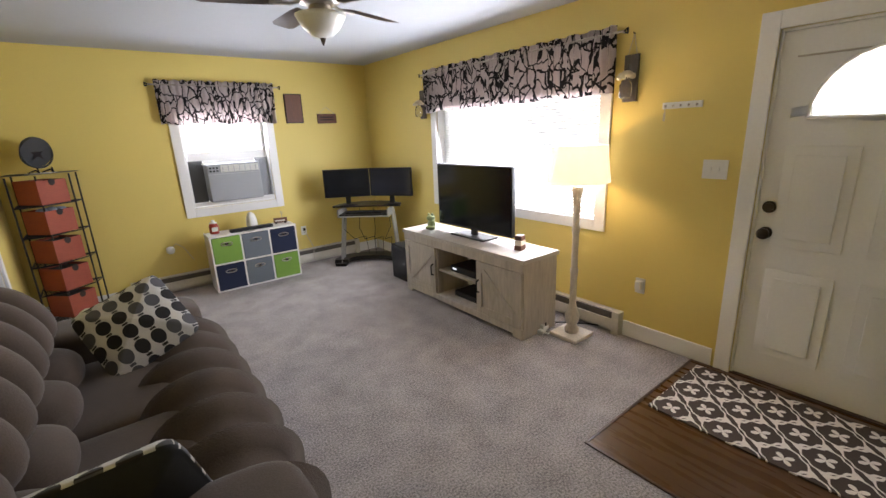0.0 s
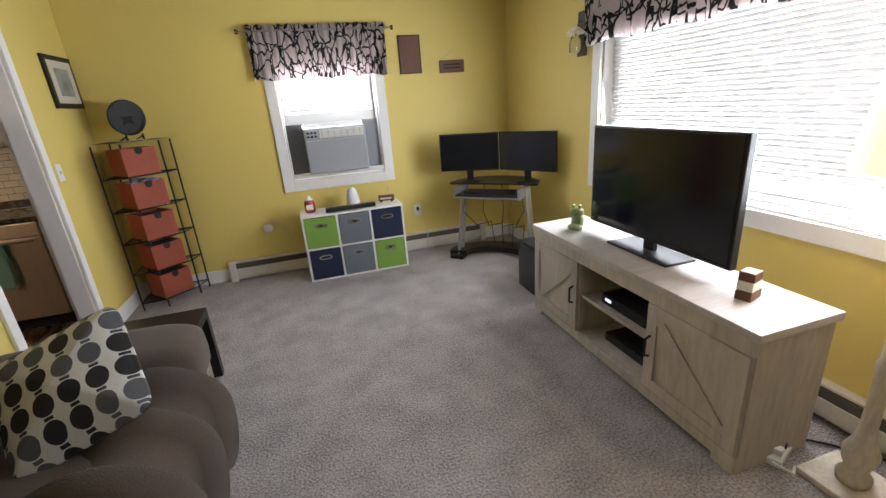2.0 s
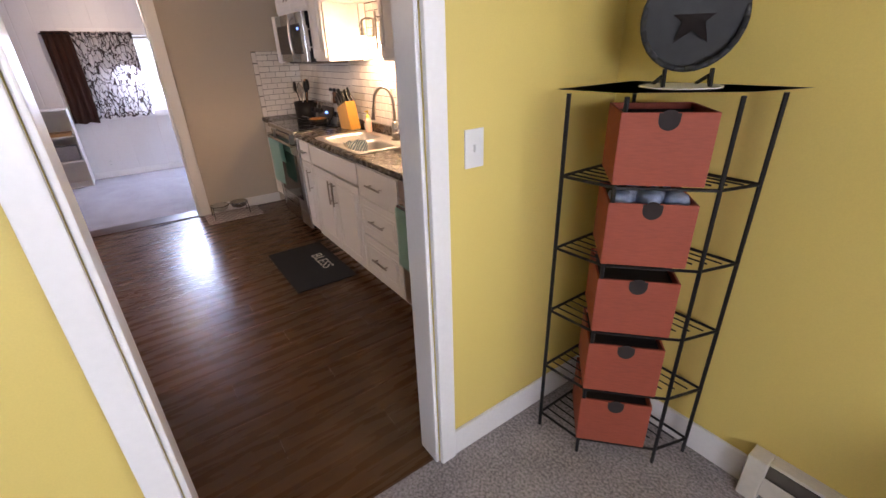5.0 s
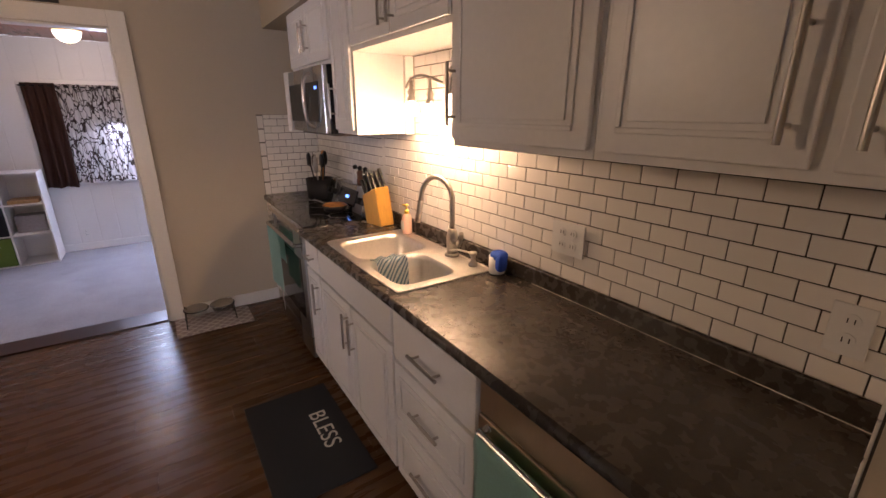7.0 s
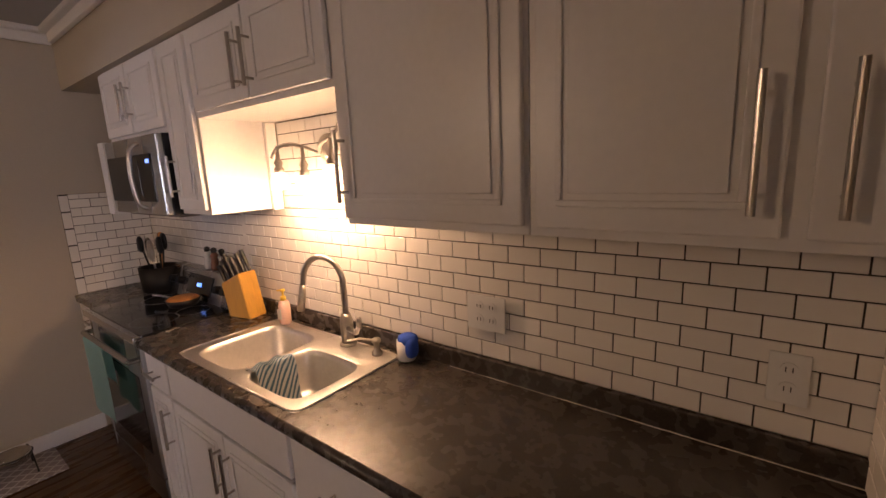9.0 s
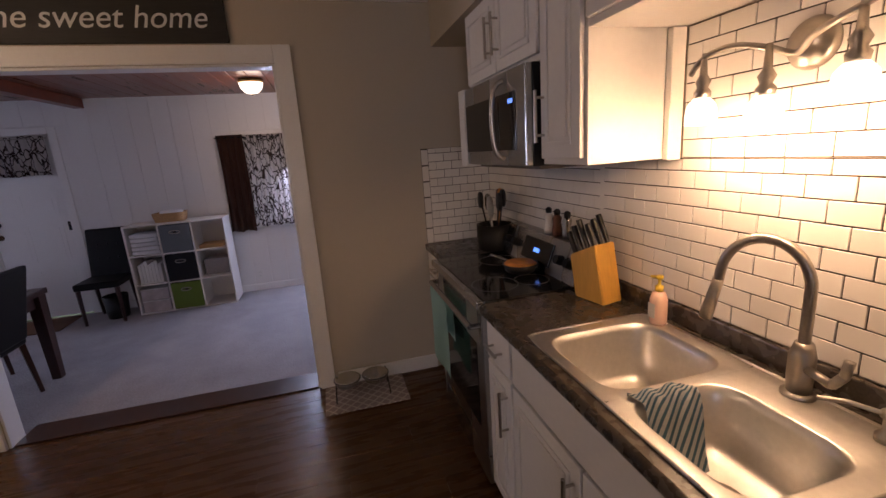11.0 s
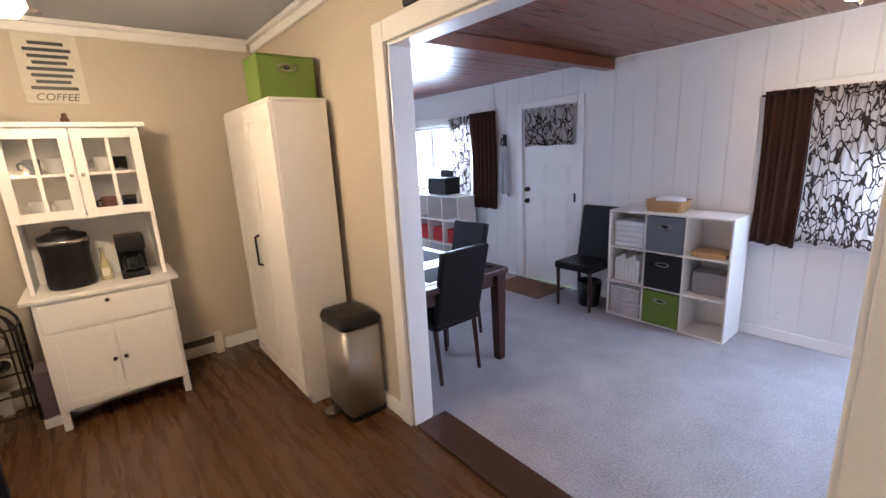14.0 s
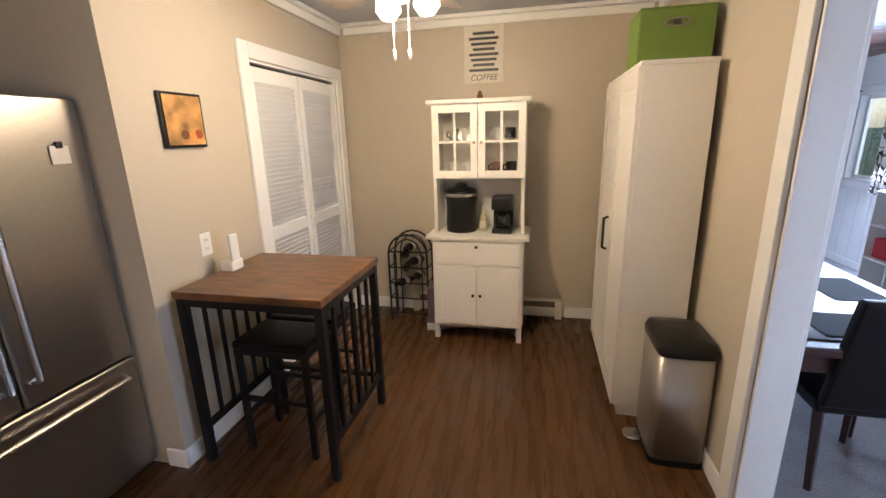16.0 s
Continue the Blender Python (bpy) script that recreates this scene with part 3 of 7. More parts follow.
for z in (0.93, 1.08):
    bm = cyl(B(), (-0.02, 0.39, z), (-0.03, 0.39, z), 0.034, seg=20)
    if z < 1:
        cyl(bm, (-0.03, 0.39, z), (-0.055, 0.39, z), 0.012)
        puff(bm, (-0.072, 0.39, z), (0.024, 0.032, 0.032), 0.9)
        part("door_knob", bm, BRONZE, d, "dark bronze door knob", True)
    else:
        cyl(bm, (-0.03, 0.39, z), (-0.04, 0.39, z), 0.024, seg=18)
        part("deadbolt", bm, BRONZE, d, "dark bronze deadbolt")
t = thing("door_curtain", "short sheer white curtain on the front door", "curtain", (3.702, 1.33, 1.55))
part("cloth", sheet(B(), lambda u, v: (0.004 * math.sin(u * 55), -0.36 + 0.72 * u, 0.02 + 0.05 * v + 0.02 * math.sin(u * 9)), 60, 3, 0.001), SHEER, t, smooth=True)
part("rod", cyl(B(), (0, -0.37, 0.335), (0, 0.37, 0.335), 0.005), NICKEL, t)


def valance(label, axis, face, lo, hi, z0, z1, out):
    t = thing("valance", label, "curtain", (face, (lo + hi) / 2, z0) if axis == "y" else ((lo + hi) / 2, face, z0), rz=(90 if axis == "y" else 0))
    w, h = hi - lo, z1 - z0
    k = w / 0.058

    def fn(u, v):
        wave = 0.020 * (0.35 + 0.65 * (1 - v)) * math.sin(2 * math.pi * k * u + 0.8 * math.sin(7 * u)) + 0.006 * math.sin(39 * u + 4 * v)
        return (-w / 2 + w * u, wave * out, h * v + 0.010 * math.sin(31 * u) * (1 - v) + 0.006 * math.sin(90 * u) * v)
    part("cloth", sheet(B(), fn, int(k * 7), 10, 0.0015), VALANCE, t, smooth=True)
    bm = cyl(B(), (-w / 2 - 0.05, 0, h - 0.045), (w / 2 + 0.05, 0, h - 0.045), 0.008)
    part("rod", bm, NICKEL, t)
    for s in (-1, 1):
        part("finial", tube(B(), [(s * (w / 2 + 0.05), 0, h - 0.045), (s * (w / 2 + 0.075), 0, h - 0.03), (s * (w / 2 + 0.075), 0, h - 0.06), (s * (w / 2 + 0.055), 0, h - 0.055)], 0.006, 6), BLACKM, t)
        part("bracket", tube(B(), [(s * (w / 2 + 0.02), 0, h - 0.045), (s * (w / 2 + 0.02), 0.062 * (1 if axis == "x" else -1), h - 0.045)], 0.005, 6), NICKEL, t)
    return t


valance("gathered valance with black scribble print", "y", 3.635, 2.69, 4.92, 1.79, 2.22, -1)
valance("gathered valance with black scribble print", "x", 6.255, 1.31, 2.47, 1.765, 2.195, 1)


# ---- living room: heating, sockets, wall things ----
def heater(label, axis, wallface, out, lo, hi, h=0.17):
    mid = (lo + hi) / 2
    rz = {("x", -1): 0, ("y", -1): -90, ("x", 1): 180, ("y", 1): 90}[(axis, out)]
    at = (mid, wallface - 0.002, 0.02) if axis == "x" else (wallface - 0.002, mid, 0.02)
    if out > 0:
        at = (mid, wallface + 0.002, 0.02) if axis == "x" else (wallface + 0.002, mid, 0.02)
    t = thing("baseboard_heater", label, "heater", at, rz)
    w = hi - lo
    part("back_plate", box(B(), (-w / 2, -0.012, -0.019), (w / 2, 0, h)), HEATER, t)
    part("front_panel", box(B(), (-w / 2 + 0.06, -0.066, 0.028), (w / 2 - 0.06, -0.060, h - 0.062), 0.003), HEATER, t)
    bm = box(B(), (-w / 2 + 0.06, -0.050, h - 0.014), (w / 2 - 0.06, -0.012, h), 0.004)
    part("top_lip", bm, HEATER, t)
    part("heating_element", box(B(), (-w / 2 + 0.06, -0.046, 0.03), (w / 2 - 0.06, -0.013, h - 0.02)), DARKGAP, t, "dark slot with heating fins")
    for s in (-1, 1):
        part("end_cap", box(B(), (s * w / 2, -0.070, -0.019), (s * (w / 2 - 0.06), -0.012, h + 0.002), 0.006), HEATER, t)
    return t


heater("long cream enamelled baseboard heater under the window", "x", YN, -1, 0.75, 3.37)
heater("cream enamelled baseboard heater behind the floor lamp", "y", XE, -1, 2.53, 4.94)


def plate(label, at, rz, kind="outlet", gang=1):
    t = thing("wall_" + kind, label, kind, at, rz)
    w = 0.036 + 0.036 * (gang - 1) * 0.95
    part("plate", box(B(), (-w, -0.006, -0.058), (w, -0.0005, 0.058), 0.003), PLASTICW, t)
    for g in range(gang):
        x = (g - (gang - 1) / 2) * 0.046
        if kind == "switch":
            part("toggle", box(B(), (x - 0.005, -0.016, -0.010), (x + 0.005, -0.006, 0.012), 0.002), PLASTICW, t)
        else:
            for z in (-0.022, 0.022):
                part("socket", cyl(B(), (x, -0.006, z), (x, -0.0085, z), 0.016, seg=16), PLASTICW, t)
                bm = box(B(), (x - 0.007, -0.0095, z - 0.005), (x - 0.005, -0.0086, z + 0.006))
                box(bm, (x + 0.005, -0.0095, z - 0.005), (x + 0.007, -0.0086, z + 0.006))
                part("slot", bm, BLACK, t)
    return t


plate("white double light switch on the yellow wall", (XE, 2.02, 1.293), -90, "switch", 2)
plate("white wall outlet with a plug", (XE, 2.42, 0.43), -90)
plate("white wall outlet with a black plug", (2.635, YN, 0.43), 0)
plate("white light switch beside the kitchen opening", (0.0, 5.635, 1.22), 90, "switch")
t = thing("adapter_plug", "white plug adapter in the wall outlet", "plug", (XE - 0.0095, 2.42, 0.44), -90)
part("body", box(B(), (-0.022, -0.035, -0.03), (0.022, 0, 0.03), 0.006), PLASTICW, t)
t = thing("plugged_charger", "black charger plug with pale cord hanging down", "charger", (2.635, YN - 0.0095, 0.0))
part("plug", box(B(), (-0.012, -0.028, 0.43), (0.012, 0, 0.465), 0.004), BLACK, t)
part("cable", tube(B(), [(0, -0.02, 0.43), (0.03, -0.03, 0.34), (0.06, -0.04, 0.27), (0.07, -0.085, 0.20), (0.05, -0.10, 0.06), (0.12, -0.12, 0.008)], 0.004, 6), CHAINW, t)
t = thing("plug_in_freshener", "round white plug-in night light with a cord", "night light", (1.16, YN, 0.47))
part("body", puff(B(), (0, -0.03, 0), (0.042, 0.028, 0.042), 0.85), PLASTICW, t, smooth=True)
part("cable", tube(B(), [(0.03, -0.012, 0.03), (0.06, -0.012, 0.06), (0.13, -0.012, 0.0), (0.20, -0.02, -0.15)], 0.003, 6), CHAINW, t)

t = thing("air_conditioner", "pale grey window air conditioner in the sash", "air conditioner", (1.9035, 6.30, 0.935))
part("case", box(B(), (-0.275, -0.105, 0.0), (0.275, 0.30, 0.41), 0.012), ACGREY, t)
part("front_grille", box(B(), (-0.27, -0.120, 0.008), (0.27, -0.104, 0.30), 0.006), ACGREY, t)
for i in range(19):
    part("grille_slat", box(B(), (-0.25, -0.1235, 0.025 + i * 0.0135), (0.25, -0.1195, 0.031 + i * 0.0135)), ACGREY, t)
part("vent", box(B(), (-0.14, -0.116, 0.315), (0.258, -0.106, 0.392), 0.004), surface("vent_cream", (0.62, 0.62, 0.55), 0.4), t, "cream louvred air outlet")
for i in range(7):
    part("vent_fin", box(B(), (-0.12 + i * 0.057, -0.122, 0.322), (-0.113 + i * 0.057, -0.115, 0.385)), ACGREY, t)
for i in range(3):
    part("vent_louvre", box(B(), (-0.135, -0.123, 0.331 + i * 0.022), (0.252, -0.116, 0.336 + i * 0.022)), PLASTICW, t)
part("control_panel", box(B(), (-0.265, -0.116, 0.315), (-0.155, -0.106, 0.392), 0.004), ACGREY, t)
for i in range(3):
    for j in range(2):
        part("button", box(B(), (-0.25 + i * 0.033, -0.121, 0.327 + j * 0.032), (-0.228 + i * 0.033, -0.115, 0.344 + j * 0.032), 0.002), BLACK, t)
for s, m in ((-1, surface("filler_grey", (0.16, 0.165, 0.17), 0.6, vary=0.05, bump=0)), (1, ACGREY)):
    part("side_panel", box(B(), (s * 0.275, 0.075, -0.02), (s * 0.437, 0.085, 0.445)), m, t, "side filler panel")
    for i in range(10):
        x = s * (0.284 + i * 0.016)
        part("side_pleat", box(B(), (x - 0.005, 0.060, 0.0), (x + 0.005, 0.0745, 0.43)), m, t)
part("bottom_filler", box(B(), (-0.437, 0.02, -0.045), (0.437, 0.05, -0.001), 0.004), TRIM, t)
part("top_filler", box(B(), (-0.27, 0.075, 0.411), (0.27, 0.10, 0.445), 0.003), TRIM, t)

t = thing("wall_plaque", "dark brown wooden plaque on the yellow wall", "plaque", (2.70, YN, 1.755))
part("board", box(B(), (-0.105, -0.016, 0), (0.105, -0.001, 0.335), 0.003), WOODBR, t)
part("edge", tube(B(), [(-0.10, -0.017, 0.005), (-0.10, -0.017, 0.33), (0.10, -0.017, 0.33), (0.10, -0.017, 0.005), (-0.10, -0.017, 0.005)], 0.004, 6), BLACKW, t)
t = thing("hanging_sign", "small brown wooden sign on a string", "sign", (3.11, YN, 1.745))
part("board", box(B(), (-0.125, -0.018, 0), (0.125, -0.002, 0.115), 0.003), WOODBR, t)
part("string", tube(B(), [(-0.11, -0.012, 0.11), (0, -0.006, 0.20), (0.11, -0.012, 0.11)], 0.0025, 6), CHAINW, t)
for z in (0.075, 0.045):
    part("lettering", box(B(), (-0.09, -0.0195, z - 0.008), (0.085, -0.0182, z + 0.006)), RUSTIN, t, "unreadable dark lettering")
t = thing("picture_frame", "black picture frame with grey photo print", "picture", (0.0, 6.085, 1.64), 90)
bm = box(B(), (-0.20, -0.022, 0), (0.20, -0.002, 0.36), 0.003)
part("frame", bm, BLACKW, t)
part("mat_board", box(B(), (-0.165, -0.0245, 0.035), (0.165, -0.0225, 0.325)), PAPER, t)
part("print", box(B(), (-0.10, -0.0265, 0.085), (0.10, -0.0248, 0.275)), PHOTO, t)
t = thing("key_rack", "white key rack with hooks and hanging keys", "key rack", (XE, 2.25, 1.685), -90)
part("board", box(B(), (-0.12, -0.016, -0.02), (0.12, -0.001, 0.02), 0.003), PLASTICW, t)
for i in range(5):
    x = -0.095 + i * 0.0475
    part("hook", tube(B(), [(x, -0.016, 0.0), (x, -0.034, -0.008), (x, -0.036, 0.004)], 0.004, 6), NICKEL, t)
bm = tube(B(), [(-0.095, -0.03, -0.01), (-0.093, -0.03, -0.045)], 0.003, 6)
box(bm, (-0.102, -0.034, -0.095), (-0.088, -0.030, -0.045), 0.002)
part("keys", bm, NICKEL, t)


def jar_sconce(y):
    t = thing("jar_sconce", "wooden wall board with a hanging glass jar", "wall sconce", (XE, y, 1.73), -90, "jar sconces")
    part("board", box(B(), (-0.05, -0.022, 0), (0.05, -0.002, 0.30), 0.004), surface("weathered_board", (0.10, 0.085, 0.07), 0.8, grain=25, vary=0.3, stretch=(5, 5, 0.6)), t)
    part("string", tube(B(), [(-0.03, -0.012, 0.30), (0, -0.004, 0.43), (0.03, -0.012, 0.30)], 0.002, 6), CHAINW, t)
    part("nail", cyl(B(), (0, -0.001, 0.43), (0, -0.02, 0.432), 0.004), BLACKM, t)
    bm = lathe(B(), [(0.030, 0), (0.042, 0.01), (0.042, 0.085), (0.032, 0.10), (0.032, 0.115)], (0, -0.072, 0.02), 18)
    part("jar", bm, GLASS, t, "clear glass jar", True)
    bm = B()
    for i in range(26):
        a = i * 2.4
        r = 0.012 + 0.045 * ((i * 7) % 10) / 10
        puff(bm, (r * math.cos(a), -0.072 + r * math.sin(a) * 0.9, 0.15 + 0.035 * math.cos(r * 28)), (0.018, 0.018, 0.014), 0.8, 8, 6)
    part("flowers", bm, surface("cream_flowers", (0.66, 0.58, 0.40), 0.8), t, "cream dried flowers", True)
    part("wire", tube(B(), [(0, -0.022, 0.23), (0, -0.05, 0.23), (0, -0.072, 0.135)], 0.003, 6), BLACKM, t)
    return t


jar_sconce(2.60)
jar_sconce(5.02)


# ---- living room: ceiling fan ----
def ceiling_fan(label, at, start, n, rb, blade_mat, close=False):
    t = thing("ceiling_fan", label, "ceiling fan", at)
    if close:
        part("canopy", lathe(B(), [(0.06, -0.14), (0.10, -0.13), (0.105, -0.112)]), NICKEL, t, smooth=True)
    else:
        part("canopy", lathe(B(), [(0.065, 0), (0.07, -0.02), (0.035, -0.06)][::-1]), NICKEL, t, smooth=True)
        part("rod", cyl(B(), (0, 0, -0.055), (0, 0, -0.13), 0.012), NICKEL, t)
    part("motor", lathe(B(), [(0.05, -0.27), (0.115, -0.25), (0.13, -0.20), (0.11, -0.15), (0.04, -0.125)], seg=32), NICKEL, t, smooth=True)
    for i in range(n):
        a = radians(start + 360 * i / n)
        m = Matrix.Rotation(a, 4, "Z")
        bm = B()
        pts = [(0.20, -0.055), (0.30, -0.066), (rb - 0.05, -0.072), (rb, -0.05), (rb + 0.006, 0), (rb, 0.05), (rb - 0.05, 0.072), (0.30, 0.066), (0.20, 0.055)]
        bm.faces.new([bm.verts.new(m @ Vector((x, y, -0.245 + y * 0.2))) for x, y in pts])
        bmesh.ops.solidify(bm, geom=bm.faces[:], thickness=0.007)
        part("blade", bm, blade_mat, t)
        bm = tube(B(), [m @ Vector(p) for p in ((0.09, 0, -0.24), (0.16, 0.0, -0.262), (0.27, 0.0, -0.256))], 0.010, 6)
        part("blade_arm", bm, NICKEL, t)
    return t


BLADE = surface("dark_walnut_blade", (0.045, 0.020, 0.014), 0.4, grain=25, vary=0.3, stretch=(2, 2, 2))
f = ceiling_fan("brushed nickel ceiling fan with dark wooden blades", (1.91, 3.52, H + 0.11), 18, 5, 0.66, BLADE, close=True)
part("light_ring", lathe(B(), [(0.05, -0.33), (0.07, -0.31), (0.06, -0.265)], seg=24), NICKEL, f, smooth=True)
part("light_bowl", lathe(B(), [(0.012, -0.435), (0.06, -0.425), (0.105, -0.385), (0.135, -0.335), (0.145, -0.315), (0.07, -0.31)], seg=32), OPAL, f, "white frosted glass bowl", True)
part("finial", lathe(B(), [(0.004, -0.475), (0.012, -0.455), (0.018, -0.437), (0.006, -0.43)], seg=14), BRONZE, f, smooth=True)


# ---- living room: furniture ----
def rib(bm, y0, y1, prof, bulge, z_axis=True, n=14, m=7):
    """A stuffed channel between y0 and y1 whose outline follows prof (x, z) and swells between the seams."""
    grid = []
    for j in range(m + 1):
        s = j / m
        k = math.sin(math.pi * s) ** 0.4
        row = []
        for i, (x, z) in enumerate(prof):
            a, b = prof[max(i - 1, 0)], prof[min(i + 1, len(prof) - 1)]
            nx, nz = b[1] - a[1], -(b[0] - a[0])
            ln = math.hypot(nx, nz) or 1
            d = -bulge * (1 - k)
            row.append(bm.verts.new((x + d * nx / ln, y0 + (y1 - y0) * s, z + d * nz / ln)))
        grid.append(row)
    for j in range(m):
        for i in range(len(prof) - 1):
            bm.faces.new((grid[j][i], grid[j][i + 1], grid[j + 1][i + 1], grid[j + 1][i]))
    bm.faces.new(grid[0])
    bm.faces.new(list(reversed(grid[-1])))
    return bm


def smooth_line(pts, n=5):
    """A rounded line through points."""
    out = []
    q = [pts[0], *pts, pts[-1]]
    for i in range(1, len(q) - 2):
        for k in range(n):
            s = k / n
            out.append(tuple(0.5 * (2 * q[i][c] + (q[i + 1][c] - q[i - 1][c]) * s + (2 * q[i - 1][c] - 5 * q[i][c] + 4 * q[i + 1][c] - q[i + 2][c]) * s * s
                                    + (3 * q[i][c] - q[i - 1][c] - 3 * q[i + 1][c] + q[i + 2][c]) * s ** 3) for c in (0, 1)))
    out.append(pts[-1])
    return out


s = thing("sofa", "brown microfibre reclining sofa with stuffed channels", "sofa", (0.06, 2.98, 0.0))
part("base", box(B(), (0.10, -1.00, 0.03), (0.90, 1.00, 0.30), 0.02), SOFA, s)
front = smooth_line([(0.68, 0.40), (0.75, 0.485), (0.88, 0.505), (0.995, 0.43), (1.01, 0.32), (0.985, 0.16), (0.94, 0.10), (0.76, 0.10)])
for i in range(6):
    part("front_channel", rib(B(), -0.765 + 0.255 * i, -0.765 + 0.255 * (i + 1), front, 0.10), SOFA, s, smooth=True)
for y0 in (-0.765, 0.0):
    part("seat_cushion", puff(B(), (0.54, y0 + 0.382, 0.40), (0.34, 0.381, 0.10), 0.32, 32, 14), SOFA, s, smooth=True)
low = smooth_line([(0.10, 0.40), (0.32, 0.42), (0.43, 0.50), (0.42, 0.60), (0.30, 0.66), (0.10, 0.66)])
top = smooth_line([(0.06, 0.60), (0.24, 0.62), (0.36, 0.70), (0.36, 0.82), (0.27, 0.95), (0.14, 1.00), (0.02, 0.94), (0.0, 0.60)])
for i in range(4):
    part("lumbar_channel", rib(B(), -0.765 + 0.3825 * i, -0.765 + 0.3825 * (i + 1), low, 0.09), SOFA, s, smooth=True)
for i in range(7):
    part("back_channel", rib(B(), -0.80 + 0.2286 * i, -0.80 + 0.2286 * (i + 1), top, 0.10), SOFA, s, smooth=True)
part("back_shell", box(B(), (-0.02, -0.98, 0.08), (0.12, 0.98, 0.86), 0.05, 3), SOFA, s)
for y in (-0.94, 0.94):
    bm = box(B(), (0.05, y - 0.17, 0.03), (0.95, y + 0.17, 0.50), 0.05, 3)
    part("arm_side", bm, SOFA, s, smooth=True)
    part("arm_pad", puff(B(), (0.53, y, 0.52), (0.475, 0.19, 0.13), 0.42, 32, 16), SOFA, s, smooth=True)


def pillow(at, rot):
    bm = puff(B(), (0, 0, 0), (0.22, 0.22, 0.085), 0.22, 36, 14)
    for v in bm.verts:
        r = max(abs(v.co.x), abs(v.co.y)) / 0.22
        v.co.z *= max(0.05, 1 - r ** 2.2) ** 0.75
    ob = solo("throw_pillow", bm, PILLOW, "square throw pillow with grey and black oval print", "pillow", smooth=True, group="throw pillows")
    ob.data.materials.append(BLACKB)
    for p in ob.data.polygons:
        p.material_index = 1 if p.center.z < -0.004 else 0
    ob.matrix_world = pose(*at, *rot)
    return ob


pillow((0.74, 3.60, 0.67), (42, -20, 8))
pillow((0.60, 2.22, 0.66), (-62, -8, -10))

t = thing("side_table", "square black lacquered side table", "table", (0.645, 4.375, 0.0))
part("tabletop", box(B(), (-0.275, -0.275, 0.40), (0.275, 0.275, 0.45), 0.004), BLACKW, t)
for x in (-0.25, 0.25):
    for y in (-0.25, 0.25):
        part("leg", box(B(), (x - 0.025, y - 0.025, 0), (x + 0.025, y + 0.025, 0.40), 0.003), BLACKW, t)
t = thing("tissue_box", "blue and violet tissue box with white tissue", "tissue box", (0.50, 4.33, 0.451), 24)
part("carton", box(B(), (-0.115, -0.06, 0), (0.115, 0.06, 0.085), 0.003), BLUEP, t)
part("tissue", sheet(B(), lambda u, v: (-0.09 + 0.18 * u, -0.05 + 0.10 * v, 0.088 + 0.05 * math.sin(math.pi * u) * math.sin(math.pi * v) + 0.014 * math.sin(9 * u + 5 * v)), 16, 12, 0.001), PLASTICW, t, "crumpled white tissue", True)
t = thing("tablet", "black tablet lying on the side table", "tablet", (0.72, 4.25, 0.451), 18)
part("body", box(B(), (-0.10, -0.065, 0), (0.10, 0.065, 0.012), 0.004), BLACK, t)
part("screen", box(B(), (-0.09, -0.057, 0.0125), (0.09, 0.057, 0.0135)), SCREEN, t)

# corner shelf of black wire with fabric boxes
cs = thing("corner_shelf", "tall black wire corner shelf holding fabric boxes", "shelf", (0.08, YN - 0.022, 0.0))
feet = {"wl": (0.03, -0.38), "fl": (0.215, -0.365), "fr": (0.425, -0.175), "wr": (0.47, -0.03), "c": (0.03, -0.03)}
for k, (x, y) in feet.items():
    part("post", cyl(B(), (x, y, 0), (x, y, 1.36), 0.007, seg=8), BLACKM, cs)
bm = B()
poly = [(0.0, -0.40), (0.22, -0.395), (0.45, -0.19), (0.52, 0.0), (0.0, 0.0)]
bm.faces.new([bm.verts.new((x, y, 1.372)) for x, y in poly])
bmesh.ops.solidify(bm, geom=bm.faces[:], thickness=0.014)
part("top", bm, BLACKW, cs)
loop = ["wl", "fl", "fr", "wr", "c", "wl"]
for z in (0.07, 0.325, 0.585, 0.845, 1.105):
    part("tier_rim", tube(B(), [(*feet[k], z) for k in loop], 0.0055, 6), BLACKM, cs)
    for i in range(1, 9):
        u = i / 9
        a = Vector((*feet["wl"], z)).lerp(Vector((*feet["c"], z)), u)
        b = Vector((*feet["fl"], z)).lerp(Vector((*feet["wr"], z)), u)
        part("wire", cyl(B(), a, b, 0.003, seg=6), BLACKM, cs)
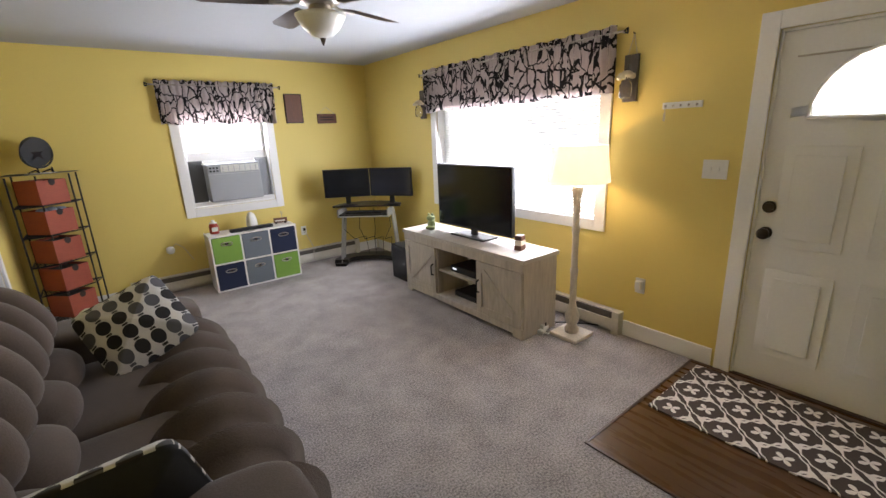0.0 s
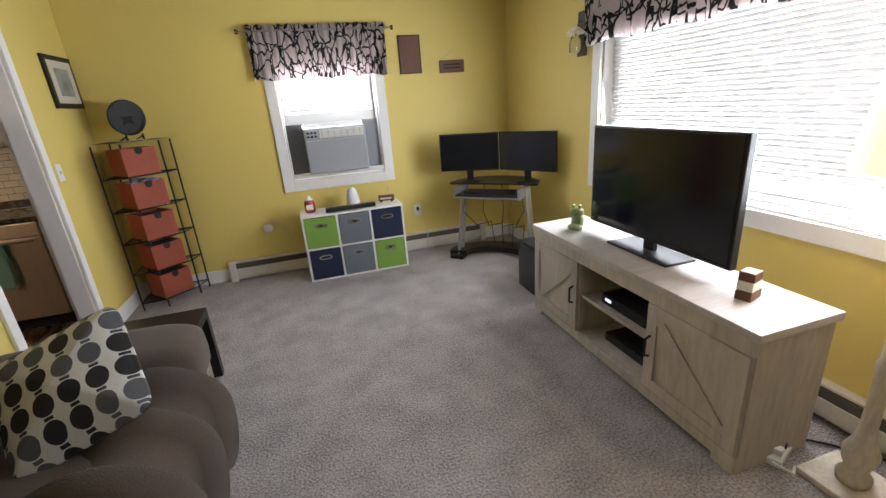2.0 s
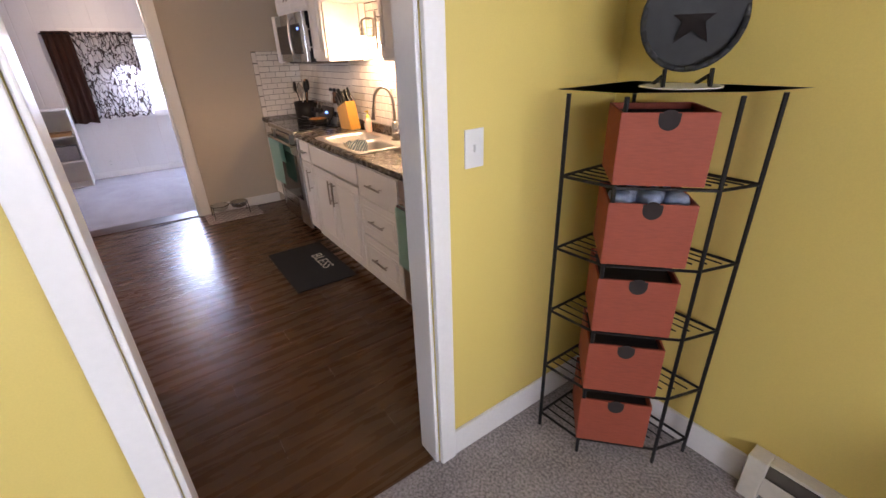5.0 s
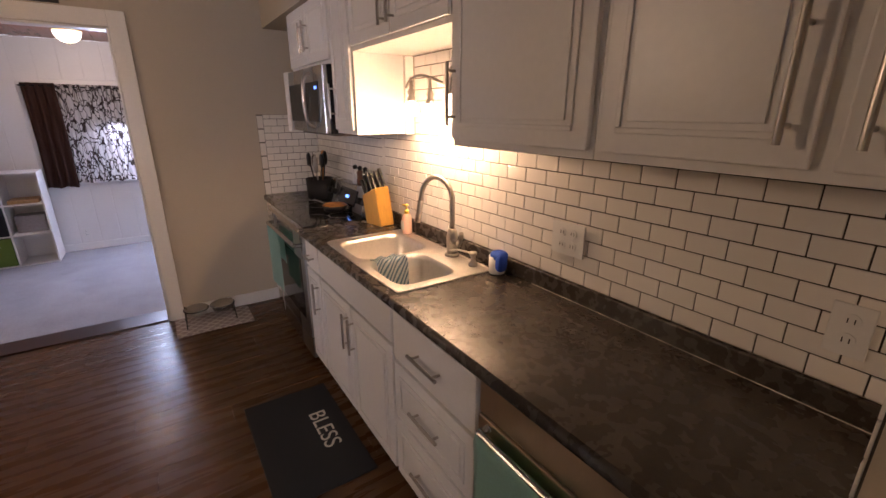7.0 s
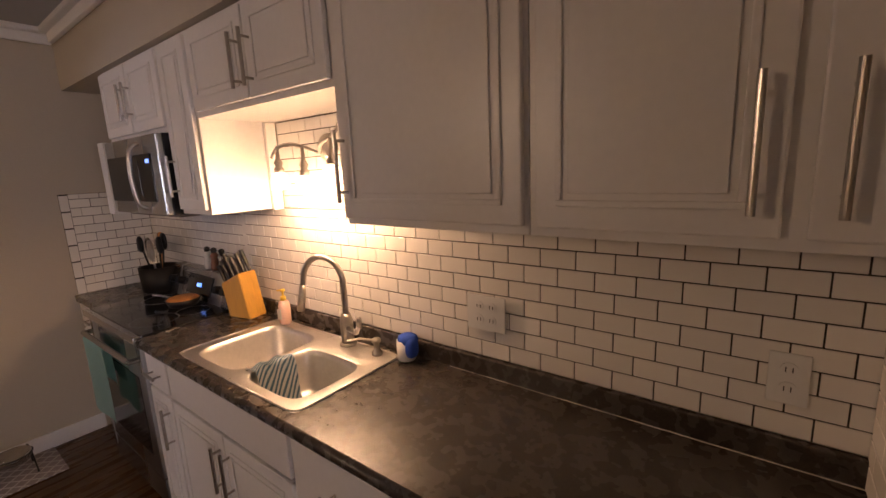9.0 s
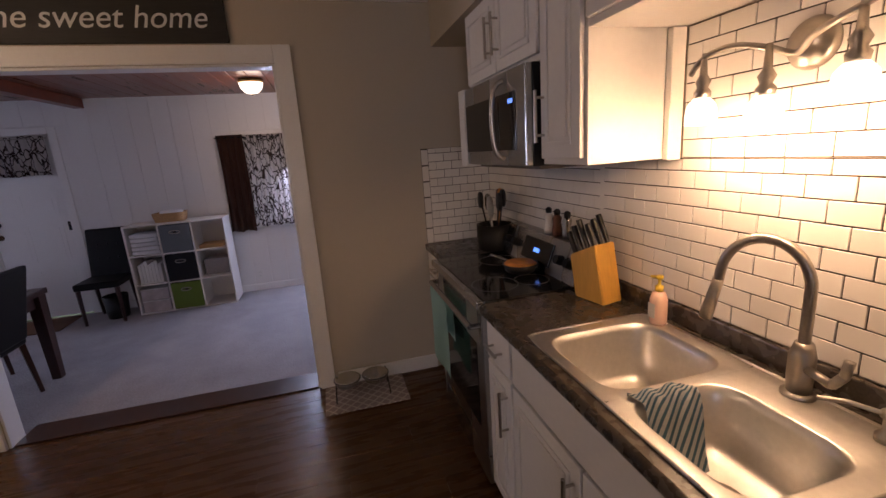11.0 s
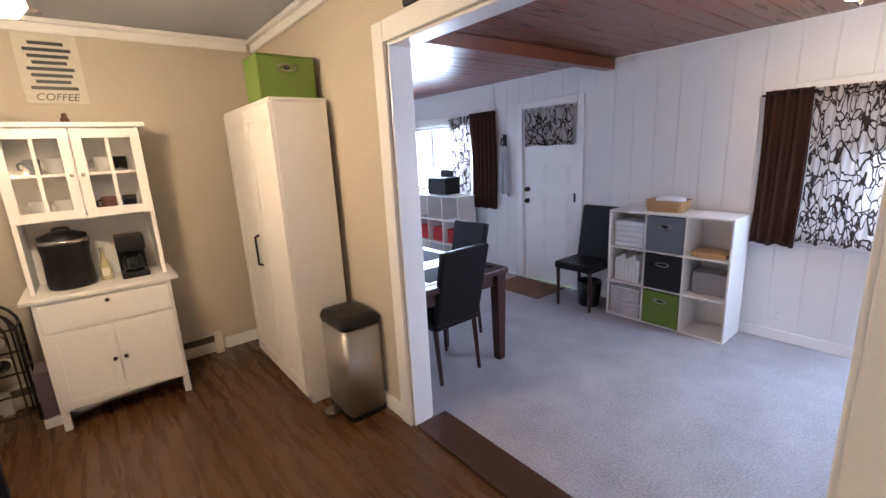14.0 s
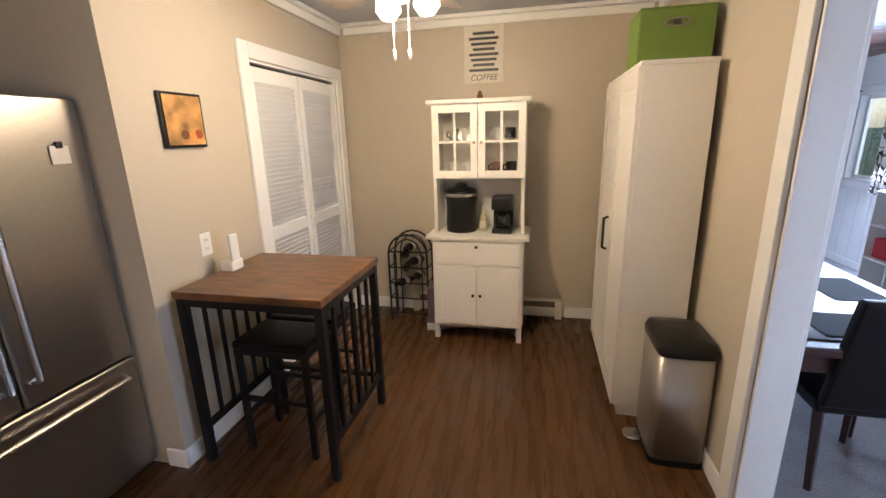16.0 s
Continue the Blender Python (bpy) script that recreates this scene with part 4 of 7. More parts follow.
for i, z in enumerate((0.08, 0.335, 0.595, 0.855, 1.115)):
    t = thing("storage_box", "rust red fabric box with a dark cut-out grip" + (", overfilled with cloth" if i == 3 else ""), "storage box", (0.295, YN - 0.217, z), 42, "rust red storage boxes")
    bm = box(B(), (-0.125, -0.135, 0), (0.125, -0.125, 0.205), 0.003)
    part("front", bm, RUST, t)
    for x in (-0.125, 0.117):
        part("side", box(B(), (x, -0.125, 0), (x + 0.008, 0.11, 0.205), 0.002), RUST, t)
    part("back", box(B(), (-0.117, 0.102, 0), (0.117, 0.11, 0.205), 0.002), RUST, t)
    # Dark bottom and solid dark fill stand in for the shade inside the box.
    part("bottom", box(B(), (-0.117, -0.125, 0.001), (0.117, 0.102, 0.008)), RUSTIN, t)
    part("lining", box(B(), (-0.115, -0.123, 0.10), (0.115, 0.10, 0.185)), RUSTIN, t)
    # The front is uncut; this dark patch paints the shade of the grip opening.
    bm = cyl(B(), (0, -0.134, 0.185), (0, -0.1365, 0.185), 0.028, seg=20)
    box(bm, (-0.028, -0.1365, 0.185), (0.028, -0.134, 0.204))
    part("grip", bm, RUSTIN, t, "dark half-round patch for the shaded cut-out grip")
    if i == 3:
        bm = B()
        for k in range(7):
            puff(bm, (-0.08 + 0.027 * k, -0.05 + 0.03 * (k % 3), 0.195), (0.04, 0.045, 0.025), 0.8, 10, 6)
        part("cloth", bm, surface("blue_white_cloth", (0.28, 0.33, 0.45), 0.9, grain=30, vary=0.7), t, "blue and white cloth", True)

t = thing("star_plate", "dark grey enamel plate with a black star", "decorative plate", (0.325, YN - 0.178, 1.3735), 42)
bm = cyl(B(), (0, -0.012, 0.175), (0, 0.0, 0.178), 0.130, seg=36)
part("plate", bm, STONEG, t)
part("rim", tube(B(), [(0.128 * math.cos(a), -0.013, 0.175 + 0.128 * math.sin(a)) for a in [2 * math.pi * i / 28 for i in range(29)]], 0.008, 6), STONEG, t, smooth=True)
bm = B()
bm.faces.new([bm.verts.new(((0.075 if i % 2 == 0 else 0.03) * math.sin(math.pi * i / 5), -0.0145, 0.175 + (0.075 if i % 2 == 0 else 0.03) * math.cos(math.pi * i / 5))) for i in range(10)])
bmesh.ops.solidify(bm, geom=bm.faces[:], thickness=0.002)
part("star", bm, RUSTIN, t, "black five-pointed star")
for x in (-0.06, 0.06):
    part("stand", tube(B(), [(x, 0.06, 0.005), (x, -0.03, 0.03), (x, -0.06, 0.006), (x, -0.05, 0.05)], 0.006, 6), BLACKM, t)
part("doily", cyl(B(), (0, 0, 0.0), (0, 0, 0.003), 0.11, seg=24), PLASTICW, t, "white lace doily")

# cube shelf with six bins
CY0 = 5.885


def cube_shelf(label, at, rz, cols, rows, cell, deep):
    t = thing("cube_shelf", label, "shelf", at, rz)
    w, h, k = cols * cell + 0.018, rows * cell + 0.018, 0.016
    for i in range(cols + 1):
        part("upright", box(B(), (-w / 2 + i * cell, 0, 0.0), (-w / 2 + i * cell + k, deep, h), 0.0015), CABW, t)
    for j in range(rows + 1):
        for i in range(cols):
            part("shelf", box(B(), (-w / 2 + i * cell + k, 0.001, j * cell), (-w / 2 + (i + 1) * cell, deep - 0.001, j * cell + k), 0.0015), CABW, t)
    part("back", box(B(), (-w / 2 + k, deep - 0.006, k), (w / 2 - k, deep - 0.002, h - k)), CABW, t)
    return t


def bin_cube(label, mat, m, s=0.285, grip=None, h=None):
    t = thing("fabric_bin", label, "storage bin", (0, 0, 0))
    t.matrix_world = m
    h = h or s
    part("front", box(B(), (-s / 2, 0.004, 0.001), (s / 2, 0.012, h), 0.004), mat, t)
    for x in (-s / 2, s / 2 - 0.008):
        part("side", box(B(), (x, 0.012, 0.001), (x + 0.008, 0.26, h), 0.002), mat, t)
    part("bottom", box(B(), (-s / 2 + 0.008, 0.012, 0.001), (s / 2 - 0.008, 0.26, 0.008)), mat, t)
    # Dark block in place of the shade deep in the bin.
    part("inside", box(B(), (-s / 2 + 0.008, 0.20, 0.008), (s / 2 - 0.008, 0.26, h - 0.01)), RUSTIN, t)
    bm = B()
    pts = [(0.042 * math.cos(a) + math.copysign(0.012, math.cos(a)), 0.0, h * 0.74 + 0.017 * math.sin(a)) for a in [2 * math.pi * (i + 0.5) / 16 for i in range(16)]]
    tube(bm, pts + pts[:1], 0.005, 6)
    part("grip", bm, grip or NICKEL, t, "oval metal grip")
    # Dark disc laid on the front as the shade within the grip.
    part("grip_hole", cyl(B(), (0, 0.0035, h * 0.74), (0, 0.0025, h * 0.74), 0.018, seg=14), RUSTIN, t)
    return t


cube_shelf("low white six-cube shelf with fabric bins", (1.94, CY0, 0.0), 0, 3, 2, 0.30, 0.30)
for j, row in enumerate((("navy", "grey", "green"), ("green", "grey", "navy"))):
    for i, c in enumerate(row):
        bin_cube(c + " fabric bin in the white cube shelf", {"navy": NAVYB, "grey": GREYB, "green": GREENB}[c], pose(1.94 - 0.30 + i * 0.30, CY0 - 0.006, 0.017 + j * 0.30), 0.278)
ZT = 0.619
t = thing("jar_candle", "red jar candle with a glass lid", "candle", (1.575, 6.06, ZT))
part("jar", lathe(B(), [(0.043, 0), (0.048, 0.01), (0.048, 0.09), (0.036, 0.105), (0.036, 0.112)], seg=20), REDW, t, smooth=True)
part("lid", lathe(B(), [(0.038, 0.112), (0.038, 0.122), (0.016, 0.126), (0.018, 0.145), (0.006, 0.15)], seg=20), OPAL, t, "pale glass lid", True)
part("label", box(B(), (-0.03, -0.0495, 0.03), (0.03, -0.0475, 0.075)), PAPER, t)
t = thing("egg_lamp", "small white egg-shaped lamp", "lamp", (1.97, 6.08, ZT))
part("body", lathe(B(), [(0.05, 0), (0.062, 0.03), (0.058, 0.10), (0.04, 0.155), (0.012, 0.178)], seg=24), OPAL, t, smooth=True)
part("foot", cyl(B(), (0, 0, 0), (0, 0, 0.012), 0.058, seg=24), PLASTICW, t)
t = thing("sound_bar", "short black sound bar on the shelf", "speaker", (1.93, 5.955, ZT))
part("body", box(B(), (-0.225, -0.03, 0), (0.225, 0.03, 0.036), 0.006), BLACK, t)
part("grille", box(B(), (-0.215, -0.032, 0.004), (0.215, -0.0295, 0.032)), BLACKB, t)
t = thing("wooden_clip_sign", "dark wooden block sign with a wire clip", "ornament", (2.28, 6.05, ZT), -12)
part("block", box(B(), (-0.075, -0.012, 0.012), (0.075, 0.012, 0.068), 0.003), WOODBR, t)
for x in (-0.05, 0.05):
    part("wheel", cyl(B(), (x, -0.014, 0.012), (x, 0.014, 0.012), 0.012), BLACKM, t)
part("wire", tube(B(), [(0.02, 0, 0.068), (0.02, 0, 0.115), (0.035, 0, 0.13), (0.02, 0, 0.14), (0.008, 0, 0.13), (0.02, 0, 0.118)], 0.003, 6), NICKEL, t)
part("lettering", box(B(), (-0.06, -0.0135, 0.03), (0.05, -0.0122, 0.045)), PAPER, t, "unreadable pale lettering")

# corner computer desk
dk = thing("corner_desk", "black and silver curved corner computer desk", "desk", (3.20, 5.63, 0.0), -43)
SILVER = surface("silver_painted_steel", (0.42, 0.42, 0.41), 0.35, metal=0.7, grain=60, vary=0.06)


def band(bm, inner, outer, z0, z1, a0, a1, n=18, c=(0, 0)):
    lo = []
    for z in (z0, z1):
        for rx, ry in (inner, outer):
            lo.append([bm.verts.new((c[0] + rx * math.cos(radians(a0 + (a1 - a0) * i / n)), c[1] + ry * math.sin(radians(a0 + (a1 - a0) * i / n)), z)) for i in range(n + 1)])
    A, Bo, C, D = lo
    for i in range(n):
        for p, q in ((A, Bo), (Bo, D), (D, C), (C, A)):
            bm.faces.new((p[i], p[i + 1], q[i + 1], q[i]))
    for i in (0, n):
        bm.faces.new((A[i], Bo[i], D[i], C[i]))
    return bm


part("base", band(B(), (0.29, 0.16), (0.46, 0.34), 0.02, 0.075, -8, 188), BLACKW, dk)
for x in (-0.37, 0.37):
    part("foot", box(B(), (x - 0.07, -0.09, 0), (x + 0.07, 0.05, 0.035), 0.012), BLACK, dk)
    for y in (-0.02, 0.07):
        part("leg", tube(B(), [(x * 1.0, y, 0.03), (x * 0.82, y + 0.05, 0.70)], 0.017, 10), SILVER, dk)
    part("leg_brace", tube(B(), [(x * 0.96, -0.015, 0.18), (x * 0.96, 0.08, 0.18)], 0.012, 8), SILVER, dk)
bm = band(B(), (0.10, 0.04), (0.42, 0.36), 0.735, 0.755, -4, 184)
part("top", bm, BLACKW, dk)
part("top_filler", box(B(), (-0.40, -0.02, 0.736), (0.40, 0.16, 0.754), 0.004), BLACKW, dk)
part("tray", box(B(), (-0.29, -0.20, 0.66), (0.29, 0.08, 0.678), 0.006), BLACKW, dk)
part("tray_rail", box(B(), (-0.31, -0.205, 0.645), (0.31, -0.185, 0.66), 0.004), SILVER, dk)
for x in (-0.30, 0.30):
    part("tray_bracket", box(B(), (x - 0.01, -0.20, 0.64), (x + 0.01, 0.10, 0.735), 0.003), SILVER, dk)
t = thing("keyboard", "black computer keyboard on the tray", "keyboard", (3.13, 5.56, 0.679), -43)
part("body", box(B(), (-0.215, -0.065, 0), (0.215, 0.065, 0.018), 0.005), BLACK, t)
for r in range(4):
    part("keys", box(B(), (-0.205, -0.052 + r * 0.028, 0.018), (0.205, -0.030 + r * 0.028, 0.023), 0.002), BLACK, t)


def monitor(at, rz):
    t = thing("monitor", "black flat computer monitor, switched off", "monitor", at, rz, "computer monitors")
    part("bezel", box(B(), (-0.275, -0.018, 0.10), (0.275, 0.018, 0.44), 0.005), BLACK, t)
    part("screen", box(B(), (-0.262, -0.0205, 0.115), (0.262, -0.0185, 0.428)), SCREEN, t)
    part("neck", box(B(), (-0.03, 0.0, 0.012), (0.03, 0.022, 0.16), 0.004), BLACK, t)
    part("foot", lathe(B(), [(0.11, 0), (0.11, 0.006), (0.03, 0.014)], seg=24), BLACK, t, smooth=True)
    return t


monitor((3.06, 5.82, 0.756), -32)
monitor((3.46, 5.45, 0.756), -57)
t = thing("desk_cables", "tangle of thin black cables hanging behind the desk", "cable", (3.25, 5.75, 0.0))
for k in range(4):
    p = [Vector((-0.2 + 0.13 * k, 0.12 - 0.10 * k, 0.76)), Vector((-0.25 + 0.17 * k, 0.16 - 0.1 * k, 0.45)), Vector((-0.12 + 0.09 * k, 0.14 - 0.1 * k, 0.30)), Vector((0.02 + 0.07 * k, 0.10 - 0.10 * k, 0.32)), Vector((0.06 + 0.05 * k, 0.12 - 0.1 * k, 0.08))]
    part("cable", tube(B(), p, 0.0035, 6), BLACK, t)
t = thing("computer_tower", "black computer tower standing on the carpet", "computer", (3.30, 4.83, 0.0))
part("case", box(B(), (-0.165, -0.17, 0.008), (0.165, 0.17, 0.40), 0.008), BLACK, t)
part("front_panel", box(B(), (-0.17, -0.16, 0.015), (-0.164, 0.16, 0.39), 0.003), SCREEN, t)

# tv stand
ts = thing("tv_stand", "whitewashed farmhouse tv stand with barn doors", "tv stand", (3.235, 3.77, 0.0), -90)
L = 0.795
part("top", box(B(), (-L - 0.015, -0.205, 0.615), (L + 0.015, 0.215, 0.65), 0.004), FARMTOP, ts)
part("apron", box(B(), (-L, -0.195, 0.545), (L, -0.18, 0.614), 0.003), FARM, ts)
for x in (-L, L - 0.03):
    part("side", box(B(), (x, -0.18, 0.001), (x + 0.03, 0.205, 0.614), 0.003), FARM, ts)
for x in (-0.29, 0.27):
    part("divider", box(B(), (x, -0.18, 0.09), (x + 0.02, 0.20, 0.544), 0.002), FARM, ts)
part("back", box(B(), (-L + 0.03, 0.195, 0.09), (L - 0.03, 0.202, 0.612)), FARM, ts)
part("bottom", box(B(), (-L + 0.03, -0.18, 0.07), (L - 0.03, 0.195, 0.089)), FARM, ts)
part("shelf", box(B(), (-0.27, -0.165, 0.315), (0.27, 0.195, 0.335), 0.002), FARM, ts)
bm = box(B(), (-L, -0.195, 0.03), (L, -0.18, 0.085), 0.003)
for x in (-L, L - 0.10):
    box(bm, (x, -0.1945, 0.0), (x + 0.10, -0.18, 0.03), 0.003)
part("plinth", bm, FARM, ts)
for x0, x1, s in ((-L + 0.01, -0.285, 1), (0.285, L - 0.01, -1)):
    d = part("door", box(B(), (x0, -0.188, 0.09), (x1, -0.178, 0.54), 0.002), FARM, ts)
    for a, b in (((x0, 0.09), (x0 + 0.06, 0.54)), ((x1 - 0.06, 0.09), (x1, 0.54)), ((x0 + 0.06, 0.09), (x1 - 0.06, 0.15)), ((x0 + 0.06, 0.48), (x1 - 0.06, 0.54))):
        part("frame_board", box(B(), (a[0], -0.198, a[1]), (b[0], -0.1885, b[1]), 0.002), FARM, d)
    bm = B()
    ang = math.atan2(0.33, x1 - x0 - 0.12) * s
    bmesh.ops.create_cube(bm, size=1, matrix=Matrix.LocRotScale(((x0 + x1) / 2, -0.193, 0.315), Euler((0, -ang, 0)), (math.hypot(0.33, x1 - x0 - 0.12), 0.008, 0.05)))
    part("brace_board", bm, FARM, d)
    hx = x1 - 0.03 if s > 0 else x0 + 0.03
    part("handle", tube(B(), [(hx, -0.198, 0.27), (hx, -0.225, 0.28), (hx, -0.225, 0.37), (hx, -0.198, 0.38)], 0.006, 8), BLACKM, d, "black bar handle")
t = thing("cable_box", "black set-top box on the shelf", "media box", (3.24, 3.74, 0.336), -90)
part("body", box(B(), (-0.17, -0.13, 0), (0.17, 0.13, 0.06), 0.006), BLACK, t)
part("clock", box(B(), (-0.14, -0.1315, 0.025), (-0.09, -0.1302, 0.04)), glowing("clock_glow", (0.8, 0.9, 1.0), 1.5), t, "small lit display")
t = thing("disc_player", "flat black disc player on the bottom shelf", "media player", (3.26, 3.70, 0.09), -90)
part("body", box(B(), (-0.2, -0.12, 0), (0.2, 0.12, 0.05), 0.005), BLACK, t)
tv = thing("television", "black flat television, switched off", "television", (3.30, 3.79, 0.651), -90)
part("bezel", box(B(), (-0.485, -0.022, 0.065), (0.485, 0.018, 0.645), 0.006), BLACK, tv)
part("screen", box(B(), (-0.470, -0.0245, 0.085), (0.470, -0.0225, 0.632)), SCREEN, tv)
part("rear_housing", box(B(), (-0.28, 0.018, 0.10), (0.28, 0.05, 0.50), 0.015), BLACK, tv)
part("neck", box(B(), (-0.035, -0.01, 0.01), (0.035, 0.02, 0.10), 0.004), BLACK, tv)
part("stand", box(B(), (-0.22, -0.10, 0), (0.22, 0.09, 0.014), 0.006, 3), BLACK, tv)
t = solo("frog_figurine", puff(puff(puff(puff(puff(B(), (0, 0, 0.05), (0.04, 0.035, 0.05), 0.8), (0, -0.01, 0.115), (0.042, 0.035, 0.03), 0.8), (0.02, -0.012, 0.15), (0.012, 0.012, 0.014), 0.9), (-0.02, -0.012, 0.15), (0.012, 0.012, 0.014), 0.9), (0, -0.03, 0.02), (0.05, 0.03, 0.02), 0.8), FROG, "small mossy green frog figurine on the stand", "figurine", smooth=True, at=(3.22, 4.33, 0.651), rz=-60)
t = thing("stacked_blocks", "stack of small brown and white wooden blocks", "ornament", (3.25, 3.19, 0.651), 15)
for i, (m, z) in enumerate(((WOODBR, 0.0), (LIMEW, 0.04), (WOODBR, 0.08))):
    part("block", box(B(), (-0.045 + 0.004 * i, -0.03, z), (0.045 - 0.008 * i, 0.03, z + 0.039), 0.003), m, t)

# floor lamp
fl = thing("floor_lamp", "whitewashed turned wooden floor lamp, switched on", "lamp", (3.40, 2.785, 0.0))
part("base", box(B(), (-0.12, -0.12, 0), (0.12, 0.12, 0.03), 0.008), LIMEW, fl)
part("column", lathe(B(), [(0.05, 0.03), (0.055, 0.06), (0.035, 0.09), (0.05, 0.13), (0.056, 0.17), (0.035, 0.22), (0.026, 0.27), (0.024, 0.45), (0.028, 0.52), (0.032, 0.54), (0.024, 0.56), (0.023, 0.80), (0.030, 0.86), (0.022, 0.89), (0.026, 0.98), (0.028, 1.08), (0.036, 1.12), (0.044, 1.16), (0.02, 1.18)], seg=20), LIMEW, fl, smooth=True)
part("socket", cyl(B(), (0, 0, 1.18), (0, 0, 1.27), 0.016), NICKEL, fl)
bm = B()
n = 40
rings = [[bm.verts.new((r * math.cos(2 * math.pi * i / n), r * math.sin(2 * math.pi * i / n), z)) for i in range(n)] for r, z in ((0.222, 1.20), (0.19, 1.455))]
for i in range(n):
    bm.faces.new((rings[0][i], rings[0][(i + 1) % n], rings[1][(i + 1) % n], rings[1][i]))
bmesh.ops.solidify(bm, geom=bm.faces[:], thickness=0.003)
part("shade", bm, SHADE, fl, "glowing cream drum shade", True)
bm = B()
for a in (0, 2.1, 4.2):
    cyl(bm, (0, 0, 1.445), (0.189 * math.cos(a), 0.189 * math.sin(a), 1.447), 0.003, seg=6)
cyl(bm, (0, 0, 1.27), (0, 0, 1.445), 0.004, seg=6)
part("spider", bm, NICKEL, fl)
lamp("floor_lamp_bulb", "POINT", pose(3.40, 2.785, 1.34), 11, (1.0, 0.72, 0.42), 0.04)
t = thing("power_strip", "white power strip with cords on the carpet", "power strip", (3.33, 2.99, 0.0), 20)
part("body", box(B(), (-0.11, -0.025, 0.001), (0.11, 0.025, 0.035), 0.006), PLASTICW, t)
for i in range(3):
    part("plug", box(B(), (-0.08 + i * 0.06, -0.015, 0.035), (-0.045 + i * 0.06, 0.015, 0.065), 0.004), PLASTICW if i != 1 else BLACK, t)
part("cable", tube(B(), [(0.11, 0, 0.015), (0.18, -0.12, 0.01), (0.24, -0.30, 0.008), (0.26, -0.50, 0.008), (0.22, -0.62, 0.02)], 0.005, 6), BLACK, t)
part("cable", tube(B(), [(-0.11, 0, 0.02), (-0.15, -0.03, 0.05), (-0.13, -0.07, 0.03), (-0.06, -0.06, 0.01)], 0.006, 6), PLASTICW, t)

# entry
solo("floor_entry", box(B(), (2.45, -0.58, 0.001), (XE - 0.018, 2.0, 0.006)), LAMINATE, "dark laminate entry floor by the door", "floor", "structure")
solo("carpet_edge", box(box(B(), (2.435, -0.58, 0.0005), (2.45, 2.015, 0.009), 0.002), (2.45, 2.0, 0.0005), (XE - 0.02, 2.015, 0.009), 0.002), DARKWOOD, "dark edging strip between carpet and laminate", "trim", "structure")
solo("door_rug", box(B(), (-0.33, -0.62, 0), (0.33, 0.62, 0.010), 0.004), RUG, "brown and white trellis pattern door rug", "rug", at=(3.29, 1.33, 0.0065))


# ---- kitchen: trim ----
TILE = surface("glossy_white_tile", (0.80, 0.77, 0.72), 0.12, grain=8, vary=0.04, bump=0.05, depth=0.002, each=0.05)
GROUT = surface("dark_grout", (0.045, 0.035, 0.028), 0.9, grain=120, vary=0.2)
COUNTER = surface("dark_speckled_laminate", (0.050, 0.041, 0.033), 0.27, grain=190, vary=0.28, bump=0.0, stain=26, blend=0.45, tight=0.16, spec=0.5)
GLASSTOP = surface("black_ceramic_glass", (0.006, 0.006, 0.007), 0.07, grain=5, vary=0.1, bump=0)
MINT = surface("mint_towel", (0.36, 0.62, 0.52), 0.9, grain=220, vary=0.12, bump=0.5, sheen=0.3)
BEECH = surface("yellow_beech", (0.62, 0.33, 0.055), 0.4, grain=20, vary=0.15, stretch=(5, 5, 0.6))
PEACH = surface("peach_soap", (0.80, 0.52, 0.40), 0.25, grain=10, vary=0.05, bump=0)
YELLOWP = surface("yellow_plastic", (0.75, 0.52, 0.05), 0.35)
BLUEC = surface("blue_cloth", (0.02, 0.09, 0.55), 0.85, grain=150, vary=0.2, bump=0.4)
DISHC = two_tone("striped_dish_cloth", (0.06, 0.14, 0.22), (0.50, 0.55, 0.58), lambda t, co, x, y, z: calc(t, "LESS_THAN", calc(t, "FRACT", calc(t, "MULTIPLY", calc(t, "ADD", x, calc(t, "MULTIPLY", y, 0.35)), 95)), 0.45))
BARWOOD = surface("rustic_brown_wood", (0.12, 0.056, 0.022), 0.33, grain=7, vary=0.6, bump=0.1, stretch=(1.2, 5, 4), stain=3, tight=0.13)
FRIDGEST = surface("fridge_stainless", (0.36, 0.34, 0.32), 0.32, metal=1.0, grain=50, vary=0.07, bump=0.03, stretch=(1, 14, 1), stain=1.2)
FRIDGESD = surface("fridge_side_grey", (0.055, 0.045, 0.04), 0.45, grain=120, vary=0.15, bump=0.1)
FOOD = surface("baked_crust", (0.62, 0.24, 0.05), 0.6, grain=18, vary=0.5, bump=0.4, depth=0.004)
LEATHER = surface("dark_brown_leather", (0.007, 0.006, 0.006), 0.42, grain=90, vary=0.2, bump=0.2, spec=0.22)
CHERRY = surface("dark_cherry_wood", (0.035, 0.010, 0.007), 0.3, grain=22, vary=0.3, stretch=(4, 4, 0.6))
WICKER = surface("pale_wicker", (0.42, 0.25, 0.11), 0.7, grain=60, vary=0.35, bump=0.6, depth=0.004)
JUTE = surface("brown_jute", (0.16, 0.085, 0.05), 0.95, grain=120, vary=0.3, bump=0.7)
DISHW = surface("bronze_stainless", (0.58, 0.49, 0.38), 0.38, metal=1.0, grain=50, vary=0.08, bump=0.03, stretch=(14, 1, 1))

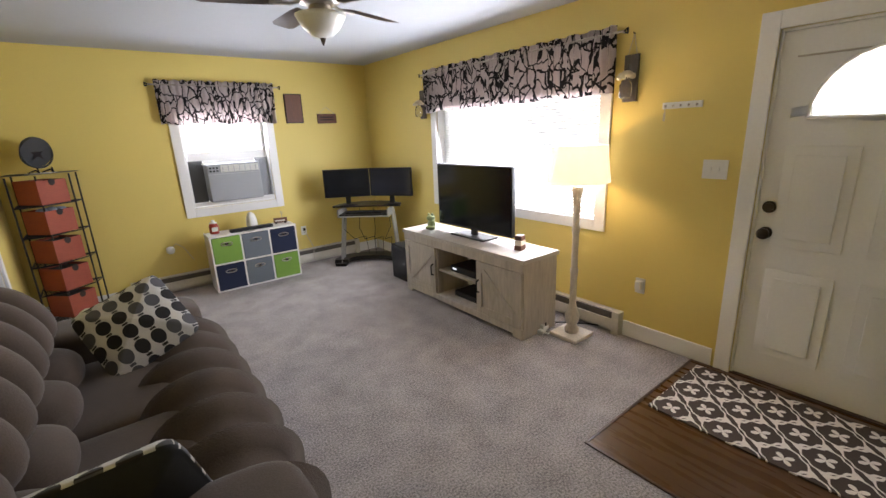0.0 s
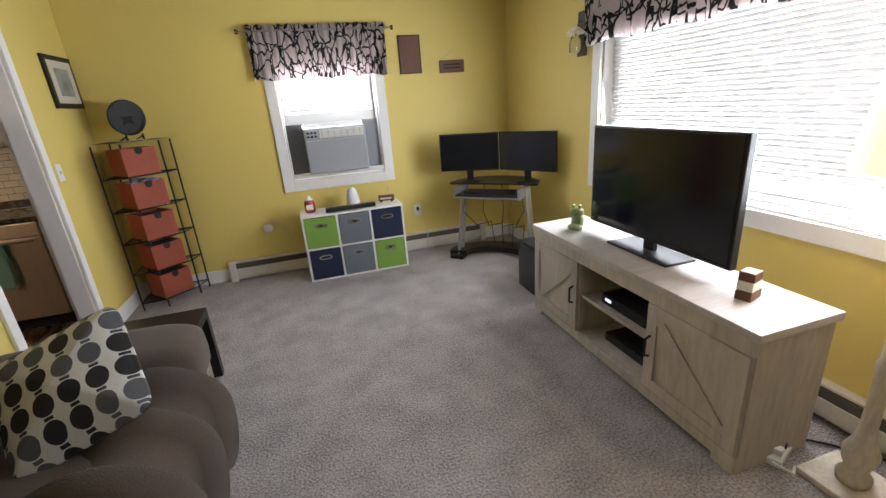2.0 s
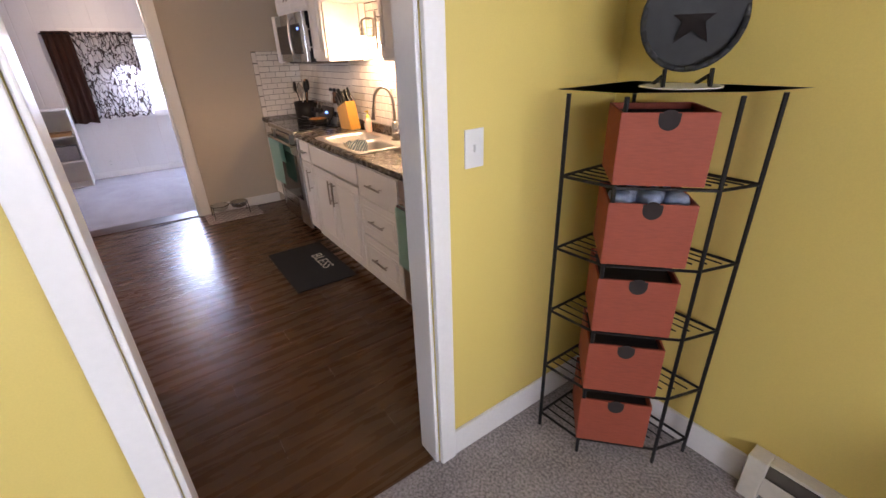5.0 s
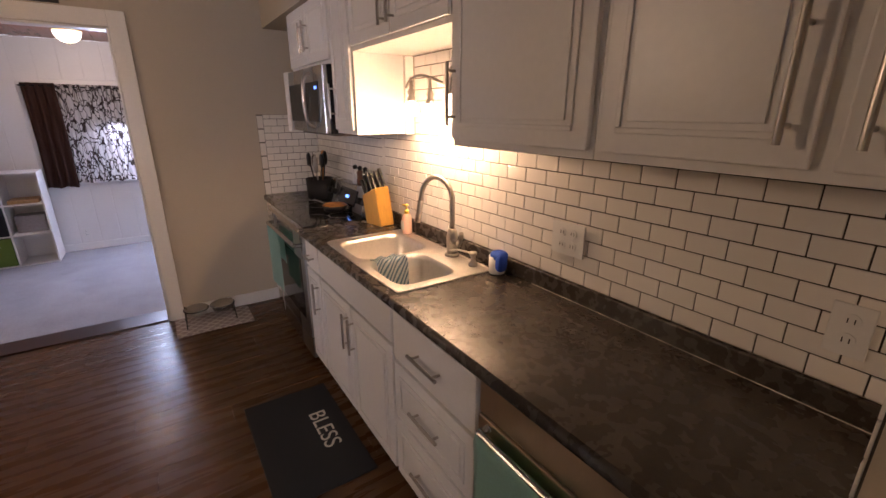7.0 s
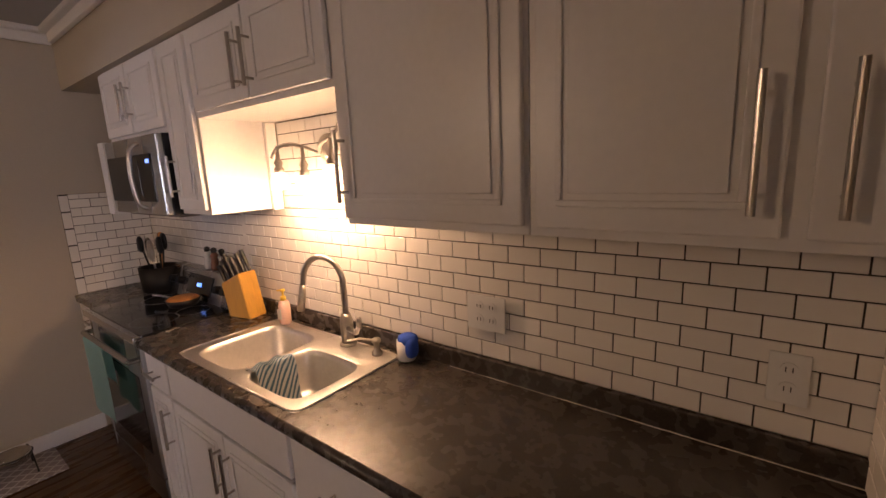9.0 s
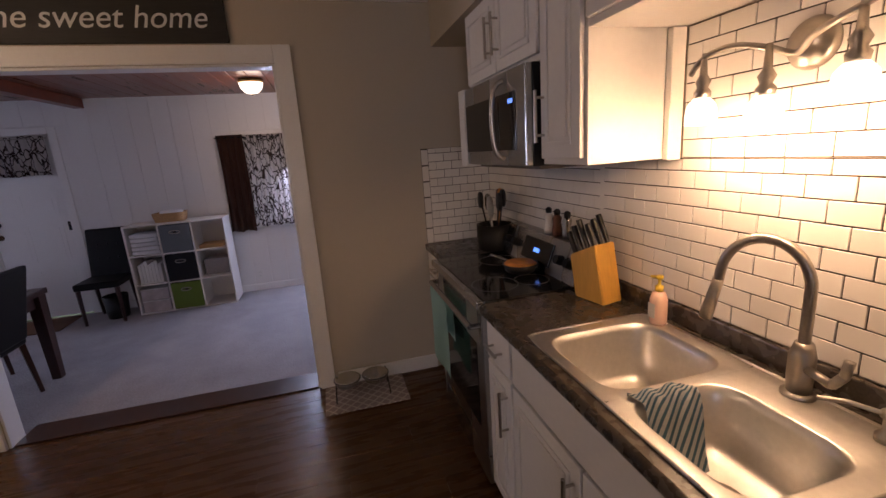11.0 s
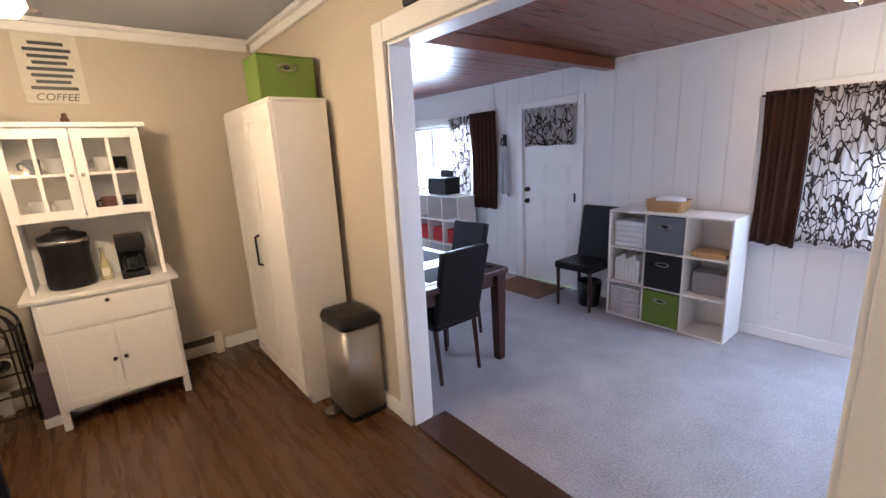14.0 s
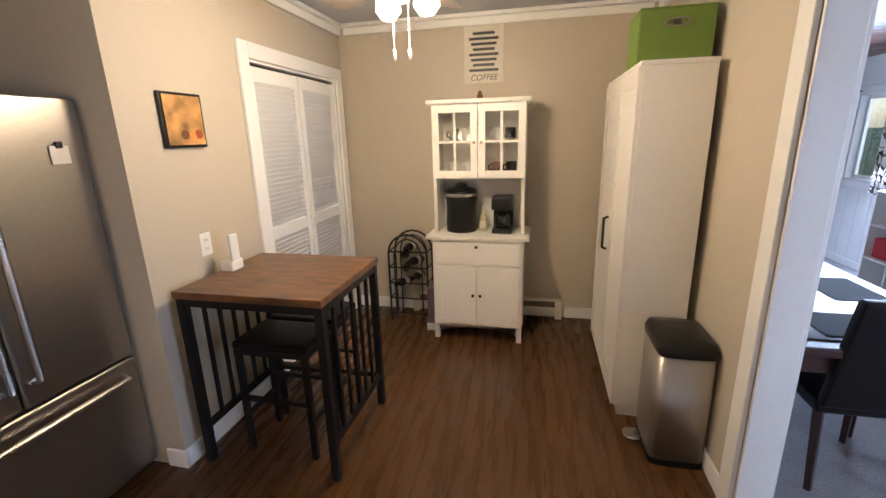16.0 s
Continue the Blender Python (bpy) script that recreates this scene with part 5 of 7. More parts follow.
casing("trim_dining_opening", "white painted casing round the dining opening", "y", KW, 1, 3.41, 5.165, 0.001, 2.06, w=0.095, jamb=0.12)
casing("trim_dining_opening_inner", "white painted casing on the dining side", "y", KW - 0.12, -1, 3.41, 5.165, DZ + 0.001, 2.06)
strip("baseboard_kitchen", (KW + 0.002, 5.285, 0.001), (KW + 0.016, 5.98, 0.10))
strip("baseboard_kitchen", (KW + 0.002, KS + 0.018, 0.001), (KW + 0.016, 3.315, 0.10))
strip("baseboard_kitchen", (KW + 0.02, KS + 0.002, 0.001), (-3.30, KS + 0.016, 0.10))
strip("baseboard_kitchen", (-2.0, KS + 0.002, 0.001), (CX - 0.002, KS + 0.016, 0.10))
strip("baseboard_kitchen", (CX - 0.016, 2.80, 0.001), (CX - 0.002, 3.59, 0.10))
strip("baseboard_kitchen", (CX - 0.016, 3.592, 0.001), (CX + 0.10, 3.606, 0.10))
for a, b in (((KW + 0.002, KS + 0.002), (KW + 0.06, 6.088)), ((KW + 0.06, KS + 0.002), (CX - 0.06, KS + 0.06)), ((CX - 0.06, KS + 0.002), (CX - 0.002, 3.59)), ((KW + 0.06, 6.03), (KE - 0.003, 6.088))):
    bm = box(B(), (a[0], a[1], HK - 0.028), (b[0], b[1], HK - 0.001), 0.006)
    if b[0] - a[0] < 0.1:
        west = a[0] < -3
        box(bm, (a[0] if west else a[0] + 0.03, a[1], HK - 0.085), (a[0] + 0.028 if west else b[0], b[1], HK - 0.029), 0.010)
    else:
        south = a[1] < 3
        box(bm, (a[0], a[1] if south else a[1] + 0.03, HK - 0.085), (b[0], a[1] + 0.028 if south else b[1], HK - 0.029), 0.010)
    solo("crown_moulding", bm, TRIM, "white painted crown moulding", "trim", "structure")


# ---- kitchen: cabinets ----
def cab_door(parent, x0, x1, z0, z1, y, name="door", handle=None, arch=False):
    """A raised-panel cabinet front facing -y, with a bar handle (x, z, 'v' or 'h', length)."""
    d = part(name, box(B(), (x0, y - 0.018, z0), (x1, y - 0.001, z1), 0.004), CABW, parent)
    if x1 - x0 > 0.16 and z1 - z0 > 0.2:
        m = 0.055
        for a, b in (((x0 + m - 0.012, z0 + m - 0.012), (x1 - m + 0.012, z0 + m)), ((x0 + m - 0.012, z1 - m), (x1 - m + 0.012, z1 - m + 0.012)),
                     ((x0 + m - 0.012, z0 + m), (x0 + m, z1 - m)), ((x1 - m, z0 + m), (x1 - m + 0.012, z1 - m))):
            part("moulding", box(B(), (a[0], y - 0.0245, a[1]), (b[0], y - 0.0185, b[1]), 0.003), CABW, d)
        part("raised_panel", box(B(), (x0 + m + 0.012, y - 0.024, z0 + m + 0.012), (x1 - m - 0.012, y - 0.0185, z1 - m - 0.012), 0.005, 3), CABW, d)
    if handle:
        hx, hz, way, ln = handle
        u = Vector((0, 0, 1)) if way == "v" else Vector((1, 0, 0))
        c = Vector((hx, y - 0.05, hz))
        bm = cyl(B(), c - u * ln / 2, c + u * ln / 2, 0.006, seg=12)
        for s in (-0.36, 0.36):
            cyl(bm, c + u * ln * s, c + u * ln * s + Vector((0, 0.032, 0)), 0.0045, seg=10)
        part("handle", bm, NICKEL, d, "brushed nickel bar handle")
    return d


YF, YB = 5.922, KN - 0.004


def base_cab(label, x0, x1, top=0.868):
    t = thing("base_cabinet", label, "cabinet", (0, 0, 0))
    part("body", box(B(), (x0 + 0.001, YF, 0.10), (x1 - 0.001, YB, top), 0.002), CABW, t)
    part("toe_kick", box(B(), (x0 + 0.001, YF + 0.06, 0.001), (x1 - 0.001, YF + 0.075, 0.099)), CABW, t)
    return t


c = base_cab("narrow white base cabinet beside the range", -2.62, -2.36)
cab_door(c, -2.585, -2.37, 0.71, 0.855, YF, "drawer", (-2.478, 0.78, "h", 0.11))
cab_door(c, -2.585, -2.37, 0.12, 0.695, YF, "door", (-2.40, 0.56, "v", 0.18))
c = base_cab("white sink base cabinet with two doors", -2.36, -1.50, 0.66)
cab_door(c, -2.35, -1.51, 0.71, 0.855, YF, "false_front")
cab_door(c, -2.35, -1.935, 0.12, 0.695, YF, "door", (-1.965, 0.56, "v", 0.18))
cab_door(c, -1.925, -1.51, 0.12, 0.695, YF, "door", (-1.895, 0.56, "v", 0.18))
c = base_cab("white three-drawer base cabinet", -1.50, -0.98)
for z0, z1 in ((0.66, 0.855), (0.40, 0.645), (0.12, 0.385)):
    cab_door(c, -1.49, -0.99, z0, z1, YF, "drawer", (-1.24, (z0 + z1) / 2, "h", 0.18))
c = base_cab("narrow white base cabinet at the counter end", -0.37, KC - 0.004)
cab_door(c, -0.365, KC - 0.008, 0.12, 0.855, YF, "door")
YF2, YF = YF, 5.985
c = base_cab("narrow white base cabinet in the corner by the range", KW + 0.004, -3.392)
cab_door(c, KW + 0.02, -3.402, 0.71, 0.855, YF, "drawer", (-3.62, 0.78, "h", 0.12))
cab_door(c, KW + 0.02, -3.402, 0.12, 0.695, YF, "door", (-3.42, 0.52, "v", 0.18))
YF = YF2

dwm = thing("dishwasher", "stainless steel dishwasher with dark control strip", "dishwasher", (-0.675, 0, 0))
part("body", box(B(), (-0.298, YF + 0.012, 0.10), (0.298, YB, 0.866)), BLACK, dwm)
part("door", box(B(), (-0.297, YF - 0.022, 0.11), (0.297, YF + 0.011, 0.755), 0.006), DISHW, dwm)
part("control_strip", box(B(), (-0.297, YF - 0.018, 0.76), (0.297, YF + 0.011, 0.865), 0.006), DISHW, dwm)
part("toe_kick", box(B(), (-0.297, YF + 0.06, 0.001), (0.297, YF + 0.075, 0.099)), BLACK, dwm)
part("handle", tube(B(), [(-0.25, YF - 0.02, 0.735), (-0.25, YF - 0.055, 0.735), (0.25, YF - 0.055, 0.735), (0.25, YF - 0.02, 0.735)], 0.010, 10), STEEL, dwm)


def hung_towel(label, x0, x1, y, ztop, drop, drop2):
    t = thing("dish_towel", label, "towel", ((x0 + x1) / 2, y, ztop))
    w = x1 - x0

    def fn(u, v):
        s = v * (drop + drop2) - drop2
        z = -abs(s) + 0.004
        yy = 0.017 * (1 if s < 0 else -1) * min(1, abs(s) / 0.03) - 0.006 * math.sin(6 * u) * min(1, abs(s) * 4)
        return (-w / 2 + w * u + 0.01 * math.sin(8 * abs(s)), yy, z + 0.012)
    part("cloth", sheet(B(), fn, 14, 30, 0.004), MINT, t, smooth=True)
    return t


hung_towel("mint green dish towel over the dishwasher handle", -0.93, -0.62, YF - 0.055, 0.735, 0.36, 0.16)

# countertops and sink
SX0, SX1, SY0, SY1 = -2.29, -1.50, 5.932, 6.385
t = thing("countertop", "dark speckled laminate countertop with raised backsplash", "countertop", (0, 0, 0))
for a, b in (((-2.625, 5.90), (SX0 + 0.012, KN - 0.002)), ((SX1 - 0.012, 5.90), (KC - 0.002, KN - 0.002)), ((SX0 + 0.012, 5.90), (SX1 - 0.012, SY0 + 0.012)), ((SX0 + 0.012, SY1 - 0.012), (SX1 - 0.012, KN - 0.002))):
    part("worktop", box(B(), (*a, 0.87), (*b, 0.908)), COUNTER, t)
part("front_edge", cyl(B(), (-2.625, 5.902, 0.889), (KC - 0.002, 5.902, 0.889), 0.019, seg=16), COUNTER, t, smooth=True)
part("splash_lip", box(B(), (-2.625, KN - 0.022, 0.908), (KC - 0.002, KN - 0.002, 0.972), 0.005), COUNTER, t)
part("caulk", cyl(B(), (-1.30, KN - 0.024, 0.910), (KC - 0.004, KN - 0.023, 0.909), 0.0015, seg=6), HEATER, t)
t = thing("countertop", "short dark laminate countertop in the corner", "countertop", (0, 0, 0))
part("worktop", box(B(), (KW + 0.002, 5.955, 0.87), (-3.39, KN - 0.002, 0.908), 0.006), COUNTER, t)
part("splash_lip", box(B(), (KW + 0.002, KN - 0.022, 0.908), (-3.39, KN - 0.002, 0.965), 0.005), COUNTER, t)


def squircle(cx, cy, a, b, e, n=48):
    out = []
    for i in range(n):
        th = 2 * math.pi * (i + 0.5) / n
        c, s = math.cos(th), math.sin(th)
        out.append((cx + a * math.copysign(abs(c) ** e, c), cy + b * math.copysign(abs(s) ** e, s)))
    return out


def sink_bowl(cell, bowl, depth):
    bm = B()
    (x0, y0, x1, y1), (u0, v0, u1, v1) = cell, bowl
    cx, cy = (u0 + u1) / 2, (v0 + v1) / 2
    rows = [(0.0, 0.912), (0.0, 0.913), (0.006, 0.910), (0.014, 0.89), (0.024, 0.913 - depth * 0.9), (0.05, 0.913 - depth), (0.12, 0.913 - depth - 0.006)]
    loops = []
    oc = squircle((x0 + x1) / 2, (y0 + y1) / 2, (x1 - x0) / 2, (y1 - y0) / 2, 0.06)
    loops.append([bm.verts.new((*p, 0.9105)) for p in oc])
    for d, z in rows[1:]:
        loops.append([bm.verts.new((*p, z)) for p in squircle(cx, cy, (u1 - u0) / 2 - d, (v1 - v0) / 2 - d, 0.42)])
    for a, b in zip(loops, loops[1:]):
        for i in range(len(a)):
            bm.faces.new((a[i], a[(i + 1) % len(a)], b[(i + 1) % len(b)], b[i]))
    bm.faces.new(loops[-1])
    return bm


sk = thing("sink", "double bowl stainless steel sink", "sink", (0, 0, 0))
XM = -1.885
part("bowl", sink_bowl((SX0, SY0, XM, SY1), (SX0 + 0.045, SY0 + 0.03, XM - 0.015, SY1 - 0.045), 0.19), SINKST, sk, smooth=True)
part("bowl", sink_bowl((XM, SY0, SX1, SY1), (XM + 0.015, SY0 + 0.03, SX1 - 0.045, SY1 - 0.13), 0.16), SINKST, sk, smooth=True)
part("rim", tube(B(), [(*p, 0.911) for p in squircle((SX0 + SX1) / 2, (SY0 + SY1) / 2, (SX1 - SX0) / 2, (SY1 - SY0) / 2, 0.12)] + [(*squircle((SX0 + SX1) / 2, (SY0 + SY1) / 2, (SX1 - SX0) / 2, (SY1 - SY0) / 2, 0.12)[0], 0.911)], 0.004, 6), SINKST, sk, smooth=True)
for x, y, z in ((-2.07, 6.14, 0.718), (-1.71, 6.10, 0.748)):
    part("drain", lathe(B(), [(0.045, 0), (0.045, 0.004), (0.03, 0.002)], (x, y, z), 20), NICKEL, sk, smooth=True)
fc = thing("faucet", "brushed nickel pull-down kitchen faucet", "faucet", (-1.755, 6.352, 0.911))
part("base_plate", lathe(B(), [(0.034, 0), (0.034, 0.008), (0.026, 0.012)], seg=20), NICKEL, fc, smooth=True)
part("body", lathe(B(), [(0.024, 0.012), (0.026, 0.05), (0.026, 0.10), (0.018, 0.13)], seg=18), NICKEL, fc, smooth=True)
arcp = [(0, 0, 0.12), (0, 0, 0.25)] + [(-0.085 + 0.085 * math.cos(a), -0.03 * (1 - math.cos(a)), 0.25 + 0.105 * math.sin(a)) for a in [math.pi * i / 12 for i in range(1, 12)]] + [(-0.172, -0.062, 0.235)]
part("spout", hose(B(), arcp, 0.012, 14, 3), NICKEL, fc, smooth=True)
part("spray_head", cyl(B(), (-0.172, -0.062, 0.24), (-0.195, -0.070, 0.13), 0.013, 0.016), NICKEL, fc, smooth=True)
part("lever", tube(B(), [(0.02, -0.01, 0.075), (0.075, -0.02, 0.07), (0.095, -0.02, 0.10), (0.10, -0.02, 0.135)], 0.010, 8), NICKEL, fc, smooth=True)
t = thing("soap_dispenser", "brushed nickel built-in soap dispenser", "dispenser", (-1.585, 6.345, 0.912))
part("body", lathe(B(), [(0.02, 0), (0.02, 0.012), (0.011, 0.02), (0.011, 0.045), (0.017, 0.05), (0.016, 0.062)], seg=16), NICKEL, t, smooth=True)
part("spout", tube(B(), [(0, 0, 0.055), (-0.05, -0.04, 0.065), (-0.09, -0.06, 0.055)], 0.005, 8), NICKEL, t)
t = thing("dish_cloth", "wet blue striped dish cloth over the sink divider", "cloth", (-1.865, 6.07, 0.915))
t.scale = (0.95, 0.72, 0.75)
part("cloth", sheet(B(), lambda u, v: (0.155 * (v - 0.42) * (1.25 if v > 0.42 else 0.8), -0.10 + 0.21 * u + 0.012 * math.sin(13 * v), 0.014 - 0.9 * max(0, abs(v - 0.42) - 0.12) ** 1.3 + 0.007 * math.sin(15 * u + 8 * v)), 22, 18, 0.005), DISHC, t, smooth=True)
t = thing("soap_bottle", "peach liquid soap bottle with yellow pump", "bottle", (-2.20, 6.36, 0.9125))
t.scale = (0.82, 0.82, 0.86)
part("bottle", lathe(B(), [(0.03, 0), (0.033, 0.01), (0.033, 0.10), (0.024, 0.125), (0.014, 0.13)], seg=20), PEACH, t, smooth=True)
part("pump", lathe(B(), [(0.016, 0.13), (0.016, 0.15), (0.006, 0.152), (0.006, 0.175), (0.014, 0.178), (0.014, 0.19)], seg=14), YELLOWP, t, "yellow pump", True)
part("spout", tube(B(), [(0, 0, 0.184), (-0.035, -0.01, 0.18)], 0.005, 8), YELLOWP, t)
part("label", box(B(), (-0.018, -0.0345, 0.03), (0.018, -0.0325, 0.085)), PAPER, t)
t = thing("scrubber_mug", "white mug holding a blue scrubbing cloth", "mug", (-1.465, 6.378, 0.912))
part("mug", lathe(B(), [(0.032, 0), (0.035, 0.005), (0.035, 0.074), (0.032, 0.074), (0.030, 0.02)], seg=22), OPAL, t, smooth=True)
bm = puff(puff(B(), (0.010, 0, 0.076), (0.036, 0.033, 0.022), 0.8), (0.036, -0.01, 0.052), (0.018, 0.025, 0.036), 0.7)
part("scrubber", bm, BLUEC, t, "crumpled blue cloth", True)

# range, microwave
RX = -3.006
rg = thing("range", "stainless electric range with black glass top", "stove", (RX, 0, 0))
part("body", box(B(), (-0.375, YF + 0.01, 0.05), (0.375, KN - 0.02, 0.895), 0.003), BLACK, rg)
part("cooktop", box(B(), (-0.379, 5.912, 0.896), (0.379, 6.33, 0.916), 0.006), GLASSTOP, rg)
part("cooktop_edge", box(B(), (-0.380, 5.882, 0.885), (0.380, 5.911, 0.917), 0.004), STEEL, rg)
for x, y, r in ((-0.19, 6.02, 0.085), (0.19, 6.035, 0.105), (-0.19, 6.21, 0.105), (0.20, 6.21, 0.08)):
    bm = B()
    band(bm, (r, r), (r - 0.004, r - 0.004), 0.9161, 0.9167, 0, 360, 32, (x, y))
    part("burner_ring", bm, surface("burner_mark", (0.11, 0.11, 0.11), 0.3), rg)
dd = part("oven_door", box(B(), (-0.372, YF - 0.018, 0.20), (0.372, YF + 0.009, 0.865), 0.006), STEEL, rg)
part("oven_window", box(B(), (-0.29, YF - 0.0205, 0.30), (0.29, YF - 0.0185, 0.70)), GLASSTOP, dd)
part("oven_handle", tube(B(), [(-0.34, YF - 0.015, 0.80), (-0.34, YF - 0.06, 0.80), (0.34, YF - 0.06, 0.80), (0.34, YF - 0.015, 0.80)], 0.013, 10), STEEL, dd)
part("drawer", box(B(), (-0.372, YF - 0.016, 0.055), (0.372, YF + 0.009, 0.19), 0.005), STEEL, rg)
bm = B()
vs = [bm.verts.new(p) for p in ((-0.378, 6.31, 0.917), (0.378, 6.31, 0.917), (0.378, 6.37, 1.075), (-0.378, 6.37, 1.075), (-0.378, KN - 0.02, 0.917), (0.378, KN - 0.02, 0.917), (0.378, KN - 0.02, 1.08), (-0.378, KN - 0.02, 1.08))]
for q in ((0, 1, 2, 3), (4, 7, 6, 5), (0, 4, 5, 1), (3, 2, 6, 7), (0, 3, 7, 4), (1, 5, 6, 2)):
    bm.faces.new([vs[i] for i in q])
part("control_panel", bm, STEEL, rg)


def tilt(bm):
    bmesh.ops.rotate(bm, verts=bm.verts[:], cent=(0, 6.34, 0.996), matrix=Matrix.Rotation(-math.atan2(0.06, 0.158), 3, "X"))
    return bm


part("display_panel", tilt(box(B(), (-0.13, 6.330, 0.94), (0.16, 6.3385, 1.05), 0.003)), GLASSTOP, rg)
part("clock", tilt(box(B(), (-0.01, 6.3285, 0.985), (0.045, 6.3297, 1.005))), glowing("blue_clock", (0.05, 0.25, 1.0), 4.0), rg, "blue lit clock digits")
for x in (-0.31, -0.22, 0.24, 0.32):
    part("knob", tilt(cyl(B(), (x, 6.338, 0.995), (x, 6.305, 0.995), 0.024, 0.020, 18)), BLACK, rg)
hung_towel("mint green dish towel over the oven handle", RX - 0.30, RX + 0.02, YF - 0.06, 0.80, 0.42, 0.22)
pan = thing("skillet", "black skillet with a golden baked crust", "pan", (-2.955, 6.225, 0.917))
pan.scale = (0.88, 0.88, 0.88)
part("pan", lathe(B(), [(0.078, 0), (0.098, 0.045), (0.094, 0.045), (0.075, 0.008)], seg=28), BLACKM, pan, smooth=True)
part("handle", tube(B(), [(-0.093, -0.03, 0.035), (-0.15, -0.06, 0.05), (-0.21, -0.09, 0.055)], 0.010, 8), STEEL, pan)
part("food", lathe(B(), [(0.076, 0.012), (0.090, 0.042), (0.078, 0.052), (0.04, 0.048)], seg=24), FOOD, pan, "golden baked crust", True)
ck = thing("utensil_crock", "black crock full of cooking utensils", "utensil holder", (-3.475, 6.305, 0.909))
ck.scale = (0.88, 0.88, 0.95)
part("crock", lathe(B(), [(0.105, 0), (0.115, 0.01), (0.122, 0.165), (0.114, 0.165), (0.10, 0.02)], seg=26), BLACKM, ck, smooth=True)
for i, (dx, dy, h, m, k) in enumerate(((-0.13, -0.05, 0.34, BLACK, "ladle"), (-0.06, -0.02, 0.33, STEEL, "spoon"), (-0.02, 0.05, 0.36, WOODBR, "wooden_spoon"), (0.03, -0.04, 0.32, STEEL, "whisk"), (0.06, 0.03, 0.37, FOOD, "spatula"), (0.12, 0.02, 0.37, BLACK, "spatula"), (0.09, -0.06, 0.30, STEEL, "tongs"), (0.15, -0.02, 0.35, BLACK, "turner"))):
    bm = cyl(B(), (dx * 0.25, dy * 0.25, 0.02), (dx * 0.85, dy * 0.85, h * 0.8), 0.006, seg=8)
    puff(bm, (dx * 0.95, dy * 0.95, h * 0.9), (0.040, 0.016, 0.055), 0.8, 12, 8)
    part(k, bm, m, ck, smooth=True)
t = thing("knife_block", "slanted yellow beech knife block with black knives", "knife block", (-2.49, 6.335, 0.9095), 12)
bm = B()
prof = [(-0.07, 0), (0.075, 0), (0.03, 0.225), (-0.10, 0.165)]
va = [bm.verts.new((x, -0.05, z)) for x, z in prof]
vb = [bm.verts.new((x, 0.05, z)) for x, z in prof]
bm.faces.new(va)
bm.faces.new(vb[::-1])
for i in range(4):
    bm.faces.new((va[i], va[(i + 1) % 4], vb[(i + 1) % 4], vb[i]))
bmesh.ops.bevel(bm, geom=bm.edges[:], offset=0.004, segments=2, affect="EDGES")
part("block", bm, BEECH, t)
for i in range(4):
    for j in range(3):
        p = Vector((-0.10 + 0.13 * (i + 0.5) / 4, -0.034 + 0.034 * j, 0.165 + 0.06 * (i + 0.5) / 4))
        q = p + Vector((-0.05, 0, 0.105)) * (0.75 + 0.12 * ((i + j) % 3))
        kf = part("knife_handle", cyl(B(), p, q, 0.009, 0.011, 8), BLACK, t)
for x, m, lab in ((-2.81, STEEL, "steel pepper mill with dark cap behind the range"), (-2.90, WOODBR, "amber glass oil bottle behind the range"), (-2.98, OPAL, "clear salt shaker behind the range")):
    t = thing("condiment_bottle", lab, "bottle", (x, 6.395, 1.081))
    part("body", lathe(B(), [(0.022, 0), (0.024, 0.03), (0.018, 0.06), (0.022, 0.085), (0.012, 0.10)], seg=16), m, t, smooth=True)
    part("cap", lathe(B(), [(0.014, 0.10), (0.016, 0.12), (0.006, 0.128)], seg=14), BLACK, t, smooth=True)

mw = thing("microwave", "stainless over-the-range microwave with black door", "microwave", (-2.845, 0, 1.433))
part("body", box(B(), (-0.325, 6.088, 0.0), (0.325, KN - 0.004, 0.352), 0.004), BLACK, mw)
dm = part("door", box(B(), (-0.326, 6.06, 0.004), (0.326, 6.087, 0.350), 0.006), STEEL, mw)
part("window", box(B(), (-0.315, 6.0575, 0.062), (0.245, 6.0595, 0.272), 0.001), GLASSTOP, dm, "black glass window")
part("window_screen", box(B(), (-0.27, 6.0562, 0.088), (0.09, 6.0572, 0.246), 0.0004), SCREEN, dm)
part("display", box(B(), (0.185, 6.0562, 0.232), (0.225, 6.0572, 0.248)), glowing("blue_display", (0.05, 0.25, 1.0), 3.0), dm, "blue lit clock digits")
part("handle", hose(B(), [(0.135, 6.058, 0.03), (0.135, 6.022, 0.06), (0.135, 6.010, 0.175), (0.135, 6.022, 0.29), (0.135, 6.058, 0.32)], 0.010, 10, 5), NICKEL, dm, smooth=True)
part("vent", box(B(), (-0.31, 6.12, -0.012), (0.31, 6.40, -0.001)), DARKGAP, mw)

# wall cabinets
UY, UT, UB = 6.12, 2.134, 1.44


def wall_cab(label, x0, x1, z0, doors):
    t = thing("wall_cabinet", label, "cabinet", (0, 0, 0))
    part("body", box(B(), (x0 + 0.001, UY, z0), (x1 - 0.001, YB, UT), 0.002), CABW, t)
    for d in doors:
        cab_door(t, *d[:2], z0 + 0.02, UT - 0.015, UY, "door", d[2] if len(d) > 2 else None)
    return t


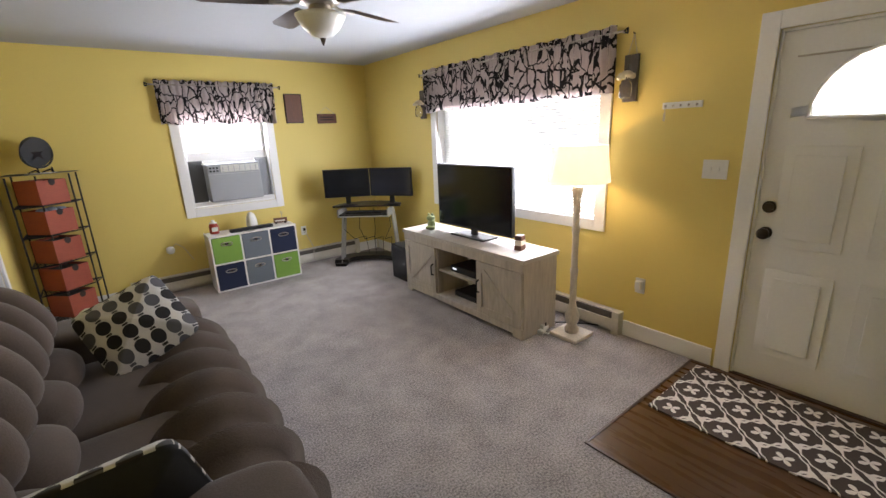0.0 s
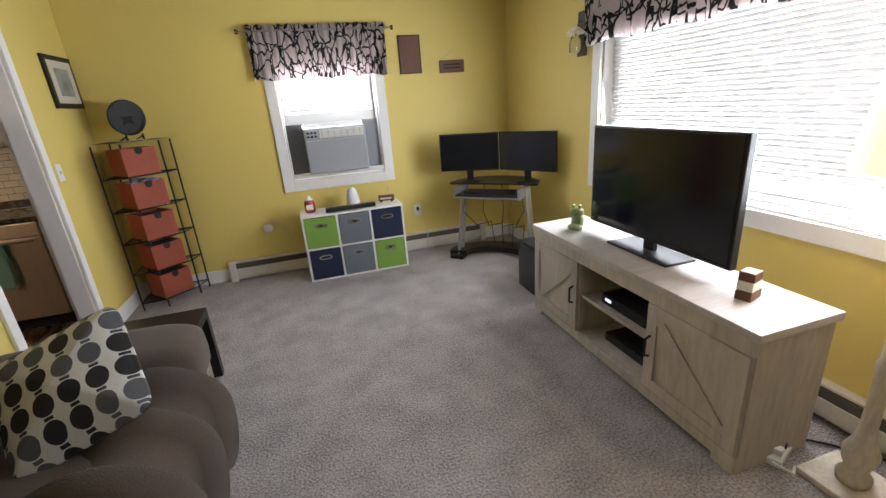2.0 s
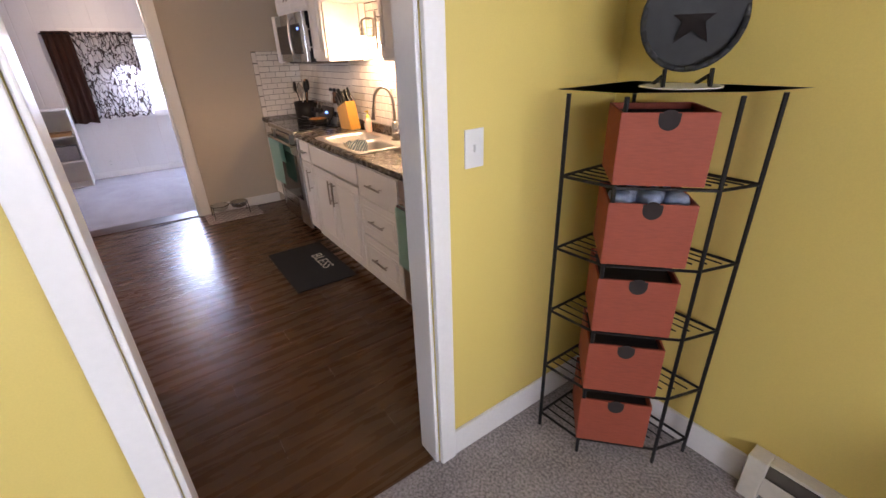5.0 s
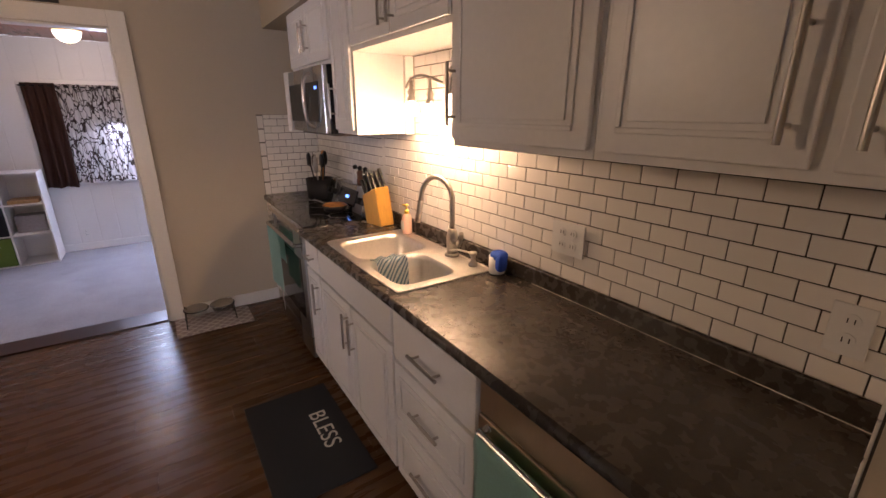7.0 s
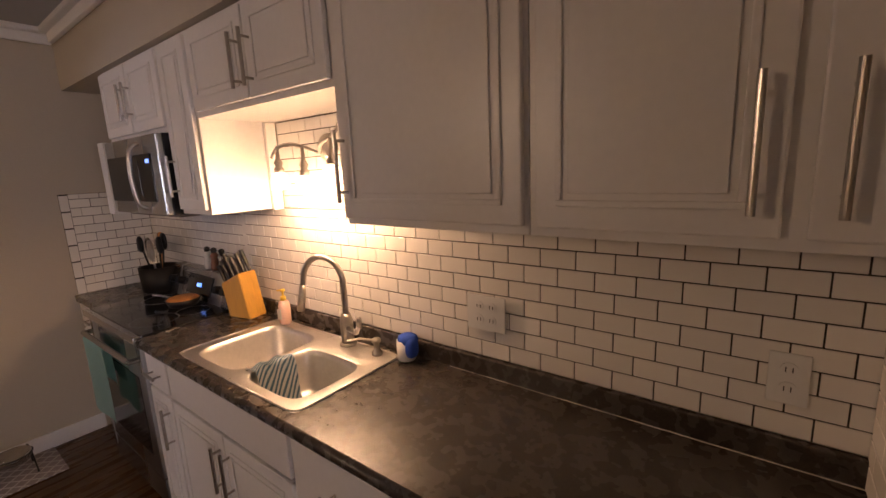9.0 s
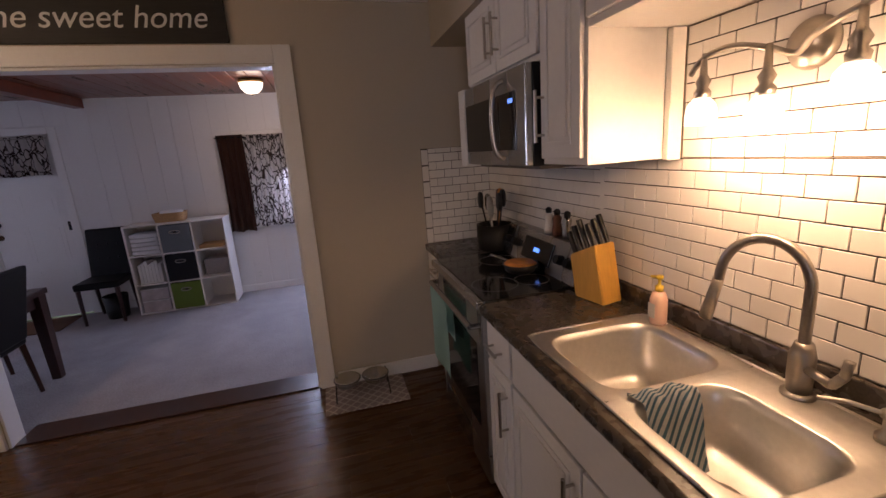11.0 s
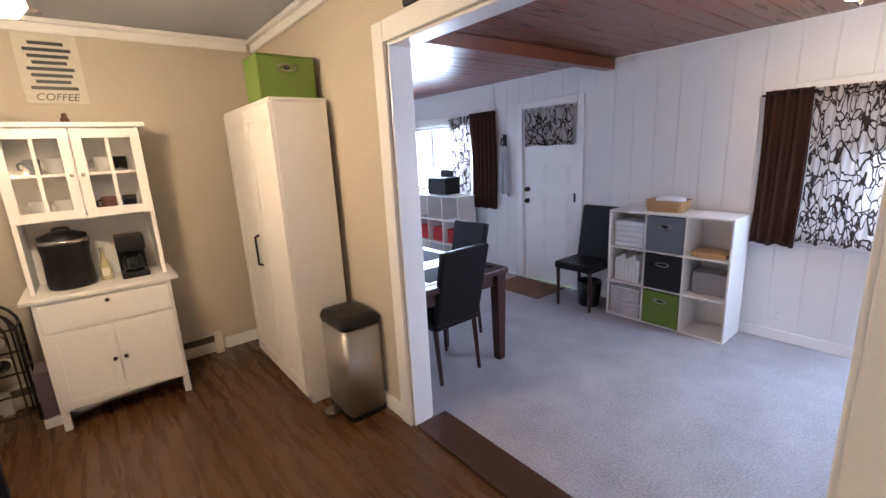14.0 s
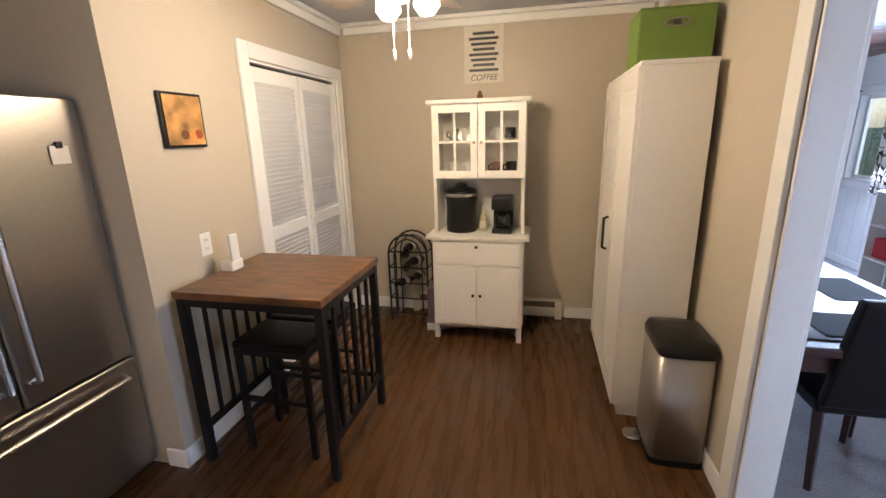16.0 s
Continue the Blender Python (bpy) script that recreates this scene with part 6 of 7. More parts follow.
above = wall_cab("white wall cabinet above the microwave", -3.26, -2.505, 1.79, [(-3.235, -2.875, (-2.905, 1.95, "v", 0.16)), (-2.865, -2.52, (-2.835, 1.95, "v", 0.16))])
part("side_panel", box(B(), (-3.259, 6.055, 1.425), (-3.176, YB, 1.789), 0.002), CABW, above)
wall_cab("tall narrow white wall cabinet beside the sink niche", -2.505, -2.24, UB, [(-2.49, -2.255, (-2.468, 1.60, "v", 0.17))])
wall_cab("white wall cabinet above the sink niche", -2.24, -1.415, 1.815, [(-2.225, -1.83, (-1.86, 1.95, "v", 0.17)), (-1.82, -1.43, (-1.79, 1.95, "v", 0.17))])
wall_cab("large white wall cabinet with one door", -1.415, -0.85, UB, [(-1.405, -0.86, (-1.385, 1.60, "v", 0.19))])
wall_cab("large white wall cabinet pair with bar handles", -0.85, KC - 0.004, UB, [(-0.83, -0.445, (-0.482, 1.597, "v", 0.20)), (-0.415, KC - 0.02, (-0.382, 1.595, "v", 0.20))])
part("cabinet_trim", box(B(), (-2.238, KN - 0.06, 1.435), (-2.215, KN - 0.012, 1.812), 0.004), CABW, bpy.data.objects["wall_cabinet.002"])

vl = thing("vanity_light", "brushed nickel three-light wall fixture, switched on", "wall light", (-1.865, KN - 0.008, 1.685))
part("canopy", lathe(B(), [(0.055, 0.0), (0.055, 0.006), (0.048, 0.018), (0.015, 0.026)], seg=28), NICKEL, vl, smooth=True)
vl.children[0].matrix_basis = pose(0, 0, 0, 90, 0, 0)
arm = [(-0.20, -0.13, -0.03), (-0.165, -0.125, 0.005), (-0.10, -0.11, 0.018), (-0.04, -0.08, 0.0), (0.0, -0.05, -0.02), (0.06, -0.09, 0.0), (0.12, -0.12, 0.012), (0.19, -0.125, 0.035), (0.215, -0.12, 0.065)]
part("arm", hose(B(), arm, 0.007, 10, 5), NICKEL, vl, smooth=True)
for x, z in ((-0.165, 0.0), (0.0, -0.015), (0.165, 0.02)):
    part("socket", lathe(B(), [(0.017, -0.062), (0.02, -0.045), (0.012, -0.035), (0.018, -0.02), (0.009, -0.005), (0.006, 0.045)], (x, -0.125, z - 0.03), 16), NICKEL, vl, smooth=True)
    part("glass_shade", lathe(B(), [(0.036, -0.125), (0.036, -0.10), (0.031, -0.075), (0.018, -0.06)], (x, -0.125, z - 0.03), 22), BULB, vl, "glowing frosted glass shade", True)
    lamp("vanity_bulb", "POINT", pose(-1.865 + x, KN - 0.14, 1.50 + z), 9.6, WARM, 0.035)

plate("white outlet and switch plate on the tiles", (-1.153, KN - 0.012, 1.125), 0, "outlet", 2)
plate("white outlet plate on the tiles", (-0.40, KN - 0.012, 1.11), 0)

# kitchen floor things
t = thing("kitchen_mat", "dark kitchen mat with pale printed lettering", "mat", (-2.04, 5.665, 0.001), 0)
part("mat", box(B(), (-0.38, -0.22, 0), (0.38, 0.22, 0.008), 0.004), BLACKB, t)
fd = bpy.data.curves.new("lettering", "FONT")
fd.body, fd.size, fd.align_x, fd.extrude = "BLESS", 0.12, "CENTER", 0.0006
fo = new("lettering_source", fd)
bpy.context.view_layer.update()
me = bpy.data.meshes.new_from_object(fo.evaluated_get(bpy.context.evaluated_depsgraph_get()))
bpy.data.objects.remove(fo)
me.materials.clear()
me.materials.append(PAPER)
lt = new("lettering", me)
lt.parent = t
lt.matrix_basis = pose(0.0, 0.06, 0.0092)
t = thing("feeding_mat", "small taupe mat with diamond print", "mat", (-3.685, 5.45, 0.001))
part("mat", box(B(), (-0.17, -0.26, 0), (0.17, 0.26, 0.006), 0.003), PETMAT, t)
t = thing("pet_bowl_stand", "black wire stand with two steel pet bowls", "pet bowls", (-3.70, 5.43, 0.0072))
for y in (-0.09, 0.09):
    part("bowl", lathe(B(), [(0.04, 0.065), (0.07, 0.08), (0.082, 0.125), (0.076, 0.125), (0.045, 0.075)], (0, y, 0), 24), STEEL, t, smooth=True)
    part("ring", tube(B(), [(0.084 * math.cos(a), y + 0.084 * math.sin(a), 0.118) for a in [2 * math.pi * i / 18 for i in range(19)]], 0.004, 6), BLACKM, t)
for x in (-0.08, 0.08):
    for y in (-0.17, 0.17):
        part("leg", tube(B(), [(x, y, 0), (x * 0.9, y * 0.95, 0.118), (x * 0.4, y * 0.5 + 0.08 * (1 if y > 0 else -1), 0.118)], 0.004, 6), BLACKM, t)

t = thing("home_sign", "long dark wooden sign lettered in white script", "sign", (KW, 4.27, 2.165), 90)
part("board", box(B(), (-0.68, -0.02, 0), (0.68, -0.002, 0.215), 0.003), surface("charcoal_board", (0.022, 0.020, 0.018), 0.6, grain=18, vary=0.35, stretch=(0.5, 6, 6)), t)


def letters(text, size, parent, m, mat, label=""):
    fd = bpy.data.curves.new("lettering", "FONT")
    fd.body, fd.size, fd.align_x, fd.extrude, fd.shear = text, size, "CENTER", 0.0008, 0.25
    fo = new("lettering_source", fd)
    bpy.context.view_layer.update()
    me = bpy.data.meshes.new_from_object(fo.evaluated_get(bpy.context.evaluated_depsgraph_get()))
    bpy.data.objects.remove(fo)
    me.materials.clear()
    me.materials.append(mat)
    ob = new("lettering", me)
    ob.parent = parent
    ob.matrix_basis = m
    return tagged(ob, label)


letters("home sweet home", 0.155, t, pose(0, -0.0215, 0.075, 90, 0, 0), PLASTICW, "white lettering")

# ---- nook ----
hu = thing("coffee_hutch", "white coffee hutch with glass doors and cupboard", "hutch", (-2.615, 2.005, 0.0), 180)
W2 = 0.34
for x in (-W2, W2 - 0.04):
    for y in (0.0, 0.36):
        part("leg", box(B(), (x, y, 0), (x + 0.04, y + 0.04, 0.12), 0.004), CABW, hu)
part("base_cabinet", box(B(), (-W2, 0.004, 0.12), (W2, 0.40, 0.815), 0.004), CABW, hu)
bm = B()
vs = [bm.verts.new((-W2 + 0.04, 0.002, 0.12)), bm.verts.new((W2 - 0.04, 0.002, 0.12))] + [bm.verts.new((-(W2 - 0.04) * math.cos(math.pi * i / 16) * -1, 0.002, 0.05 + 0.055 * math.sin(math.pi * i / 16))) for i in range(17)]
bm.faces.new(vs)
bmesh.ops.solidify(bm, geom=bm.faces[:], thickness=0.015)
part("arched_apron", bm, CABW, hu)
part("counter", box(B(), (-0.385, -0.03, 0.816), (0.385, 0.405, 0.842), 0.005), CABW, hu)
dr = part("drawer", box(B(), (-W2 + 0.02, -0.014, 0.63), (W2 - 0.02, 0.003, 0.795), 0.004), CABW, hu)
part("knob", puff(B(), (0, -0.026, 0.765), (0.012, 0.012, 0.012), 0.9, 10, 8), BRONZE, dr, smooth=True)
for s in (-1, 1):
    a, b = sorted((s * 0.004, s * (W2 - 0.02)))
    d = part("door", box(B(), (a, -0.014, 0.14), (b, 0.003, 0.615), 0.004), CABW, hu)
    for p, q in (((a, 0.14), (b, 0.19)), ((a, 0.565), (b, 0.615)), ((a, 0.19), (a + 0.05, 0.565)), ((b - 0.05, 0.19), (b, 0.565))):
        part("frame_board", box(B(), (p[0], -0.021, p[1]), (q[0], -0.0145, q[1]), 0.002), CABW, d)
    part("knob", puff(B(), (s * 0.028, -0.034, 0.385), (0.012, 0.014, 0.012), 0.9, 10, 8), BRONZE, d, smooth=True)
for x in (-W2, W2 - 0.025):
    part("side", box(B(), (x, 0.10, 0.843), (x + 0.025, 0.40, 1.785), 0.003), CABW, hu)
part("back", box(B(), (-W2 + 0.025, 0.385, 0.843), (W2 - 0.025, 0.395, 1.785)), CABW, hu)
part("cornice", box(B(), (-0.375, 0.065, 1.786), (0.375, 0.41, 1.815), 0.008), CABW, hu)
part("shelf", box(B(), (-W2 + 0.025, 0.11, 1.255), (W2 - 0.025, 0.385, 1.275)), CABW, hu)
part("shelf", box(B(), (-W2 + 0.025, 0.15, 1.51), (W2 - 0.025, 0.385, 1.525)), CABW, hu)
for s in (-1, 1):
    a, b = sorted((s * 0.003, s * (W2 - 0.004)))
    fr = part("glass_door", box(box(box(box(B(), (a, 0.080, 1.26), (a + 0.05, 0.098, 1.78), 0.002), (b - 0.05, 0.080, 1.26), (b, 0.098, 1.78), 0.002), (a + 0.05, 0.080, 1.26), (b - 0.05, 0.098, 1.315), 0.002), (a + 0.05, 0.080, 1.725), (b - 0.05, 0.098, 1.78), 0.002), CABW, hu)
    m = (a + b) / 2
    part("muntin", box(B(), (m - 0.009, 0.082, 1.315), (m + 0.009, 0.096, 1.725)), CABW, fr)
    part("muntin", box(B(), (a + 0.05, 0.0825, 1.512), (b - 0.05, 0.0955, 1.528)), CABW, fr)
    g = part("pane", box(B(), (a + 0.05, 0.088, 1.315), (b - 0.05, 0.090, 1.725)), GLASS, fr)
    g.visible_shadow = False
    part("knob", puff(B(), (s * 0.026, 0.066, 1.515), (0.011, 0.013, 0.011), 0.9, 10, 8), NICKEL, fr, smooth=True)
for i, (x, z, m) in enumerate(((0.22, 1.526, GLASS), (0.13, 1.526, OPAL), (0.23, 1.276, BLACK), (0.12, 1.276, WOODBR), (-0.10, 1.526, OPAL), (-0.20, 1.526, GREYB), (-0.10, 1.276, OPAL), (-0.22, 1.276, PLASTICW))):
    t = thing("mug", "mug on the hutch shelf behind glass", "mug", (-2.615 - x, 2.005 - 0.26, z + 0.001))
    part("cup", lathe(B(), [(0.032, 0), (0.038, 0.01), (0.040, 0.09), (0.036, 0.09), (0.034, 0.015)], seg=18), m, t, smooth=True)
    part("handle", tube(B(), [(0.038, 0, 0.07), (0.06, 0, 0.065), (0.062, 0, 0.035), (0.038, 0, 0.025)], 0.006, 6), m, t)
t = thing("coffee_brewer", "round black single-cup coffee brewer", "coffee maker", (-2.47, 1.80, 0.843))
part("body", lathe(B(), [(0.115, 0), (0.12, 0.02), (0.115, 0.20), (0.125, 0.27), (0.118, 0.32), (0.05, 0.345)], seg=28), BLACK, t, smooth=True)
part("lid_ring", lathe(B(), [(0.126, 0.275), (0.128, 0.29), (0.12, 0.30)], seg=28), STEEL, t, "chrome ring", True)
part("lid_grip", puff(B(), (0, 0.0, 0.35), (0.045, 0.06, 0.02), 0.7), BLACK, t, smooth=True)
t = thing("drip_coffee_maker", "small black drip coffee maker", "coffee maker", (-2.79, 1.80, 0.843))
part("base", box(B(), (-0.075, -0.10, 0), (0.075, 0.11, 0.035), 0.008), BLACK, t)
part("tower", box(B(), (-0.075, -0.10, 0.035), (0.075, -0.03, 0.27), 0.008), BLACK, t)
part("filter_head", box(B(), (-0.078, -0.03, 0.18), (0.078, 0.11, 0.275), 0.012), BLACK, t)
part("carafe", lathe(B(), [(0.05, 0.0), (0.058, 0.03), (0.055, 0.08), (0.04, 0.11)], (0, 0.045, 0.037), 20), SCREEN, t, smooth=True)
t = thing("syrup_bottle", "clear glass syrup bottle with pump", "bottle", (-2.64, 1.80, 0.843))
part("bottle", lathe(B(), [(0.03, 0), (0.032, 0.01), (0.032, 0.09), (0.012, 0.15), (0.012, 0.19)], seg=18), surface("syrup_glass", (0.45, 0.40, 0.24), 0.15), t, smooth=True)
part("cap", cyl(B(), (0, 0, 0.19), (0, 0, 0.215), 0.014), NICKEL, t)
part("label", box(B(), (-0.02, 0.030, 0.03), (0.02, 0.0335, 0.08)), PAPER, t)
solo("tiny_ornament", puff(puff(B(), (0, 0, 0.018), (0.022, 0.02, 0.02), 0.8), (0, 0, 0.045), (0.014, 0.013, 0.014), 0.9), WOODBR, "tiny brown ornament on top of the hutch", "ornament", smooth=True, at=(-2.615, 1.80, 1.817))

t = thing("coffee_sign", "white wall sign with rows of dark lettering", "sign", (-2.60, KS, 1.965), 180)
part("board", box(B(), (-0.155, -0.012, 0), (0.155, -0.002, 0.428), 0.002), PAPER, t)
letters("COFFEE", 0.062, t, pose(0, -0.013, 0.02, 90, 0, 0), BLACKW)
for i in range(8):
    wd = 0.23 - 0.03 * ((i * 5) % 3)
    part("text_line", box(B(), (-wd / 2, -0.0135, 0.085 + i * 0.038), (wd / 2, -0.0122, 0.105 + i * 0.038)), BLACKW, t, "unreadable line of lettering")

wr = thing("wine_rack", "arched black iron wine rack with bottles", "wine rack", (-1.98, 1.62, 0.0), 180)
arch = [(-0.17, 0, 0), (-0.17, 0, 0.60)] + [(-0.17 * math.cos(a), 0, 0.60 + 0.17 * math.sin(a)) for a in [math.pi * i / 10 for i in range(1, 10)]] + [(0.17, 0, 0.60), (0.17, 0, 0)]
for y in (-0.09, 0.09):
    part("arch", tube(B(), [(p[0], y, p[2]) for p in arch], 0.009, 8), BLACKM, wr)
    part("inner_arch", tube(B(), [(p[0] * 0.72, y, p[2] * 0.95) for p in arch], 0.006, 6), BLACKM, wr)
for z in (0.06, 0.20, 0.34, 0.48, 0.62):
    for x in (-0.168, 0.168):
        part("rung", cyl(B(), (x, -0.09, z), (x, 0.09, z), 0.007, seg=8), BLACKM, wr)
    part("rung", cyl(B(), (-0.17, -0.09, z), (0.17, -0.09, z), 0.007, seg=8), BLACKM, wr)
for i, (x, z) in enumerate(((-0.06, 0.30), (0.06, 0.36), (-0.05, 0.44), (0.06, 0.50), (0.0, 0.62), (-0.06, 0.56))):
    t = thing("wine_bottle", "dark wine bottle lying in the rack", "bottle", (-1.98 - x, 1.62, z), 180, "wine bottles")
    bm = lathe(B(), [(0.036, 0), (0.037, 0.01), (0.037, 0.18), (0.014, 0.23), (0.013, 0.29)], seg=16)
    ob = part("bottle", bm, SCREEN, t, smooth=True)
    ob.matrix_basis = pose(0, 0.12, 0, 80, 0, 8 * (i % 3 - 1))
    ob = part("label", lathe(B(), [(0.0375, 0.06), (0.0375, 0.14)], seg=16), PAPER, t)
    ob.matrix_basis = pose(0, 0.12, 0, 80, 0, 8 * (i % 3 - 1))
heater("short cream baseboard heater beside the hutch", "x", KS, 1, -3.28, -1.95, 0.15)
t = thing("paper_bag", "purple grey bag standing beside the hutch", "bag", (-2.235, 1.78, 0.0))
part("bag", box(B(), (-0.05, -0.10, 0.012), (0.05, 0.10, 0.37), 0.01), surface("plum_paper", (0.10, 0.07, 0.09), 0.7), t)
part("foot", box(B(), (-0.055, -0.11, 0.0), (0.055, 0.11, 0.06), 0.006), PLASTICW, t)

wd = thing("wardrobe", "tall plain white wardrobe with dark handle", "wardrobe", (-3.655, 2.28, 0.0), 90)
part("carcass", box(B(), (-0.50, -0.145, 0.06), (0.50, 0.17, 1.86), 0.003), CABW, wd)
part("plinth", box(B(), (-0.495, -0.13, 0.0), (0.495, 0.165, 0.059)), CABW, wd)
part("top", box(B(), (-0.505, -0.16, 1.861), (0.505, 0.172, 1.882), 0.003), CABW, wd)
for s in (-1, 1):
    a, b = sorted((s * 0.002, s * 0.498))
    d = part("door", box(B(), (a, -0.160, 0.065), (b, -0.146, 1.855), 0.003), CABW, wd)
    for p, q in (((a, 0.065), (b, 0.15)), ((a, 1.77), (b, 1.855)), ((a, 0.15), (a + 0.07, 1.77)), ((b - 0.07, 0.15), (b, 1.77))):
        part("frame_board", box(B(), (p[0], -0.168, p[1]), (q[0], -0.1605, q[1]), 0.002), CABW, d)
    if s < 0:
        part("handle", tube(B(), [(-0.035, -0.168, 0.84), (-0.035, -0.195, 0.85), (-0.035, -0.195, 1.04), (-0.035, -0.168, 1.05)], 0.008, 8), BLACKM, d, "dark bar handle")
t = bin_cube("olive green fabric bin on top of the wardrobe", OLIVEB, pose(-3.66, 2.67, 1.883, 0, 0, 180), 0.33, h=0.235)
part("lid", box(B(), (-0.165, 0.0, 0.236), (0.165, 0.262, 0.243), 0.003), OLIVEB, t)
tc = thing("trash_can", "tall stainless step trash can with black lid", "trash can", (-3.735, 2.985, 0.0))


def can_ring(z, k=1.0):
    return [(p[0], p[1], z) for p in squircle(0, 0, 0.125 * k, 0.165 * k, 0.26, 40)]


bm = B()
lo = [bm.verts.new(p) for p in can_ring(0.03)]
hi = [bm.verts.new(p) for p in can_ring(0.575)]
for i in range(40):
    bm.faces.new((lo[i], lo[(i + 1) % 40], hi[(i + 1) % 40], hi[i]))
bm.faces.new(lo[::-1])
bm.faces.new(hi)
part("body", bm, SATIN, tc, smooth=True)
bm = B()
lps = [[bm.verts.new(p) for p in can_ring(z, k)] for z, k in ((0.577, 1.03), (0.605, 1.04), (0.635, 0.94), (0.642, 0.6))]
for a, b in zip(lps, lps[1:]):
    for i in range(40):
        bm.faces.new((a[i], a[(i + 1) % 40], b[(i + 1) % 40], b[i]))
bm.faces.new(lps[0][::-1])
bm.faces.new(lps[-1])
part("lid", bm, BLACK, tc, "black plastic lid", True)
bm = B()
lps = [[bm.verts.new(p) for p in can_ring(z, 1.02)] for z in (0.0, 0.032)]
for i in range(40):
    bm.faces.new((lps[0][i], lps[0][(i + 1) % 40], lps[1][(i + 1) % 40], lps[1][i]))
bm.faces.new(lps[0][::-1])
bm.faces.new(lps[1])
part("foot_ring", bm, BLACK, tc)
part("pedal", puff(B(), (0.155, -0.02, 0.02), (0.055, 0.05, 0.012), 0.7), STEEL, tc, smooth=True)

# bar table and stools
bt = thing("bar_table", "rustic wooden bar table on a black steel frame", "table", (-1.81, 3.217, 0.0))
part("tabletop", box(B(), (-0.37, -0.335, 0.885), (0.37, 0.335, 0.92), 0.004), BARWOOD, bt)
for x in (-0.345, 0.345):
    for y in (-0.305, 0.305):
        part("leg", box(B(), (x - 0.019, y - 0.019, 0), (x + 0.019, y + 0.019, 0.884), 0.002), BLACKM, bt)
    part("top_rail", box(B(), (x - 0.015, -0.286, 0.845), (x + 0.015, 0.286, 0.884)), BLACKM, bt)
    part("low_rail", box(B(), (x - 0.013, -0.286, 0.18), (x + 0.013, 0.286, 0.21)), BLACKM, bt)
    for k in range(5):
        y = -0.286 + 0.572 * (k + 1) / 6
        part("spindle", box(B(), (x - 0.008, y - 0.008, 0.21), (x + 0.008, y + 0.008, 0.845)), BLACKM, bt)
for y in (-0.305, 0.305):
    part("top_rail", box(B(), (-0.326, y - 0.015, 0.845), (0.326, y + 0.015, 0.884)), BLACKM, bt)
part("low_rail", box(B(), (-0.326, -0.318, 0.18), (0.326, -0.292, 0.21)), BLACKM, bt)


def stool(at, rz):
    t = thing("bar_stool", "black steel stool with padded black seat", "stool", at, rz, "bar stools")
    part("seat", box(B(), (-0.20, -0.14, 0.585), (0.20, 0.14, 0.63), 0.018, 3), LEATHER, t, smooth=False)
    part("seat_frame", box(B(), (-0.195, -0.135, 0.56), (0.195, 0.135, 0.584), 0.002), BLACKM, t)
    for x in (-0.18, 0.18):
        for y in (-0.12, 0.12):
            part("leg", box(B(), (x - 0.014, y - 0.014, 0), (x + 0.014, y + 0.014, 0.56), 0.002), BLACKM, t)
        part("stretcher", box(B(), (x - 0.01, -0.106, 0.20), (x + 0.01, 0.106, 0.222)), BLACKM, t)
    for y in (-0.12, 0.12):
        part("stretcher", box(B(), (-0.166, y - 0.01, 0.30), (0.166, y + 0.01, 0.322)), BLACKM, t)
    return t


stool((-1.81, 3.30, 0), 0)
stool((-1.81, 2.99, 0), 0)
t = thing("charging_dock", "small white phone dock on the bar table", "charger", (-1.50, 3.21, 0.921), 90)
part("base", box(B(), (-0.045, -0.035, 0), (0.045, 0.035, 0.055), 0.01), PLASTICW, t)
part("holder", box(B(), (-0.03, 0.015, 0.05), (0.03, 0.032, 0.19), 0.008), PLASTICW, t)
plate("white wall outlet above the bar table", (CX, 3.235, 1.06), -90)

t = thing("framed_print", "warm brown framed print on the taupe wall", "picture", (CX, 3.255, 1.545), -90)
part("frame", box(B(), (-0.125, -0.02, 0), (0.125, -0.002, 0.25), 0.003), BLACKW, t)
part("print", box(B(), (-0.112, -0.0225, 0.013), (0.112, -0.0205, 0.237)), surface("amber_still_life", (0.42, 0.22, 0.07), 0.5, grain=14, vary=0.75, bump=0, stain=7), t)

part("painted_vase", lathe(B(), [(0.014, 0.0), (0.020, 0.02), (0.018, 0.07), (0.007, 0.10), (0.009, 0.125)], (-0.07, 0, 0.02), 14), PHOTO, t, "grey painted bottle", True)
t.children[-1].matrix_basis = pose(0, -0.0228, 0) @ Matrix.Diagonal((1, 0.04, 1, 1))
part("painted_table", box(B(), (-0.112, -0.0232, 0.0132), (0.112, -0.0226, 0.05)), WOODBR, t, "dark painted table edge")
for x, z, m in ((-0.01, 0.06, WOODBR), (0.035, 0.055, FOOD), (0.075, 0.062, RUST)):
    part("painted_fruit", puff(B(), (x, -0.0236, z), (0.026, 0.0012, 0.022), 0.9, 14, 8), m, t, smooth=True)

